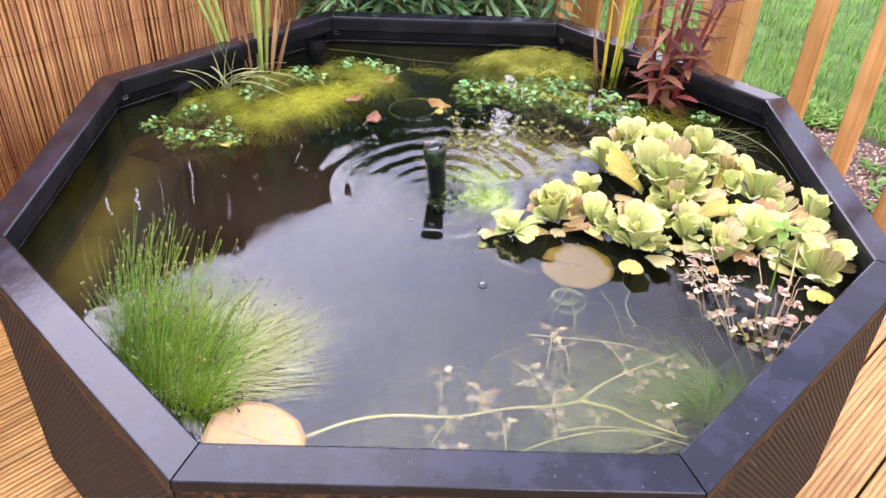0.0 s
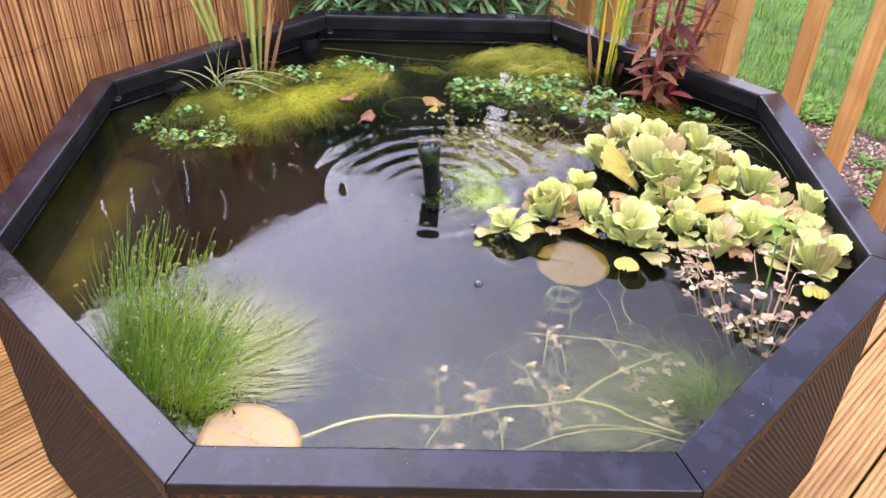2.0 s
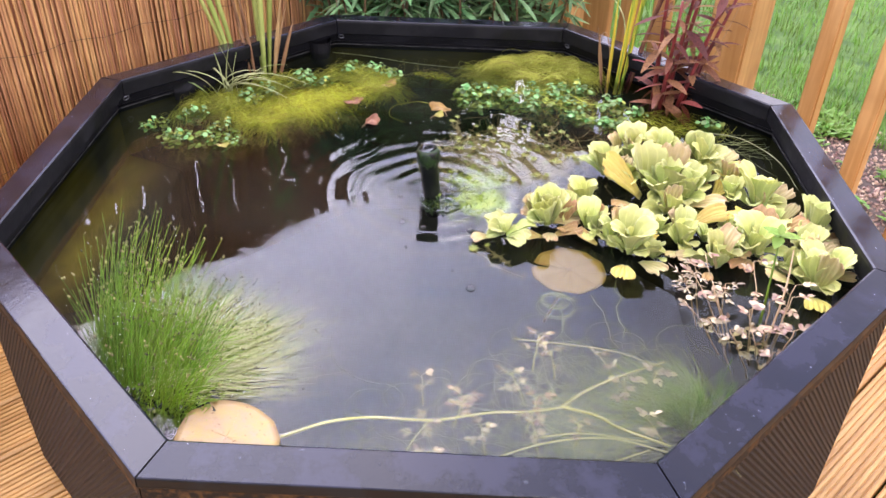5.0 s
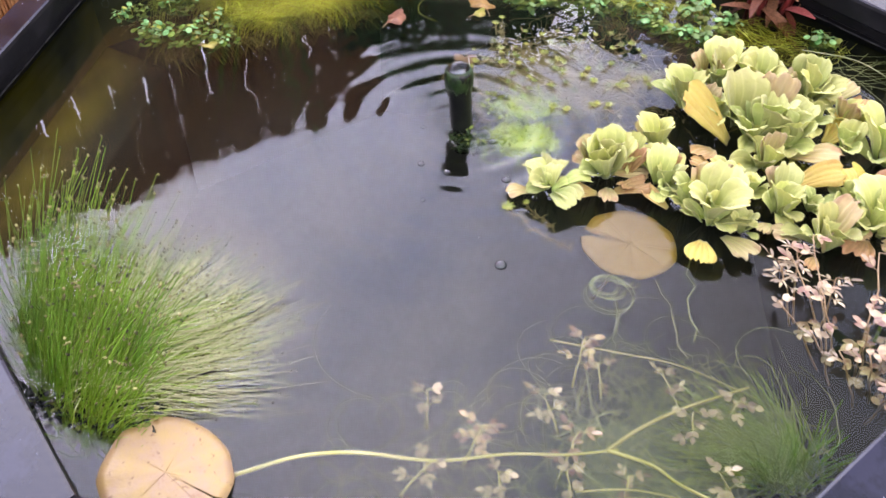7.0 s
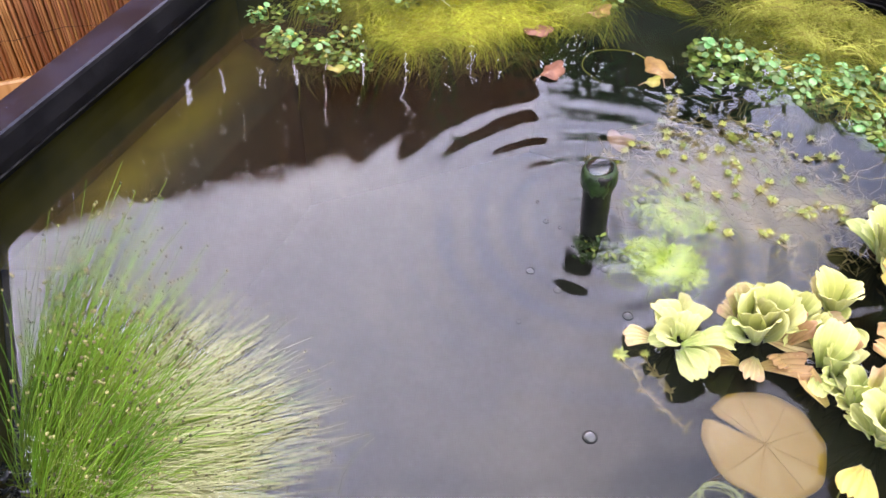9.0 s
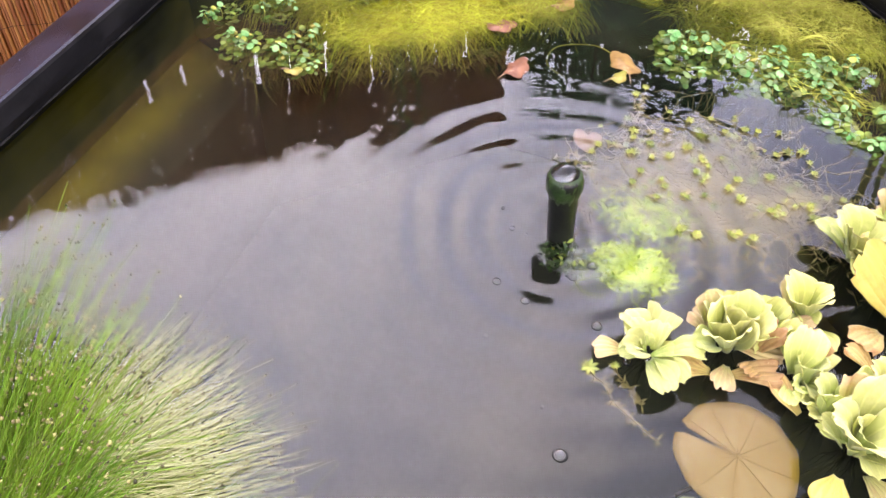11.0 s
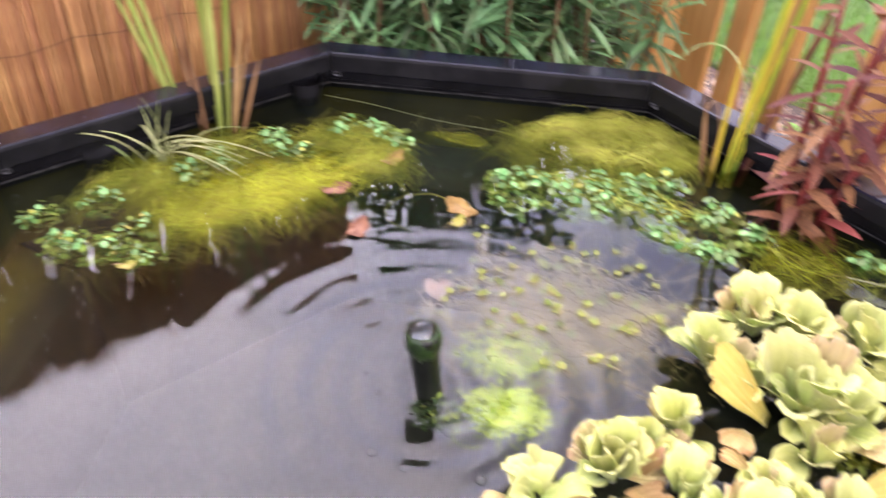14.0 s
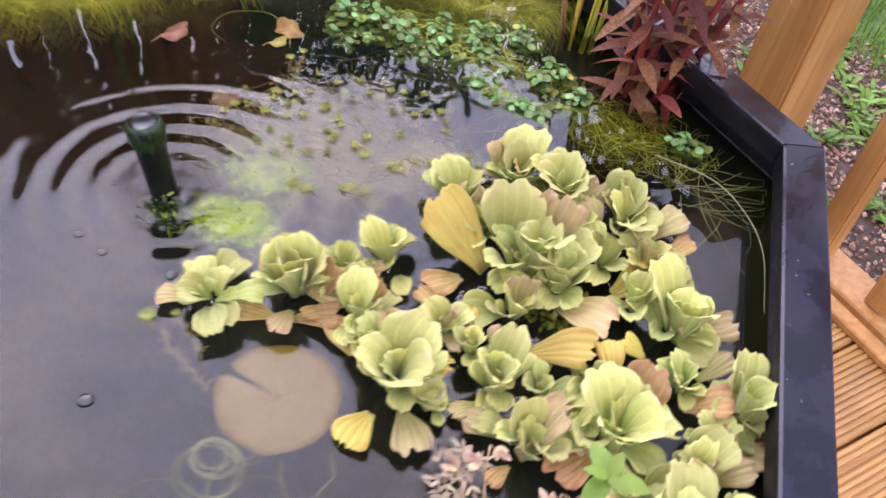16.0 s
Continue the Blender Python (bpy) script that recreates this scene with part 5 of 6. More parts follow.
for x, y, n, s in ((0.001, -0.469, 5, 0.016), (0.063, -0.505, 8, 0.017), (0.016, -0.553, 6, 0.017), (0.083, -0.556, 6, 0.016), (0.016, -0.605, 5, 0.018),
                   (0.124, -0.459, 6, 0.016), (0.160, -0.502, 7, 0.017), (0.169, -0.374, 7, 0.018), (0.182, -0.411, 4, 0.016), (0.15, -0.545, 5, 0.015),
                   (0.21, -0.545, 5, 0.014), (0.30, -0.53, 6, 0.017), (0.28, -0.46, 6, 0.017), (0.25, -0.41, 5, 0.014), (0.33, -0.44, 6, 0.018)):
    sprig((x + rnd.uniform(-0.03, 0.03), y - rnd.uniform(0.02, 0.05), W1 - 0.03), (x, y, WATER - 0.003), n - 1, s * 0.70, 0.9, M_STEM, M_PINK if n > 6 else M_SUNK_LEAF, "thin submerged stem with small pale olive leaves")
for bx, by, tx, ty, h, n, s in ((0.46, -0.33, 0.405, -0.235, 0.035, 12, 0.026), (0.46, -0.34, 0.43, -0.225, 0.05, 14, 0.024), (0.45, -0.34, 0.385, -0.31, 0.02, 8, 0.022),
                                (0.47, -0.33, 0.43, -0.30, 0.035, 9, 0.022), (0.49, -0.35, 0.50, -0.255, 0.06, 12, 0.026), (0.49, -0.36, 0.47, -0.35, 0.04, 12, 0.026),
                                (0.50, -0.37, 0.50, -0.345, 0.05, 14, 0.028), (0.50, -0.38, 0.465, -0.385, 0.03, 9, 0.024), (0.51, -0.37, 0.535, -0.33, 0.05, 12, 0.028),
                                (0.48, -0.39, 0.44, -0.375, 0.02, 8, 0.022), (0.51, -0.39, 0.52, -0.40, 0.045, 10, 0.026), (0.46, -0.36, 0.415, -0.345, 0.015, 7, 0.022),
                                (0.53, -0.33, 0.55, -0.30, 0.05, 12, 0.026), (0.49, -0.41, 0.485, -0.43, 0.03, 9, 0.022)):
    sprig((bx, by, WATER - 0.06), (tx, ty, WATER + h), max(4, int(n * 0.42)), s * 0.56, 1.4, leaf_mat=M_PINK if n > 8 else M_SUNK_LEAF)
for bx, by, tx, ty, h, n in ((0.425, -0.285, 0.398, -0.245, 0.020, 11), (0.43, -0.28, 0.415, -0.232, 0.035, 8), (0.455, -0.30, 0.462, -0.262, 0.02, 6)):
    sprig((bx, by, WATER - 0.05), (tx, ty, WATER + h), n, 0.013, 0.5, M_PINK_STEM, M_SUNK_LEAF, "thin stem with a bushy top of narrow beige leaves", broad=0.28)
leafy = threads("upright_stem", [[(0.505, -0.325, WATER - 0.03), (0.515, -0.29, WATER + 0.05), (0.525, -0.257, WATER + 0.11)]], 0.0022, M_SPIKE, "upright fresh green stem with a leafy top in the water")
for k in range(6):
    g = Geo()
    a = k * 1.05 + 0.2 * (k % 2)
    g.lance((0.525, -0.257, WATER + 0.106 + 0.003 * (k % 2)), (math.cos(a), math.sin(a), 0.25 + 0.45 * (k % 2)), (0, 0, 1), (0.032, 0.022)[k % 2], (0.018, 0.012)[k % 2], 0.3, 0.25, 7)
    part("leaf", g, M_SPROUT, leafy)
threads("upright_stem", [[(0.51, -0.35, WATER - 0.03), (0.53, -0.315, WATER + 0.045), (0.54, -0.28, WATER + 0.10)]], 0.002, M_PINK_STEM, "upright reddish-brown stem in the water")


def algae_mat(name, centre, half, turn, count, strand, mound, label, height=-0.019, dome=0.06, coarse=1.0, wild=0.3):
    """A floating mat: a low uneven mound wrapped in long curling threads."""
    top = thing(name, Matrix.Translation((centre[0], centre[1], WATER)) @ Matrix.Rotation(turn, 4, "Z"), label, "algae")
    m, t = Geo(), Geo()
    rings, spokes = 16, 56

    def edge(a):
        c = Vector((math.cos(a), math.sin(a), centre[0] * 9))
        return 0.92 + 0.42 * noise.noise(c * 1.5) + 0.22 * noise.noise(c * 4.2)

    def level(x, y):
        a = math.atan2(y / half[1], x / half[0])
        q = math.hypot(x / half[0], y / half[1]) / max(0.3, edge(a))
        lump = 0.006 * noise.noise(Vector((x * 15, y * 15, centre[1] * 7))) + 0.004 * noise.noise(Vector((x * 45, y * 45, 2.0)))
        return height * (1 - 0.7 * q ** 2) + lump * (1.1 - min(1, q)) - dome * max(0, q - 0.62) ** 1.3 * 2.2, q

    uv = [(0.0, 0.0)]
    m.v.append(Vector((0, 0, level(0.0001, 0)[0])))
    for i in range(1, rings + 1):
        for k in range(spokes):
            a, q = 2 * math.pi * k / spokes, i / rings
            x, y = half[0] * q * edge(a) * math.cos(a), half[1] * q * edge(a) * math.sin(a)
            m.v.append(Vector((x, y, level(x, y)[0])))
            uv.append((q, k / spokes))
    for k in range(spokes):
        k2 = (k + 1) % spokes
        m.f.append((0, 1 + k, 1 + k2))
        for i in range(rings - 1):
            a, b = 1 + i * spokes, 1 + (i + 1) * spokes
            m.f.append((a + k, b + k, b + k2, a + k2))
    for n in range(count):
        a, q = rnd.uniform(0, 6.283), rnd.random() ** 0.5 * 1.02
        x, y = half[0] * q * edge(a) * math.cos(a), half[1] * q * edge(a) * math.sin(a)
        # most threads comb along the mat, some straggle off
        h = rnd.gauss(0, 0.5) + 1.9 * noise.noise(Vector((x * 7, y * 7, 5))) + math.pi * (rnd.random() < 0.5)
        if rnd.random() < wild:
            h = rnd.uniform(0, 6.283)
        c = rnd.gauss(0, 0.24)
        step = rnd.uniform(0.006, 0.016)
        rise = rnd.uniform(0.001, 0.016)
        stray = rnd.choice((1.02, 1.08, 1.15, 1.4))
        pts = []
        for i in range(11):
            z, q2 = level(x, y)
            if q2 > stray and i > 2:
                break
            pts.append(Vector((x, y, max(z + rise, -0.03) if q2 < 1.0 else max(-0.03, -0.005 - 0.03 * (q2 - 1)))))
            h += c + rnd.uniform(-0.2, 0.2)
            if q2 > 0.95:                                  # bend back along the edge
                out = math.atan2(y, x)
                h += 0.22 * math.sin(out + math.pi * 0.5 * (1 if math.sin(h - out) > 0 else -1) - h)
            x, y = x + step * math.cos(h), y + step * math.sin(h)
        if len(pts) > 2:
            thick = (0.00075 if n % 6 == 0 else 0.00042) * coarse
            t.tube(pts, thick, thick * 0.7, 3, False)
    me = m.mesh("mound")
    layer = me.uv_layers.new(name="UVMap")
    for lp in me.loops:
        layer.data[lp.index].uv = uv[lp.vertex_index]
    part("mound", me, mound, top)
    part("thread_mass", t, strand, top, kind="stuff")
    return top


def thread_mat(name, patches, label, bed):
    """A floating mat of combed thread algae; patches: (centre, half sizes, turn, heading, count, depth, material, part's name)."""
    (cx, cy), half, turn, mound = bed
    top = algae_mat(name, (cx, cy), half, turn, 0, M_STRAND, mound, label, height=-0.013, dome=0.09)
    inverse = (Matrix.Translation((cx, cy, WATER)) @ Matrix.Rotation(turn, 4, "Z")).inverted()
    masses = {}
    for (px, py), (hx, hy), pt, heading, count, depth, mat in patches:
        g = masses.setdefault(mat.name, (Geo(), mat))[0]
        locks = []
        for _ in range(max(6, count // 26)):
            a, q = rnd.uniform(0, 6.283), rnd.random() ** 0.6
            locks.append((hx * q * math.cos(a), hy * q * math.sin(a), radians(heading) + rnd.gauss(0, 0.75), rnd.gauss(0, 0.24), rnd.uniform(0.7, 1.25), rnd.uniform(-0.006, 0.006)))
        for k in range(count):
            lx, ly, h, c, long_by, lift = locks[rnd.randrange(len(locks))]
            x, y = lx + rnd.gauss(0, 0.012), ly + rnd.gauss(0, 0.010)
            h += rnd.gauss(0, 0.16) + (rnd.uniform(-2, 2) if rnd.random() < 0.22 else 0)
            c += rnd.gauss(0, 0.05)
            step = 0.0085 * long_by * rnd.uniform(0.55, 1.2)
            x, y = x - 4.5 * step * math.cos(h), y - 4.5 * step * math.sin(h)
            hump = rnd.uniform(0.003, 0.012)
            pts = []
            for i in range(10):
                s = i / 9
                p = Vector((px + x * math.cos(pt) - y * math.sin(pt), py + x * math.sin(pt) + y * math.cos(pt), WATER + depth + lift + hump * math.sin(s * math.pi) - 0.014 * abs(s - 0.5) ** 2 * 4 + rnd.uniform(-0.0008, 0.0008)))
                reach = max(abs(p.x), abs(p.y), abs(p.x + p.y) * 0.7071, abs(p.x - p.y) * 0.7071)
                if reach > 0.684:
                    p.xy = p.xy * (0.684 / reach)
                pts.append(inverse @ p)
                h += c * 0.5 + rnd.uniform(-0.10, 0.10)
                x, y = x + step * math.cos(h - pt), y + step * math.sin(h - pt)
            thick = 0.0006 if k % 9 == 0 else 0.00032
            g.tube(pts, thick, thick * 0.6, 3, False)
    for g, mat in masses.values():
        part("thread_mass", g, mat, top, kind="stuff")
    return top


thread_mat("algae_mat", [
    ((-0.345, 0.325), (0.12, 0.042), radians(32), 30, 1700, -0.004, M_STRAND), ((-0.262, 0.378), (0.075, 0.032), radians(28), 22, 800, 0.001, M_STRAND),
    ((-0.40, 0.435), (0.14, 0.06), radians(32), 40, 1300, -0.008, M_STRAND_MID), ((-0.175, 0.475), (0.05, 0.085), radians(15), 62, 900, -0.006, M_STRAND_MID),
    ((-0.505, 0.335), (0.07, 0.075), 0.0, 65, 900, -0.010, M_STRAND_MID), ((-0.25, 0.53), (0.08, 0.04), radians(20), 20, 500, -0.008, M_STRAND_MID),
    ((-0.405, 0.235), (0.11, 0.045), radians(22), 250, 330, -0.022, M_STRAND_DEEP), ((-0.265, 0.285), (0.09, 0.03), radians(30), 262, 200, -0.022, M_STRAND_DEEP),
    ((-0.47, 0.20), (0.06, 0.04), 0.0, 200, 300, -0.020, M_STRAND_DEEP)],
    "yellow-green mat of thread algae round the marginal plants", ((-0.345, 0.375), (0.245, 0.135), radians(31), M_MOUND))
thread_mat("algae_mat", [
    ((0.205, 0.590), (0.135, 0.06), radians(3), 10, 1100, -0.006, M_STRAND_OLIVE), ((0.21, 0.615), (0.12, 0.035), 0.0, -10, 420, 0.0, M_STRAND_OLIVE),
    ((0.085, 0.555), (0.05, 0.05), 0.0, 165, 260, -0.010, M_STRAND_MID), ((0.315, 0.575), (0.045, 0.06), 0.0, -52, 420, -0.008, M_STRAND_MID),
    ((0.20, 0.505), (0.13, 0.035), radians(-4), -70, 650, -0.012, M_STRAND_MID), ((0.17, 0.40), (0.12, 0.03), 0.0, -80, 280, -0.022, M_STRAND_DEEP)],
    "green mat of thread algae at the back of the pond", ((0.20, 0.575), (0.165, 0.075), radians(4), M_MOUND_GREEN))
algae_mat("moss_patch", (0.49, 0.345), (0.135, 0.07), radians(-28), 170, M_STRAND_OLIVE, M_MOUND_GREEN, "olive moss patch under the water", height=-0.022)
algae_mat("cress_bed", (0.22, 0.43), (0.185, 0.05), radians(-14), 220, M_STRAND_OLIVE, M_MOUND_DARK, "dark tangled bed under the watercress", height=-0.012)


algae_mat("sunken_algae", (-0.03, 0.60), (0.085, 0.026), radians(-10), 30, M_STRAND_DEEP, M_MOUND_GREEN, "faint olive algae under the water by the back wall", height=-0.045)
threads("sunken_thread", [[(-0.29, 0.665, WATER - 0.012), (-0.20, 0.645, WATER - 0.010), (-0.08, 0.615, WATER - 0.012), (0.04, 0.60, WATER - 0.014), (0.13, 0.585, WATER - 0.02)]], 0.0008, M_STRAND_DIM, "pale thread lying under the water by the back wall")
algae_mat("weed_haze", (0.25, -0.50), (0.20, 0.12), radians(12), 160, M_STRAND_DIM, M_MILKY, "milky green haze of fine weed under the water", height=-0.035, dome=0.03)


def cress(x, y, sprigs, spread, height, r, yellow=0.15, label=""):
    """A clump of watercress: short stems with rosettes of small round leaves."""
    top = thing("watercress", (x, y, WATER - 0.004), label or "small clump of pale green watercress with round leaves", "watercress", "watercress clumps")
    st, lf, yl, low = Geo(), Geo(), Geo(), Geo()
    r *= 0.66
    for _ in range(sprigs * 9):
        a, q = rnd.uniform(0, 6.28), rnd.random() ** 0.5 * 1.5
        low.round_leaf((spread[0] * q * math.cos(a), spread[1] * q * math.sin(a), rnd.uniform(-0.012, 0.006)), (rnd.uniform(-0.4, 0.4), rnd.uniform(-0.4, 0.4), 1), r * rnd.uniform(0.5, 1.1), 7, 0.15, 1.2)
    part("sunken_leaves", low, M_CRESS_DARK, top, kind="stuff")
    for _ in range(max(4, int(sprigs * (0.46 if x > 0.0 else 0.52)))):
        a, q = rnd.uniform(0, 6.28), rnd.random() ** 0.6 * 1.4
        b = Vector((spread[0] * q * math.cos(a), spread[1] * q * math.sin(a), -0.01))
        h = height * rnd.uniform(0.3, 1.0)
        t = b + Vector((rnd.uniform(-0.4, 0.4) * h, rnd.uniform(-0.4, 0.4) * h, h + 0.012))
        st.tube([b, b.lerp(t, 0.5) + Vector((0.002, 0, 0)), t], 0.0009, 0.0007, 3, False)
        for k in range(rnd.randint(4, 7)):
            w = k * 2.4 + rnd.uniform(-0.5, 0.5)
            q2 = r * (0.55 + 0.36 * k) * rnd.uniform(0.7, 1.2)
            n = Vector((math.cos(w) * 0.45, math.sin(w) * 0.45, 1)) + Vector((rnd.uniform(-0.2, 0.2), rnd.uniform(-0.2, 0.2), 0))
            tgt = yl if rnd.random() < yellow * (0.2 if x > 0 else 0.45) else lf
            tgt.round_leaf(t + Vector((math.cos(w) * q2, math.sin(w) * q2, 0.004 - 0.0025 * k)), n, r * rnd.uniform(0.5, 1.15), 8, 0.28, 1.05, (math.cos(w), math.sin(w), 0))
    part("stalk_mass", st, M_CRESS_YELLOW, top, kind="stuff")
    part("leaves", lf, M_CRESS, top, kind="stuff")
    if yl.v:
        part("yellow_leaves", yl, M_CRESS_YELLOW, top, kind="stuff")
    return top


for x, y, n, sx, sy, h, r, ye in ((-0.509, 0.175, 9, 0.035, 0.025, 0.012, 0.0085, 0.35), (-0.599, 0.235, 7, 0.022, 0.02, 0.010, 0.0065, 0.3), (-0.545, 0.175, 5, 0.02, 0.02, 0.008, 0.0065, 0.7),
                                  (-0.455, 0.205, 9, 0.03, 0.03, 0.014, 0.007, 0.4), (-0.43, 0.175, 6, 0.025, 0.02, 0.006, 0.007, 0.9), (-0.53, 0.275, 7, 0.02, 0.02, 0.016, 0.0075, 0.1),
                                  (-0.188, 0.542, 15, 0.045, 0.022, 0.022, 0.0098, 0.05), (-0.335, 0.473, 8, 0.02, 0.018, 0.02, 0.0095, 0.1), (-0.285, 0.455, 5, 0.018, 0.014, 0.014, 0.0085, 0.3),
                                  (-0.44, 0.37, 9, 0.03, 0.02, 0.015, 0.008, 0.15), (-0.40, 0.415, 6, 0.02, 0.018, 0.02, 0.008, 0.1),
                                  (0.051, 0.435, 8, 0.022, 0.02, 0.02, 0.0105, 0.1), (0.075, 0.39, 8, 0.03, 0.022, 0.004, 0.0095, 0.7), (0.115, 0.435, 12, 0.03, 0.022, 0.02, 0.0098, 0.1),
                                  (0.17, 0.425, 16, 0.038, 0.03, 0.026, 0.0092, 0.08), (0.225, 0.43, 16, 0.036, 0.03, 0.028, 0.009, 0.1), (0.27, 0.45, 13, 0.03, 0.028, 0.024, 0.0088, 0.1),
                                  (0.19, 0.385, 9, 0.035, 0.015, 0.008, 0.0085, 0.35), (0.275, 0.395, 9, 0.025, 0.02, 0.012, 0.0088, 0.3), (0.285, 0.345, 8, 0.022, 0.015, 0.008, 0.0095, 0.05),
                                  (0.370, 0.395, 12, 0.026, 0.022, 0.022, 0.0098, 0.02), (0.400, 0.345, 9, 0.022, 0.018, 0.016, 0.0098, 0.02), (0.572, 0.319, 7, 0.016, 0.012, 0.022, 0.0105, 0.5),
                                  (0.318, 0.318, 8, 0.022, 0.012, 0.008, 0.0095, 0.05), (0.352, 0.312, 7, 0.02, 0.012, 0.010, 0.0095, 0.1), (-0.14, 0.50, 8, 0.02, 0.025, 0.016, 0.0095, 0.1),
                                  (0.31, 0.47, 8, 0.02, 0.02, 0.02, 0.0085, 0.1)):
    cress(x, y, n, (sx, sy), h, r, ye)


# ---- marginal plants ----
def sword_plant(name, base, blades, label, category):
    """Sword-shaped leaves from one crown; each leaf a part: (offset, direction, length, width, bow, material)."""
    top = thing(name, (base[0], base[1], WATER - 0.03), label, category)
    for (ox, oy), (dx, dy), ln, w, bow, mat in blades:
        g = Geo()
        d = Vector((dx, dy, 1)).normalized()
        flat = Vector((dx, dy, 0))
        flat = flat.normalized() if flat.length > 0 else Vector((1, 0, 0))
        pts = [Vector((ox, oy, 0)) + d * (ln * s) + flat * (bow * ln * s ** 2.2) - Vector((0, 0, abs(bow) * ln * s ** 3 * 0.7)) for s in (i / 9 for i in range(10))]
        g.blade(pts, (0.92, -0.35, 0) if name != "sedge" else (-flat.y, flat.x, 0), w)
        part("leaf", g, mat, top, "dead brown leaf" if mat == M_DEAD else "")
    return top


sword_plant("yellow_flag_iris", (-0.445, 0.505), [
    ((-0.045, 0.005), (-0.24, 0.02), 0.50, 0.017, 0.02, M_IRIS), ((-0.035, 0.0), (-0.17, 0.0), 0.46, 0.015, 0.03, M_IRIS), ((-0.05, 0.012), (-0.32, 0.05), 0.42, 0.013, 0.05, M_IRIS),
    ((0.018, 0.0), (0.03, 0.0), 0.55, 0.018, 0.0, M_IRIS), ((0.026, 0.008), (0.08, 0.03), 0.52, 0.015, 0.02, M_IRIS), ((0.012, 0.01), (-0.02, 0.02), 0.45, 0.013, 0.0, M_IRIS),
    ((0.0, -0.01), (-0.06, 0.0), 0.26, 0.011, 0.04, M_DEAD), ((-0.012, 0.0), (-0.12, 0.03), 0.30, 0.010, 0.02, M_DEAD), ((0.04, -0.006), (0.13, 0.02), 0.24, 0.011, 0.03, M_DEAD),
    ((0.05, 0.0), (0.26, 0.03), 0.17, 0.011, 0.03, M_DEAD), ((0.035, 0.012), (0.18, 0.06), 0.20, 0.009, 0.05, M_DEAD)],
    "tall green iris leaves with dead brown ones in the algae", "iris")
blades = []
for k in range(18):
    a = rnd.uniform(-0.7, 0.6) if k % 3 else rnd.uniform(2.2, 3.9)
    q = rnd.uniform(0.1, 0.4) if k % 5 else rnd.uniform(0.0, 0.12)
    blades.append(((rnd.uniform(-0.035, 0.035), rnd.uniform(-0.015, 0.015)), (q * math.cos(a), q * math.sin(a) * 0.6), rnd.uniform(0.12, 0.18), rnd.uniform(0.004, 0.006), rnd.uniform(0.5, 1.0) if k % 5 else 0.1, M_SEDGE))
sword_plant("sedge", (-0.485, 0.395), blades, "pale arching sedge tuft in the algae mat", "sedge")
sword_plant("sweet_flag", (0.395, 0.520), [
    ((0.0, 0.0), (0.07, 0.03), 0.50, 0.015, 0.0, M_ACORUS), ((0.012, 0.004), (0.10, 0.05), 0.42, 0.011, 0.02, M_ACORUS), ((-0.018, 0.0), (-0.02, 0.0), 0.24, 0.008, 0.0, M_ACORUS),
    ((0.03, 0.008), (0.20, 0.10), 0.40, 0.009, 0.02, M_RED), ((0.022, 0.01), (0.26, 0.14), 0.34, 0.009, 0.04, M_RED), ((-0.03, 0.004), (-0.12, 0.02), 0.17, 0.007, 0.05, M_DEAD),
    ((-0.02, 0.01), (0.02, 0.06), 0.15, 0.007, 0.1, M_DEAD)], "yellow-striped sweet flag leaves with reddish and brown ones", "sweet flag")
threads("dead_stalk", [[(0.405, 0.53, WATER - 0.02), (0.402, 0.545, WATER + 0.12), (0.372, 0.56, WATER + 0.18), (0.335, 0.575, WATER + 0.19), (0.30, 0.58, WATER + 0.165), (0.285, 0.585, WATER + 0.125)]], 0.0014, M_SEDGE,
        "thin arching pale dead stalk")
threads("dead_stalk", [[(0.362, 0.515, WATER - 0.02), (0.350, 0.53, WATER + 0.05), (0.347, 0.54, WATER + 0.095), (0.36, 0.545, WATER + 0.11), (0.372, 0.53, WATER + 0.07), (0.376, 0.515, WATER)]], 0.0015, M_DEAD,
        "bent dead brown stalk in the water")

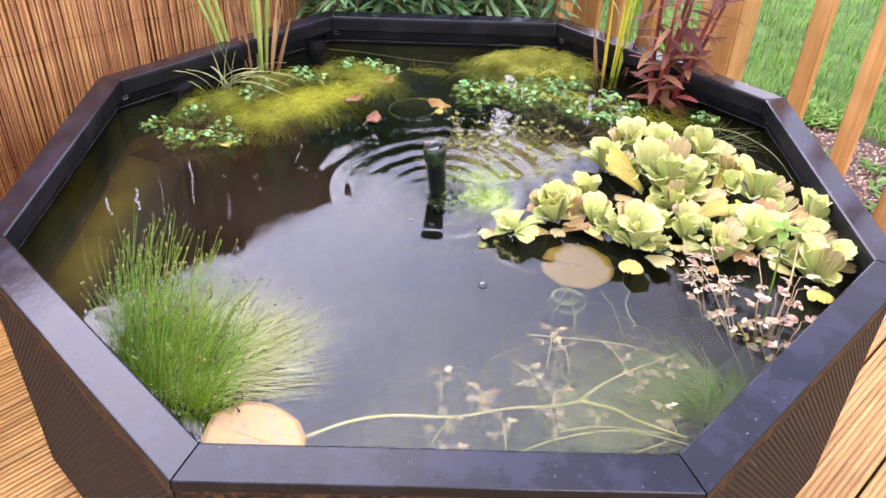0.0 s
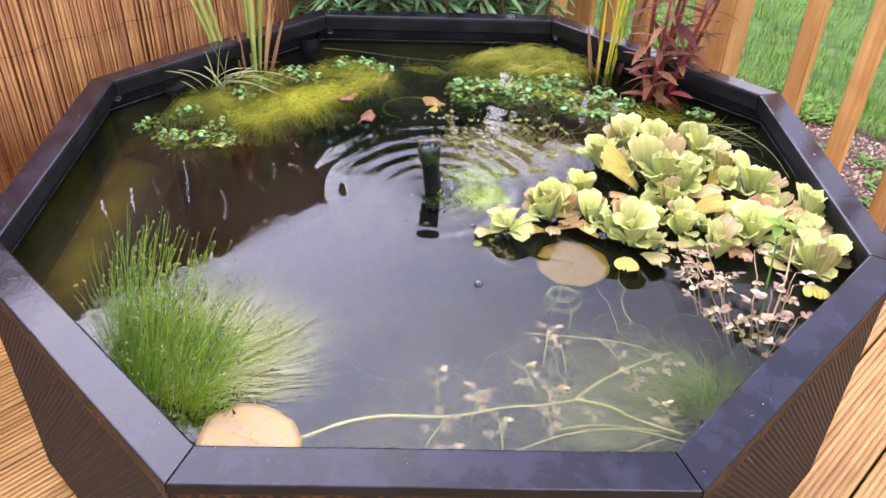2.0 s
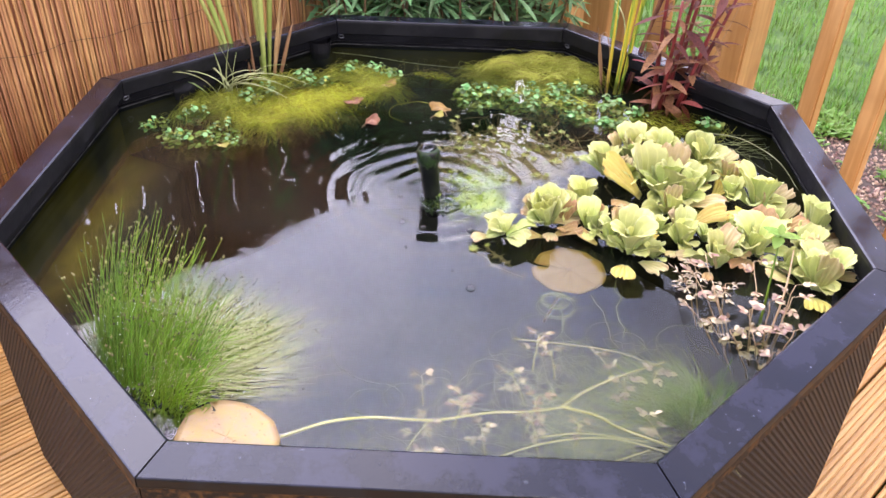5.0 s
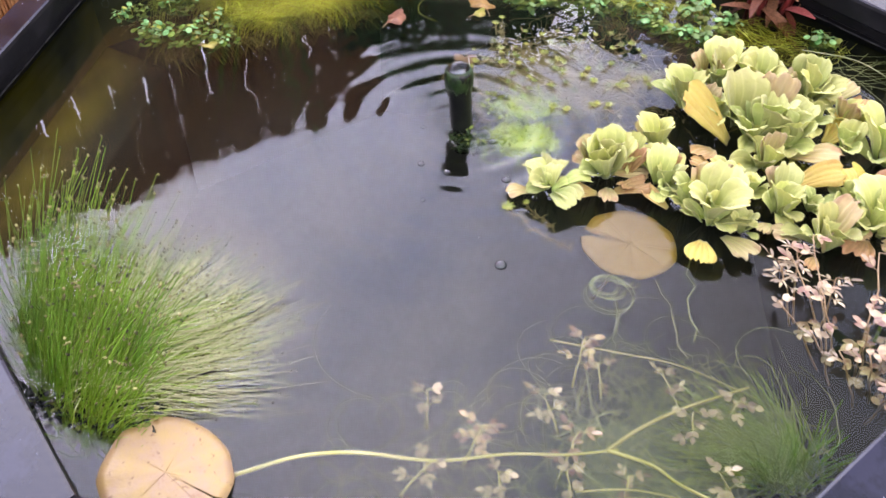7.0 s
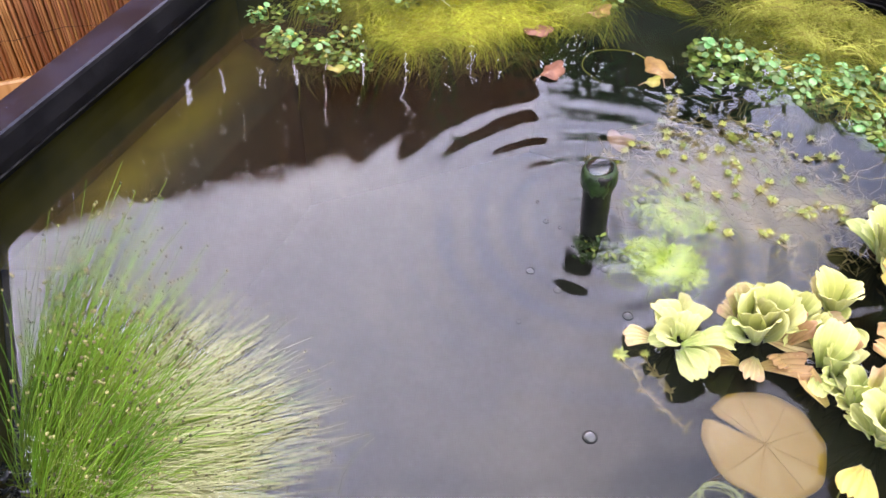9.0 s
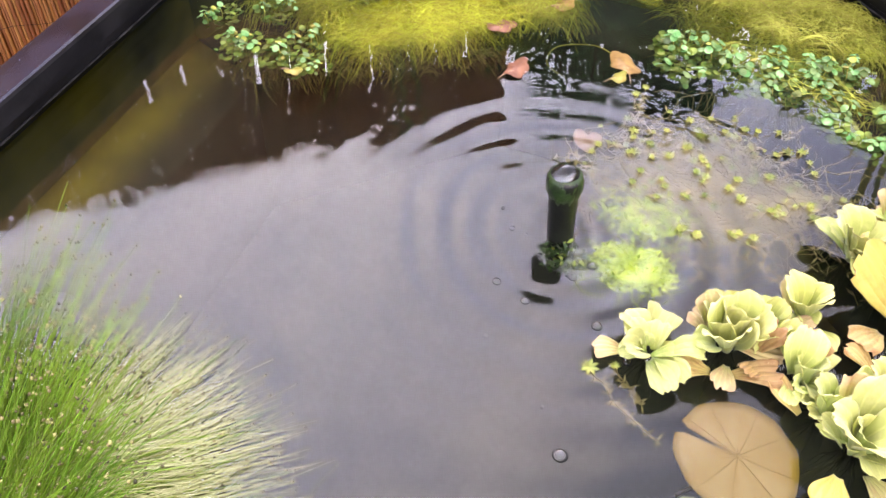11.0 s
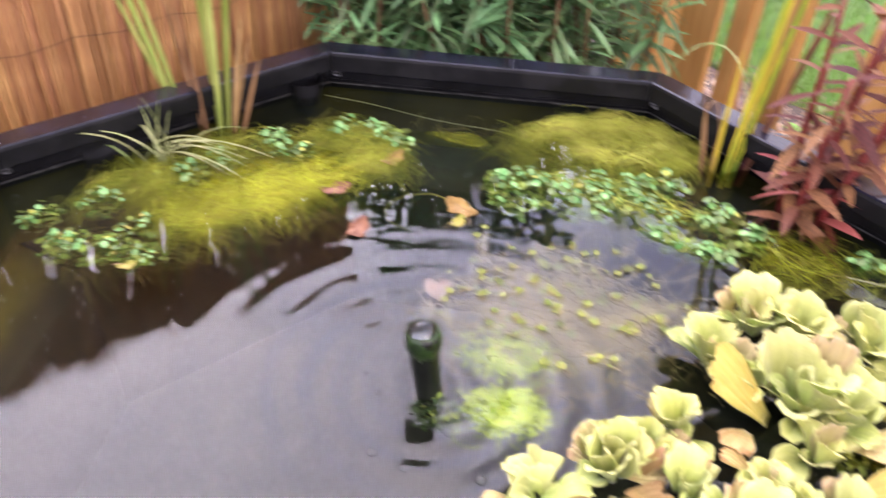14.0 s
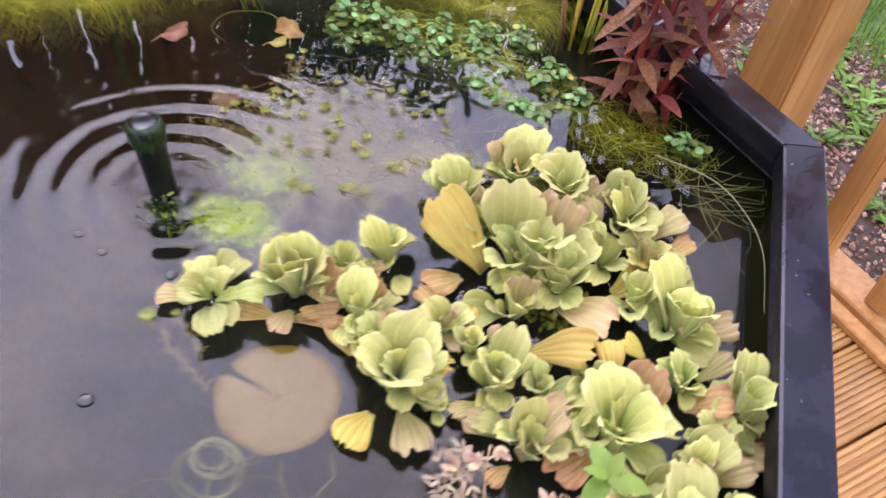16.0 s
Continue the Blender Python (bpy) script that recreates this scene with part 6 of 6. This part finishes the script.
# red lobelia
red = thing("red_lobelia", (0.485, 0.412, WATER - 0.03), "dark red cardinal flower with narrow leaves standing in the pond", "lobelia")
red_leaf = []
for k in range(3):
    g = Geo()
    g.lance((0, 0, 0), (0, 1, 0), (0, 0, 1), 1.0, (0.22, 0.27, 0.19)[k], (0.25, 0.45, 0.1)[k], 0.3, 7)
    me = g.mesh("leaf")
    me.materials.append(M_RED)
    red_leaf.append(me)
me = red_leaf[0].copy()
me.materials.clear()
me.materials.append(M_RED_PINK)
pink_leaf = me
for j, (ox, oy, dx, dy, h) in enumerate(((0, 0, 0.10, 0.06, 0.36), (0.022, -0.01, 0.24, 0.03, 0.33), (-0.02, 0.012, -0.02, 0.06, 0.38), (0.035, 0.012, 0.34, 0.12, 0.30), (0.01, 0.02, 0.16, 0.14, 0.37), (-0.01, -0.015, 0.02, -0.02, 0.27))):
    g = Geo()
    pts = [Vector((ox + dx * h * s, oy + dy * h * s, h * s)) for s in (0, 0.25, 0.5, 0.75, 1)]
    g.tube(pts, 0.0062, 0.003, 6)
    stem = part("stem", g, M_RED_STEM, red)
    for k in range(24):
        s = 0.08 + 0.90 * k / 23
        i = min(3, int(s * 4))
        p = pts[i].lerp(pts[i + 1], s * 4 - i)
        a = k * 2.4 + j * 1.1
        up = radians(rnd.uniform(-18, 38) + 26 * (s - 0.4))
        ln = (0.085 - 0.03 * s) * rnd.uniform(0.75, 1.15)
        lit = s < 0.35 and rnd.random() < 0.3
        part("leaf", pink_leaf if lit else red_leaf[rnd.randrange(3)], M_RED, stem,
             at=Matrix.Translation(p) @ Matrix.Rotation(a, 4, "Z") @ Matrix.Rotation(up, 4, "X") @ Matrix.Rotation(rnd.uniform(-0.4, 0.4), 4, "Y") @ Matrix.Scale(ln, 4))
threads("dead_stalk", [[(0.545, 0.42, WATER), (0.60, 0.46, WATER + 0.14), (0.63, 0.485, WATER + 0.22), (0.625, 0.48, WATER + 0.30)]], 0.0012, M_DEAD, "thin pale dead stalk over the rim")

# leafy shrub behind the pond
shrub = thing("leafy_shrub", (0.065, 1.035, 0), "tall leafy shrub with narrow bluish-green leaves behind the pond", "shrub")
shrub_leaf = []
for k in range(4):
    g = Geo()
    g.lance((0, 0, 0), (0, 1, 0), (0, 0, 1), 1.0, (0.14, 0.17, 0.12, 0.18)[k], (0.12, 0.35, 0.22, 0.05)[k], 0.25, 6)
    me = g.mesh("leaf")
    me.materials.append(M_SHRUB)
    shrub_leaf.append(me)
leaf_count, far_leaves = 0, Geo()
for j in range(120):
    bx, by = rnd.uniform(-0.40, 0.21), rnd.uniform(-0.13, 0.20)
    if j > 80:
        bx, by = rnd.uniform(-0.46, -0.05), rnd.uniform(0.10, 0.34)
    if j > 104:
        bx, by = rnd.uniform(-0.42, -0.26), rnd.uniform(0.02, 0.22)
    h = rnd.uniform(0.70, 0.98) if j % 3 else rnd.uniform(0.90, 1.0)
    if j > 104:
        h = rnd.uniform(0.98, 1.10)
    tx, ty = bx + rnd.uniform(-0.16, 0.10), by + rnd.uniform(-0.12, 0.10)
    pts = arc((bx, by, 0), (tx, ty, h), 0.0, 6, 0.012)
    g = Geo()
    g.tube(pts, 0.0055, 0.002, 5)
    part("stem", g, M_SHRUB_STEM, shrub)
    for k in range(84):
        z = rnd.uniform(0.42, 1.0) if k < 70 else rnd.uniform(0.2, 0.5)
        i = min(5, int(z * 6))
        p = pts[i].lerp(pts[i + 1], z * 6 - i)
        a, up = rnd.uniform(0, 6.283), radians(rnd.uniform(-40, 45))
        ln = rnd.uniform(0.05, 0.11)
        if p.y + ln * math.cos(a) < -0.24 and p.z < 0.6:
            continue
        if leaf_count < 300 and p.z < 0.85 and p.y < 0.08:
            part("leaf", shrub_leaf[leaf_count % 4], M_SHRUB, shrub, at=Matrix.Translation(p) @ Matrix.Rotation(a, 4, "Z") @ Matrix.Rotation(up, 4, "X") @ Matrix.Rotation(rnd.uniform(-0.8, 0.8), 4, "Y") @ Matrix.Scale(ln, 4))
            leaf_count += 1
        else:
            d = Vector((-math.sin(a) * math.cos(up), math.cos(a) * math.cos(up), math.sin(up)))
            far_leaves.lance(p, d, (rnd.uniform(-0.5, 0.5), rnd.uniform(-0.5, 0.5), 1), ln, ln * 0.15, 0.2, 0.25, 4)
part("foliage", far_leaves, M_SHRUB, shrub, kind="stuff")

# ---- fountain, weed and small things ----
pump = thing("fountain_pump", Matrix.Translation((-0.008, -0.004, WATER)) @ pose(0, 0, 0, 0, -5.4, 0) @ Matrix.Diagonal((1, 1, 1.2, 1)), "black fountain pump tube with green slime standing in the water", "pump")
g = Geo()
prof = [(0.0150, -0.035), (0.0165, 0.05), (0.0175, 0.056), (0.0195, 0.060), (0.0205, 0.068), (0.0200, 0.075), (0.0180, 0.0785), (0.0155, 0.077), (0.0135, 0.070), (0.0130, 0.045)]
for rr, z in prof:
    for k in range(20):
        a = 2 * math.pi * k / 20
        q = rr * (1 + 0.03 * math.sin(3 * a + z * 60))
        g.v.append(Vector((q * math.cos(a), q * math.sin(a), z)))
for i in range(len(prof) - 1):
    for k in range(20):
        k2 = (k + 1) % 20
        g.f.append((i * 20 + k, i * 20 + k2, (i + 1) * 20 + k2, (i + 1) * 20 + k))
g.f.append(tuple(range((len(prof) - 1) * 20, len(prof) * 20)))
part("tube", g, M_PUMP, pump)
g = Geo()
# a lumpy collar of slime with a ragged lower edge
collar = [(0.0182, 0.0), (0.0203, 0.25), (0.0209, 0.5), (0.0205, 0.75), (0.0185, 0.95), (0.0156, 1.0)]
for rr, f in collar:
    for k in range(48):
        a = 2 * math.pi * k / 48
        low = 0.056 - 0.010 * max(0.0, noise.noise(Vector((3.1 * math.cos(a), 3.1 * math.sin(a), 4.0))) + 0.15)
        z = lerp(low, 0.0795, f)
        q = rr + 0.0011 * noise.noise(Vector((160 * rr * math.cos(a), 160 * rr * math.sin(a), 190 * z))) - (0.0026 * max(0, (0.058 - z) / 0.012) if f == 0 else 0)
        g.v.append(Vector((q * math.cos(a), q * math.sin(a), z)))
for i in range(len(collar) - 1):
    for k in range(48):
        k2 = (k + 1) % 48
        g.f.append((i * 48 + k, i * 48 + k2, (i + 1) * 48 + k2, (i + 1) * 48 + k))
part("slime", g, M_SLIME, pump, "dark green slime round the tube's mouth", kind="stuff")
# water wells up over the tube's mouth as a clear dome
M_CLEAR = bpy.data.materials.new("clear_water_dome")
M_CLEAR.use_nodes = True
M_CLEAR.node_tree.nodes.remove(M_CLEAR.node_tree.nodes["Principled BSDF"])
nt = M_CLEAR.node_tree
clear, shine, film = nt.nodes.new("ShaderNodeBsdfTransparent"), nt.nodes.new("ShaderNodeBsdfGlossy"), nt.nodes.new("ShaderNodeLayerWeight")
clear.inputs["Color"].default_value = (0.93, 0.95, 0.95, 1)
shine.inputs["Roughness"].default_value, film.inputs["Blend"].default_value = 0.02, 0.12
both = nt.nodes.new("ShaderNodeMixShader")
nt.links.new(film.outputs["Facing"], both.inputs[0])
nt.links.new(clear.outputs[0], both.inputs[1])
nt.links.new(shine.outputs[0], both.inputs[2])
nt.links.new(both.outputs[0], nt.nodes["Material Output"].inputs["Surface"])
bm = bmesh.new()
bmesh.ops.create_uvsphere(bm, u_segments=20, v_segments=12, radius=1)
for v in bm.verts:
    bulge = 1 + 0.12 * noise.noise(v.co * 1.7)
    v.co = Vector((0.0155 * v.co.x * bulge, 0.0155 * v.co.y * bulge, 0.076 + (0.013 if v.co.z > 0 else 0.005) * v.co.z * bulge))
me = bpy.data.meshes.new("welling_water")
bm.to_mesh(me)
bm.free()
me.polygons.foreach_set("use_smooth", [True] * len(me.polygons))
part("welling_water", me, M_CLEAR, pump, "clear water welling from the tube")


def clump(name, centre, half, count, size, mat, label, depth, category):
    """A loose submerged clump of small fleshy fronds."""
    top = thing(name, (centre[0], centre[1], WATER - depth), label, category)
    g = Geo()
    for _ in range(count):
        a, q = rnd.uniform(0, 6.28), math.sqrt(rnd.random())
        p = Vector((half[0] * q * math.cos(a), half[1] * q * math.sin(a), rnd.uniform(-0.012, 0.010) * (1 - q * 0.6)))
        d = Vector((rnd.uniform(-1, 1), rnd.uniform(-1, 1), rnd.uniform(-0.2, 0.9)))
        g.lance(p, d, (rnd.uniform(-1, 1), rnd.uniform(-1, 1), 1), size * rnd.uniform(0.6, 1.3), size * 0.5, 0.2, 0.4, 3)
    part("fronds", g, mat, top, kind="stuff")
    return top


clump("bright_algae", (0.081, -0.015), (0.05, 0.034), 420, 0.009, M_BRIGHT, "bright lime-green algae clump just under the water", 0.009, "algae")
algae_mat("bright_algae", (0.081, -0.015), (0.066, 0.046), 0.2, 60, M_BRIGHT, M_GAUZE_LIME, "soft lime-green algae cloud just under the water", height=-0.008)
algae_mat("bright_algae", (0.085, 0.085), (0.065, 0.05), 0.2, 40, M_BRIGHT, M_GAUZE_LIME, "thin lime-green algae cloud under the water", height=-0.022)
algae_mat("weed_bed", (0.16, 0.165), (0.20, 0.145), 0.1, 260, M_FEATHER, M_GAUZE_TAN, "hazy tan weed bed under the water", height=-0.028)
clump("bright_algae", (0.075, 0.085), (0.055, 0.045), 160, 0.010, M_BRIGHT, "thin lime-green algae under the water", 0.016, "algae")
clump("pump_algae", (0.004, -0.030), (0.026, 0.026), 190, 0.010, M_PUMP_ALGAE, "dark green algae at the foot of the fountain", 0.009, "algae")
clump("pump_algae", (0.012, -0.030), (0.024, 0.022), 26, 0.008, M_CRESS_DARK, "green algae at the foot of the fountain", 0.001, "algae")
clump("dark_moss", (-0.375, -0.54), (0.05, 0.018), 130, 0.010, M_WET_MOSS, "dark wet moss between the rush tuft and the rim", -0.003, "moss")
clump("dark_moss", (-0.315, -0.540), (0.058, 0.026), 230, 0.011, M_WET_MOSS, "dark wet moss at the foot of the rush tuft", -0.002, "moss")
threads("dark_stalk", [[(-0.33, -0.53, WATER + 0.006), (-0.28, -0.515, WATER + 0.006), (-0.22, -0.505, WATER + 0.003), (-0.165, -0.495, WATER + 0.003)],
                       [(-0.27, -0.512, WATER + 0.005), (-0.235, -0.485, WATER + 0.004), (-0.21, -0.478, WATER + 0.004)]], 0.0016, M_ROOT, "dark bare stalks lying on the water")
clump("green_moss", (-0.315, -0.538), (0.062, 0.028), 260, 0.010, M_CRESS_DARK, "green moss at the foot of the rush tuft", -0.003, "moss")
clump("moss_tuft", (0.455, -0.01), (0.05, 0.03), 160, 0.012, M_STAR, "olive water moss between the rosettes", 0.006, "moss")

# water starwort: tan weed under water with olive star-shaped tips at the surface
weed = thing("water_starwort", (0.15, 0.17, WATER), "submerged tan water weed with olive star-shaped tips", "water weed")
st, ft = Geo(), Geo()
beds = [(0.155 * math.sqrt((i + 0.5) / 24) * math.cos(2.4 * i), 0.11 * math.sqrt((i + 0.5) / 24) * math.sin(2.4 * i)) for i in range(24)]
for k in range(125):
    a, q = rnd.uniform(0, 6.28), math.sqrt(rnd.random())
    x, y = 0.175 * q * math.cos(a), 0.125 * q * math.sin(a)
    if k % 2:                           # half of the tips crowd together
        x, y = beds[k % 24][0] + rnd.gauss(0, 0.014), beds[k % 24][1] + rnd.gauss(0, 0.011)
    z = 0.002 - 0.006 * (k % 3 == 0)
    n = rnd.randint(6, 9)
    size = rnd.uniform(0.003, 0.0075) if k % 2 else rnd.uniform(0.004, 0.010)
    for i in range(n):
        w = 2 * math.pi * i / n + a
        st.lance((x, y, z), (math.cos(w), math.sin(w), 0.35), (0, 0, 1), size * rnd.uniform(0.8, 1.1), size * 0.32, 0.15, 0.1, 3)
    for i in range(4):
        w = 2 * math.pi * i / 4 + a * 2
        st.lance((x, y, z + 0.002), (math.cos(w), math.sin(w), 1.0), (0, 0, 1), size * 0.5, size * 0.2, 0.1, 0.1, 2)
    b = Vector((x + rnd.uniform(-0.07, 0.07), y + rnd.uniform(-0.06, 0.06), -rnd.uniform(0.006, 0.028)))
    pts = arc(b, (x, y, z - 0.002), -0.012, 8, 0.004)
    ft.tube(pts, 0.0007, sides=3, cap=False)
    for i in range(1, 9):
        for _ in range(2):
            d = Vector((rnd.uniform(-1, 1), rnd.uniform(-1, 1), rnd.uniform(-0.3, 0.5)))
            ft.lance(pts[i], d, (0, 0, 1), rnd.uniform(0.006, 0.013), 0.0026, 0.1, 0.1, 2)
for _ in range(45):
    x, y = rnd.uniform(-0.12, 0.2), rnd.uniform(-0.13, 0.12)
    ft.tube(arc((x, y, -rnd.uniform(0.01, 0.04)), (x + rnd.uniform(-0.1, 0.1), y + rnd.uniform(-0.07, 0.07), -rnd.uniform(0.006, 0.02)), 0.0, 5, 0.007), 0.0006, sides=3, cap=False)
part("star_tip_mass", st, M_STAR, weed, kind="stuff")
part("feathery_mass", ft, M_FEATHER, weed, kind="stuff")

def lone_shoot(x, y, tx, ty, size, label):
    """A trailing feathery stem under the water, ending in one star of leaves at the surface."""
    top = thing("water_starwort", (x, y, WATER), label, "water weed")
    star, stem = Geo(), Geo()
    for i in range(8):
        w = 2 * math.pi * i / 8
        star.lance((0, 0, 0.001), (math.cos(w), math.sin(w), 0.3), (0, 0, 1), size, size * 0.35, 0.15, 0.1, 4)
    pts = arc((0, 0, -0.001), (tx - x, ty - y, -0.02), -0.006, 10, 0.003)
    stem.tube(pts, 0.0009, 0.0007, 4)
    for p in pts[1:]:
        for _ in range(5):
            stem.lance(p, (rnd.uniform(-1, 1), rnd.uniform(-1, 1), rnd.uniform(-0.3, 0.3)), (0, 0, 1), rnd.uniform(0.006, 0.012), 0.002, 0.1, 0.1, 2)
    part("star_tip", star, M_STAR, top)
    part("stem", stem, M_FEATHER, top)


lone_shoot(0.068, -0.172, 0.150, -0.215, 0.011, "lone olive star of leaves on a trailing tan stem")
lone_shoot(0.020, 0.290, 0.055, 0.245, 0.008, "brownish weed shoot hanging under a fallen leaf")
lone_shoot(0.030, 0.310, 0.030, 0.250, 0.007, "brownish weed shoot hanging under a fallen leaf")
lone_shoot(0.092, -0.160, 0.130, -0.180, 0.006, "small olive star of leaves at the water surface")

# loose threads by the side wall
g = Geo()
for k in range(20):
    x, y = rnd.uniform(0.55, 0.63), rnd.uniform(0.20, 0.29)
    a, c = rnd.uniform(-1.6, 0.6), rnd.gauss(0, 0.25)
    pts = []
    for i in range(10):
        pts.append(Vector((min(x, 0.675), y, WATER - 0.004 - 0.002 * (k % 7))))
        a += c * 0.5 + rnd.uniform(-0.15, 0.15)
        x, y = x + 0.013 * math.cos(a), y + 0.013 * math.sin(a)
    g.tube(pts, 0.0005, sides=3, cap=False)
g.tube(smooth_line([(0.53, 0.285, WATER), (0.605, 0.257, WATER + 0.006), (0.65, 0.21, WATER + 0.004), (0.672, 0.15, WATER + 0.003), (0.676, 0.06, WATER + 0.002)]), 0.0011, 0.0006, 4)
tagged(part("loose_threads", g, M_STRAND_DIM), "loose pale root threads floating by the pond wall", "roots", kind="stuff")


def fallen(x, y, size, turn, mat, label, heart=False):
    top = thing("fallen_leaf", Matrix.Translation((x, y, WATER + (-0.004 if heart else 0.0025))) @ Matrix.Rotation(turn, 4, "Z"), label, "leaf", "fallen leaves")
    g = Geo()
    n = 22
    for layer in (0.0, -0.0011):
        g.v.append(Vector((0, 0, layer + 0.001)))
        for k in range(n):
            a = 2 * math.pi * k / n
            lobed = 0.03 if heart else 0.13
            shape = 1 - 0.55 * math.exp(-((a - math.pi) / 0.38) ** 2) + 0.22 * math.exp(-(min(a, 2 * math.pi - a) / 0.4) ** 2) if heart else 1 - 0.15 * math.cos(a * 2 + 2)
            q = 0.82 * size * (1 + lobed * math.sin(5 * a) + 0.4 * lobed * math.sin(9 * a + 1)) * shape
            g.v.append(Vector((q * math.cos(a), q * (0.95 if heart else 0.72) * math.sin(a), layer + 0.003 * math.sin(2 * a + turn))))
    for k in range(n):
        k2 = (k + 1) % n
        g.f += [(0, 1 + k, 1 + k2), (n + 1, n + 2 + k2, n + 2 + k), (1 + k, n + 2 + k, n + 2 + k2, 1 + k2)]
    part("blade", g, mat, top)
    g = Geo()
    g.tube(arc((-size * 0.3, 0, 0.001), (-size * (0.6 if heart else 1.3), size * 0.25, -0.003), 0.002, 5), 0.0007, 0.0005, 4)
    part("stalk", g, M_PINK_STEM, top)


fallen(-0.009, 0.350, 0.031, 2.2, M_FALLEN, "curled orange-brown fallen leaf on the water")
fallen(-0.202, 0.366, 0.026, 0.3, M_FALLEN_RED, "reddish fallen leaf caught in the algae")
fallen(-0.148, 0.277, 0.027, 1.2, M_FALLEN_RED, "reddish-brown fallen leaf on the water")
fallen(-0.130, 0.462, 0.026, 0.9, M_FALLEN, "tan fallen leaf at the mat's edge")
fallen(-0.021, 0.180, 0.024, -1.45, M_FALLEN_PINK, "pinkish heart-shaped fallen leaf just under the water", True)
fallen(-0.432, 0.145, 0.014, 0.2, M_CRESS_YELLOW, "small yellow fallen leaf on the water")
fallen(-0.010, 0.315, 0.017, 0.9, M_CRESS_YELLOW, "small yellow fallen leaf on the water")
threads("floating_thread", [[(-0.02, 0.36, WATER + 0.002), (-0.06, 0.38, WATER - 0.001), (-0.11, 0.36, WATER - 0.004), (-0.115, 0.32, WATER - 0.008), (-0.08, 0.30, WATER - 0.012)]], 0.0009, M_STRAND_MID, "pale curved stalk floating by the fallen leaf")

# bubbles
bm = bmesh.new()
bmesh.ops.create_uvsphere(bm, u_segments=16, v_segments=10, radius=1)
BUBBLE = bpy.data.meshes.new("bubble")
bm.to_mesh(BUBBLE)
bm.free()
M_BUBBLE = M_CLEAR.copy()
M_BUBBLE.name = "bubble_film"
for node in M_BUBBLE.node_tree.nodes:
    if node.bl_idname == "ShaderNodeBsdfTransparent":
        node.inputs["Color"].default_value = (0.88, 0.90, 0.90, 1)
    elif node.bl_idname == "ShaderNodeLayerWeight":
        node.inputs["Blend"].default_value = 0.38
BUBBLE.materials.append(M_BUBBLE)
# dark ring colour stands in for the meniscus mirroring its dark surroundings
M_MENISCUS = plain("dark_meniscus_reflection", (0.004, 0.005, 0.005), (0.010, 0.011, 0.010), 20, 0.35, spec=0.1)
g = Geo()
g.tube([Vector((0.88 * math.cos(a * math.pi / 10), 0.88 * math.sin(a * math.pi / 10), 0.03)) for a in range(21)], 0.15, sides=6, cap=False)
MENISCUS = g.mesh("meniscus")
MENISCUS.materials.append(M_MENISCUS)
BUBBLE.polygons.foreach_set("use_smooth", [True] * len(BUBBLE.polygons))
for x, y, r in ((-0.055, -0.10, 0.0062), (-0.018, -0.114, 0.006), (-0.043, -0.174, 0.004), (0.063, -0.117, 0.0075), (0.066, -0.278, 0.009), (-0.063, -0.017, 0.0045), (-0.045, -0.020, 0.003),
                (-0.083, 0.010, 0.003), (0.036, -0.234, 0.003), (0.038, -0.037, 0.007), (0.050, -0.026, 0.005), (0.034, 0.068, 0.007), (0.051, 0.074, 0.0045),
                (0.052, 0.035, 0.004), (0.022, -0.062, 0.006), (0.056, -0.012, 0.004), (0.103, -0.150, 0.006), (-0.012, -0.055, 0.0035)):
    top = thing("bubble", Matrix.Translation((x, y, WATER)) @ Matrix.Diagonal((r * 0.85, r * 0.85, r * 0.85, 1)), "clear air bubble floating on the water", "bubble", "bubbles")
    part("film", BUBBLE, M_BUBBLE, top, at=Matrix.Diagonal((0.86, 0.86, 0.75, 1)))
    part("meniscus", MENISCUS, M_MENISCUS, top)


# rain drops on the rim and the woven sides
for k, turn in enumerate(SIDE_TURNS):
    g = Geo()
    for _ in range(26 if k in (1, 2, 3) else 16):
        q = rnd.random()
        a, f = lerp(0.673, 0.717, q), rnd.uniform(-0.98, 0.98)
        r = rnd.uniform(0.0008, 0.0028) * rnd.uniform(0.5, 1.0)
        c, s0 = Vector((f * a * T8, -a, lerp(0.5256, 0.5207, q))), len(g.v)
        squash = rnd.uniform(0.7, 1.0)
        for ring, (w, h) in enumerate(((1.0, -0.05), (0.8, 0.25), (0.35, 0.42))):
            g.v += [c + Vector((r * w * math.cos(i * math.pi / 4), r * w * squash * math.sin(i * math.pi / 4), r * h)) for i in range(8)]
        for ring in range(2):
            for i in range(8):
                g.f.append((s0 + ring * 8 + i, s0 + ring * 8 + (i + 1) % 8, s0 + ring * 8 + 8 + (i + 1) % 8, s0 + ring * 8 + 8 + i))
        g.f.append(tuple(range(s0 + 16, s0 + 24)))
    for _ in range(14):
        g.bead((rnd.uniform(-0.27, 0.27), -0.7108, rnd.uniform(0.1, 0.47)), rnd.uniform(0.0008, 0.0016), 1.2)
    part("drop_spatter", g, M_CLEAR, pond, "clear rain drops" if k == 0 else "", kind="stuff", at=turn)
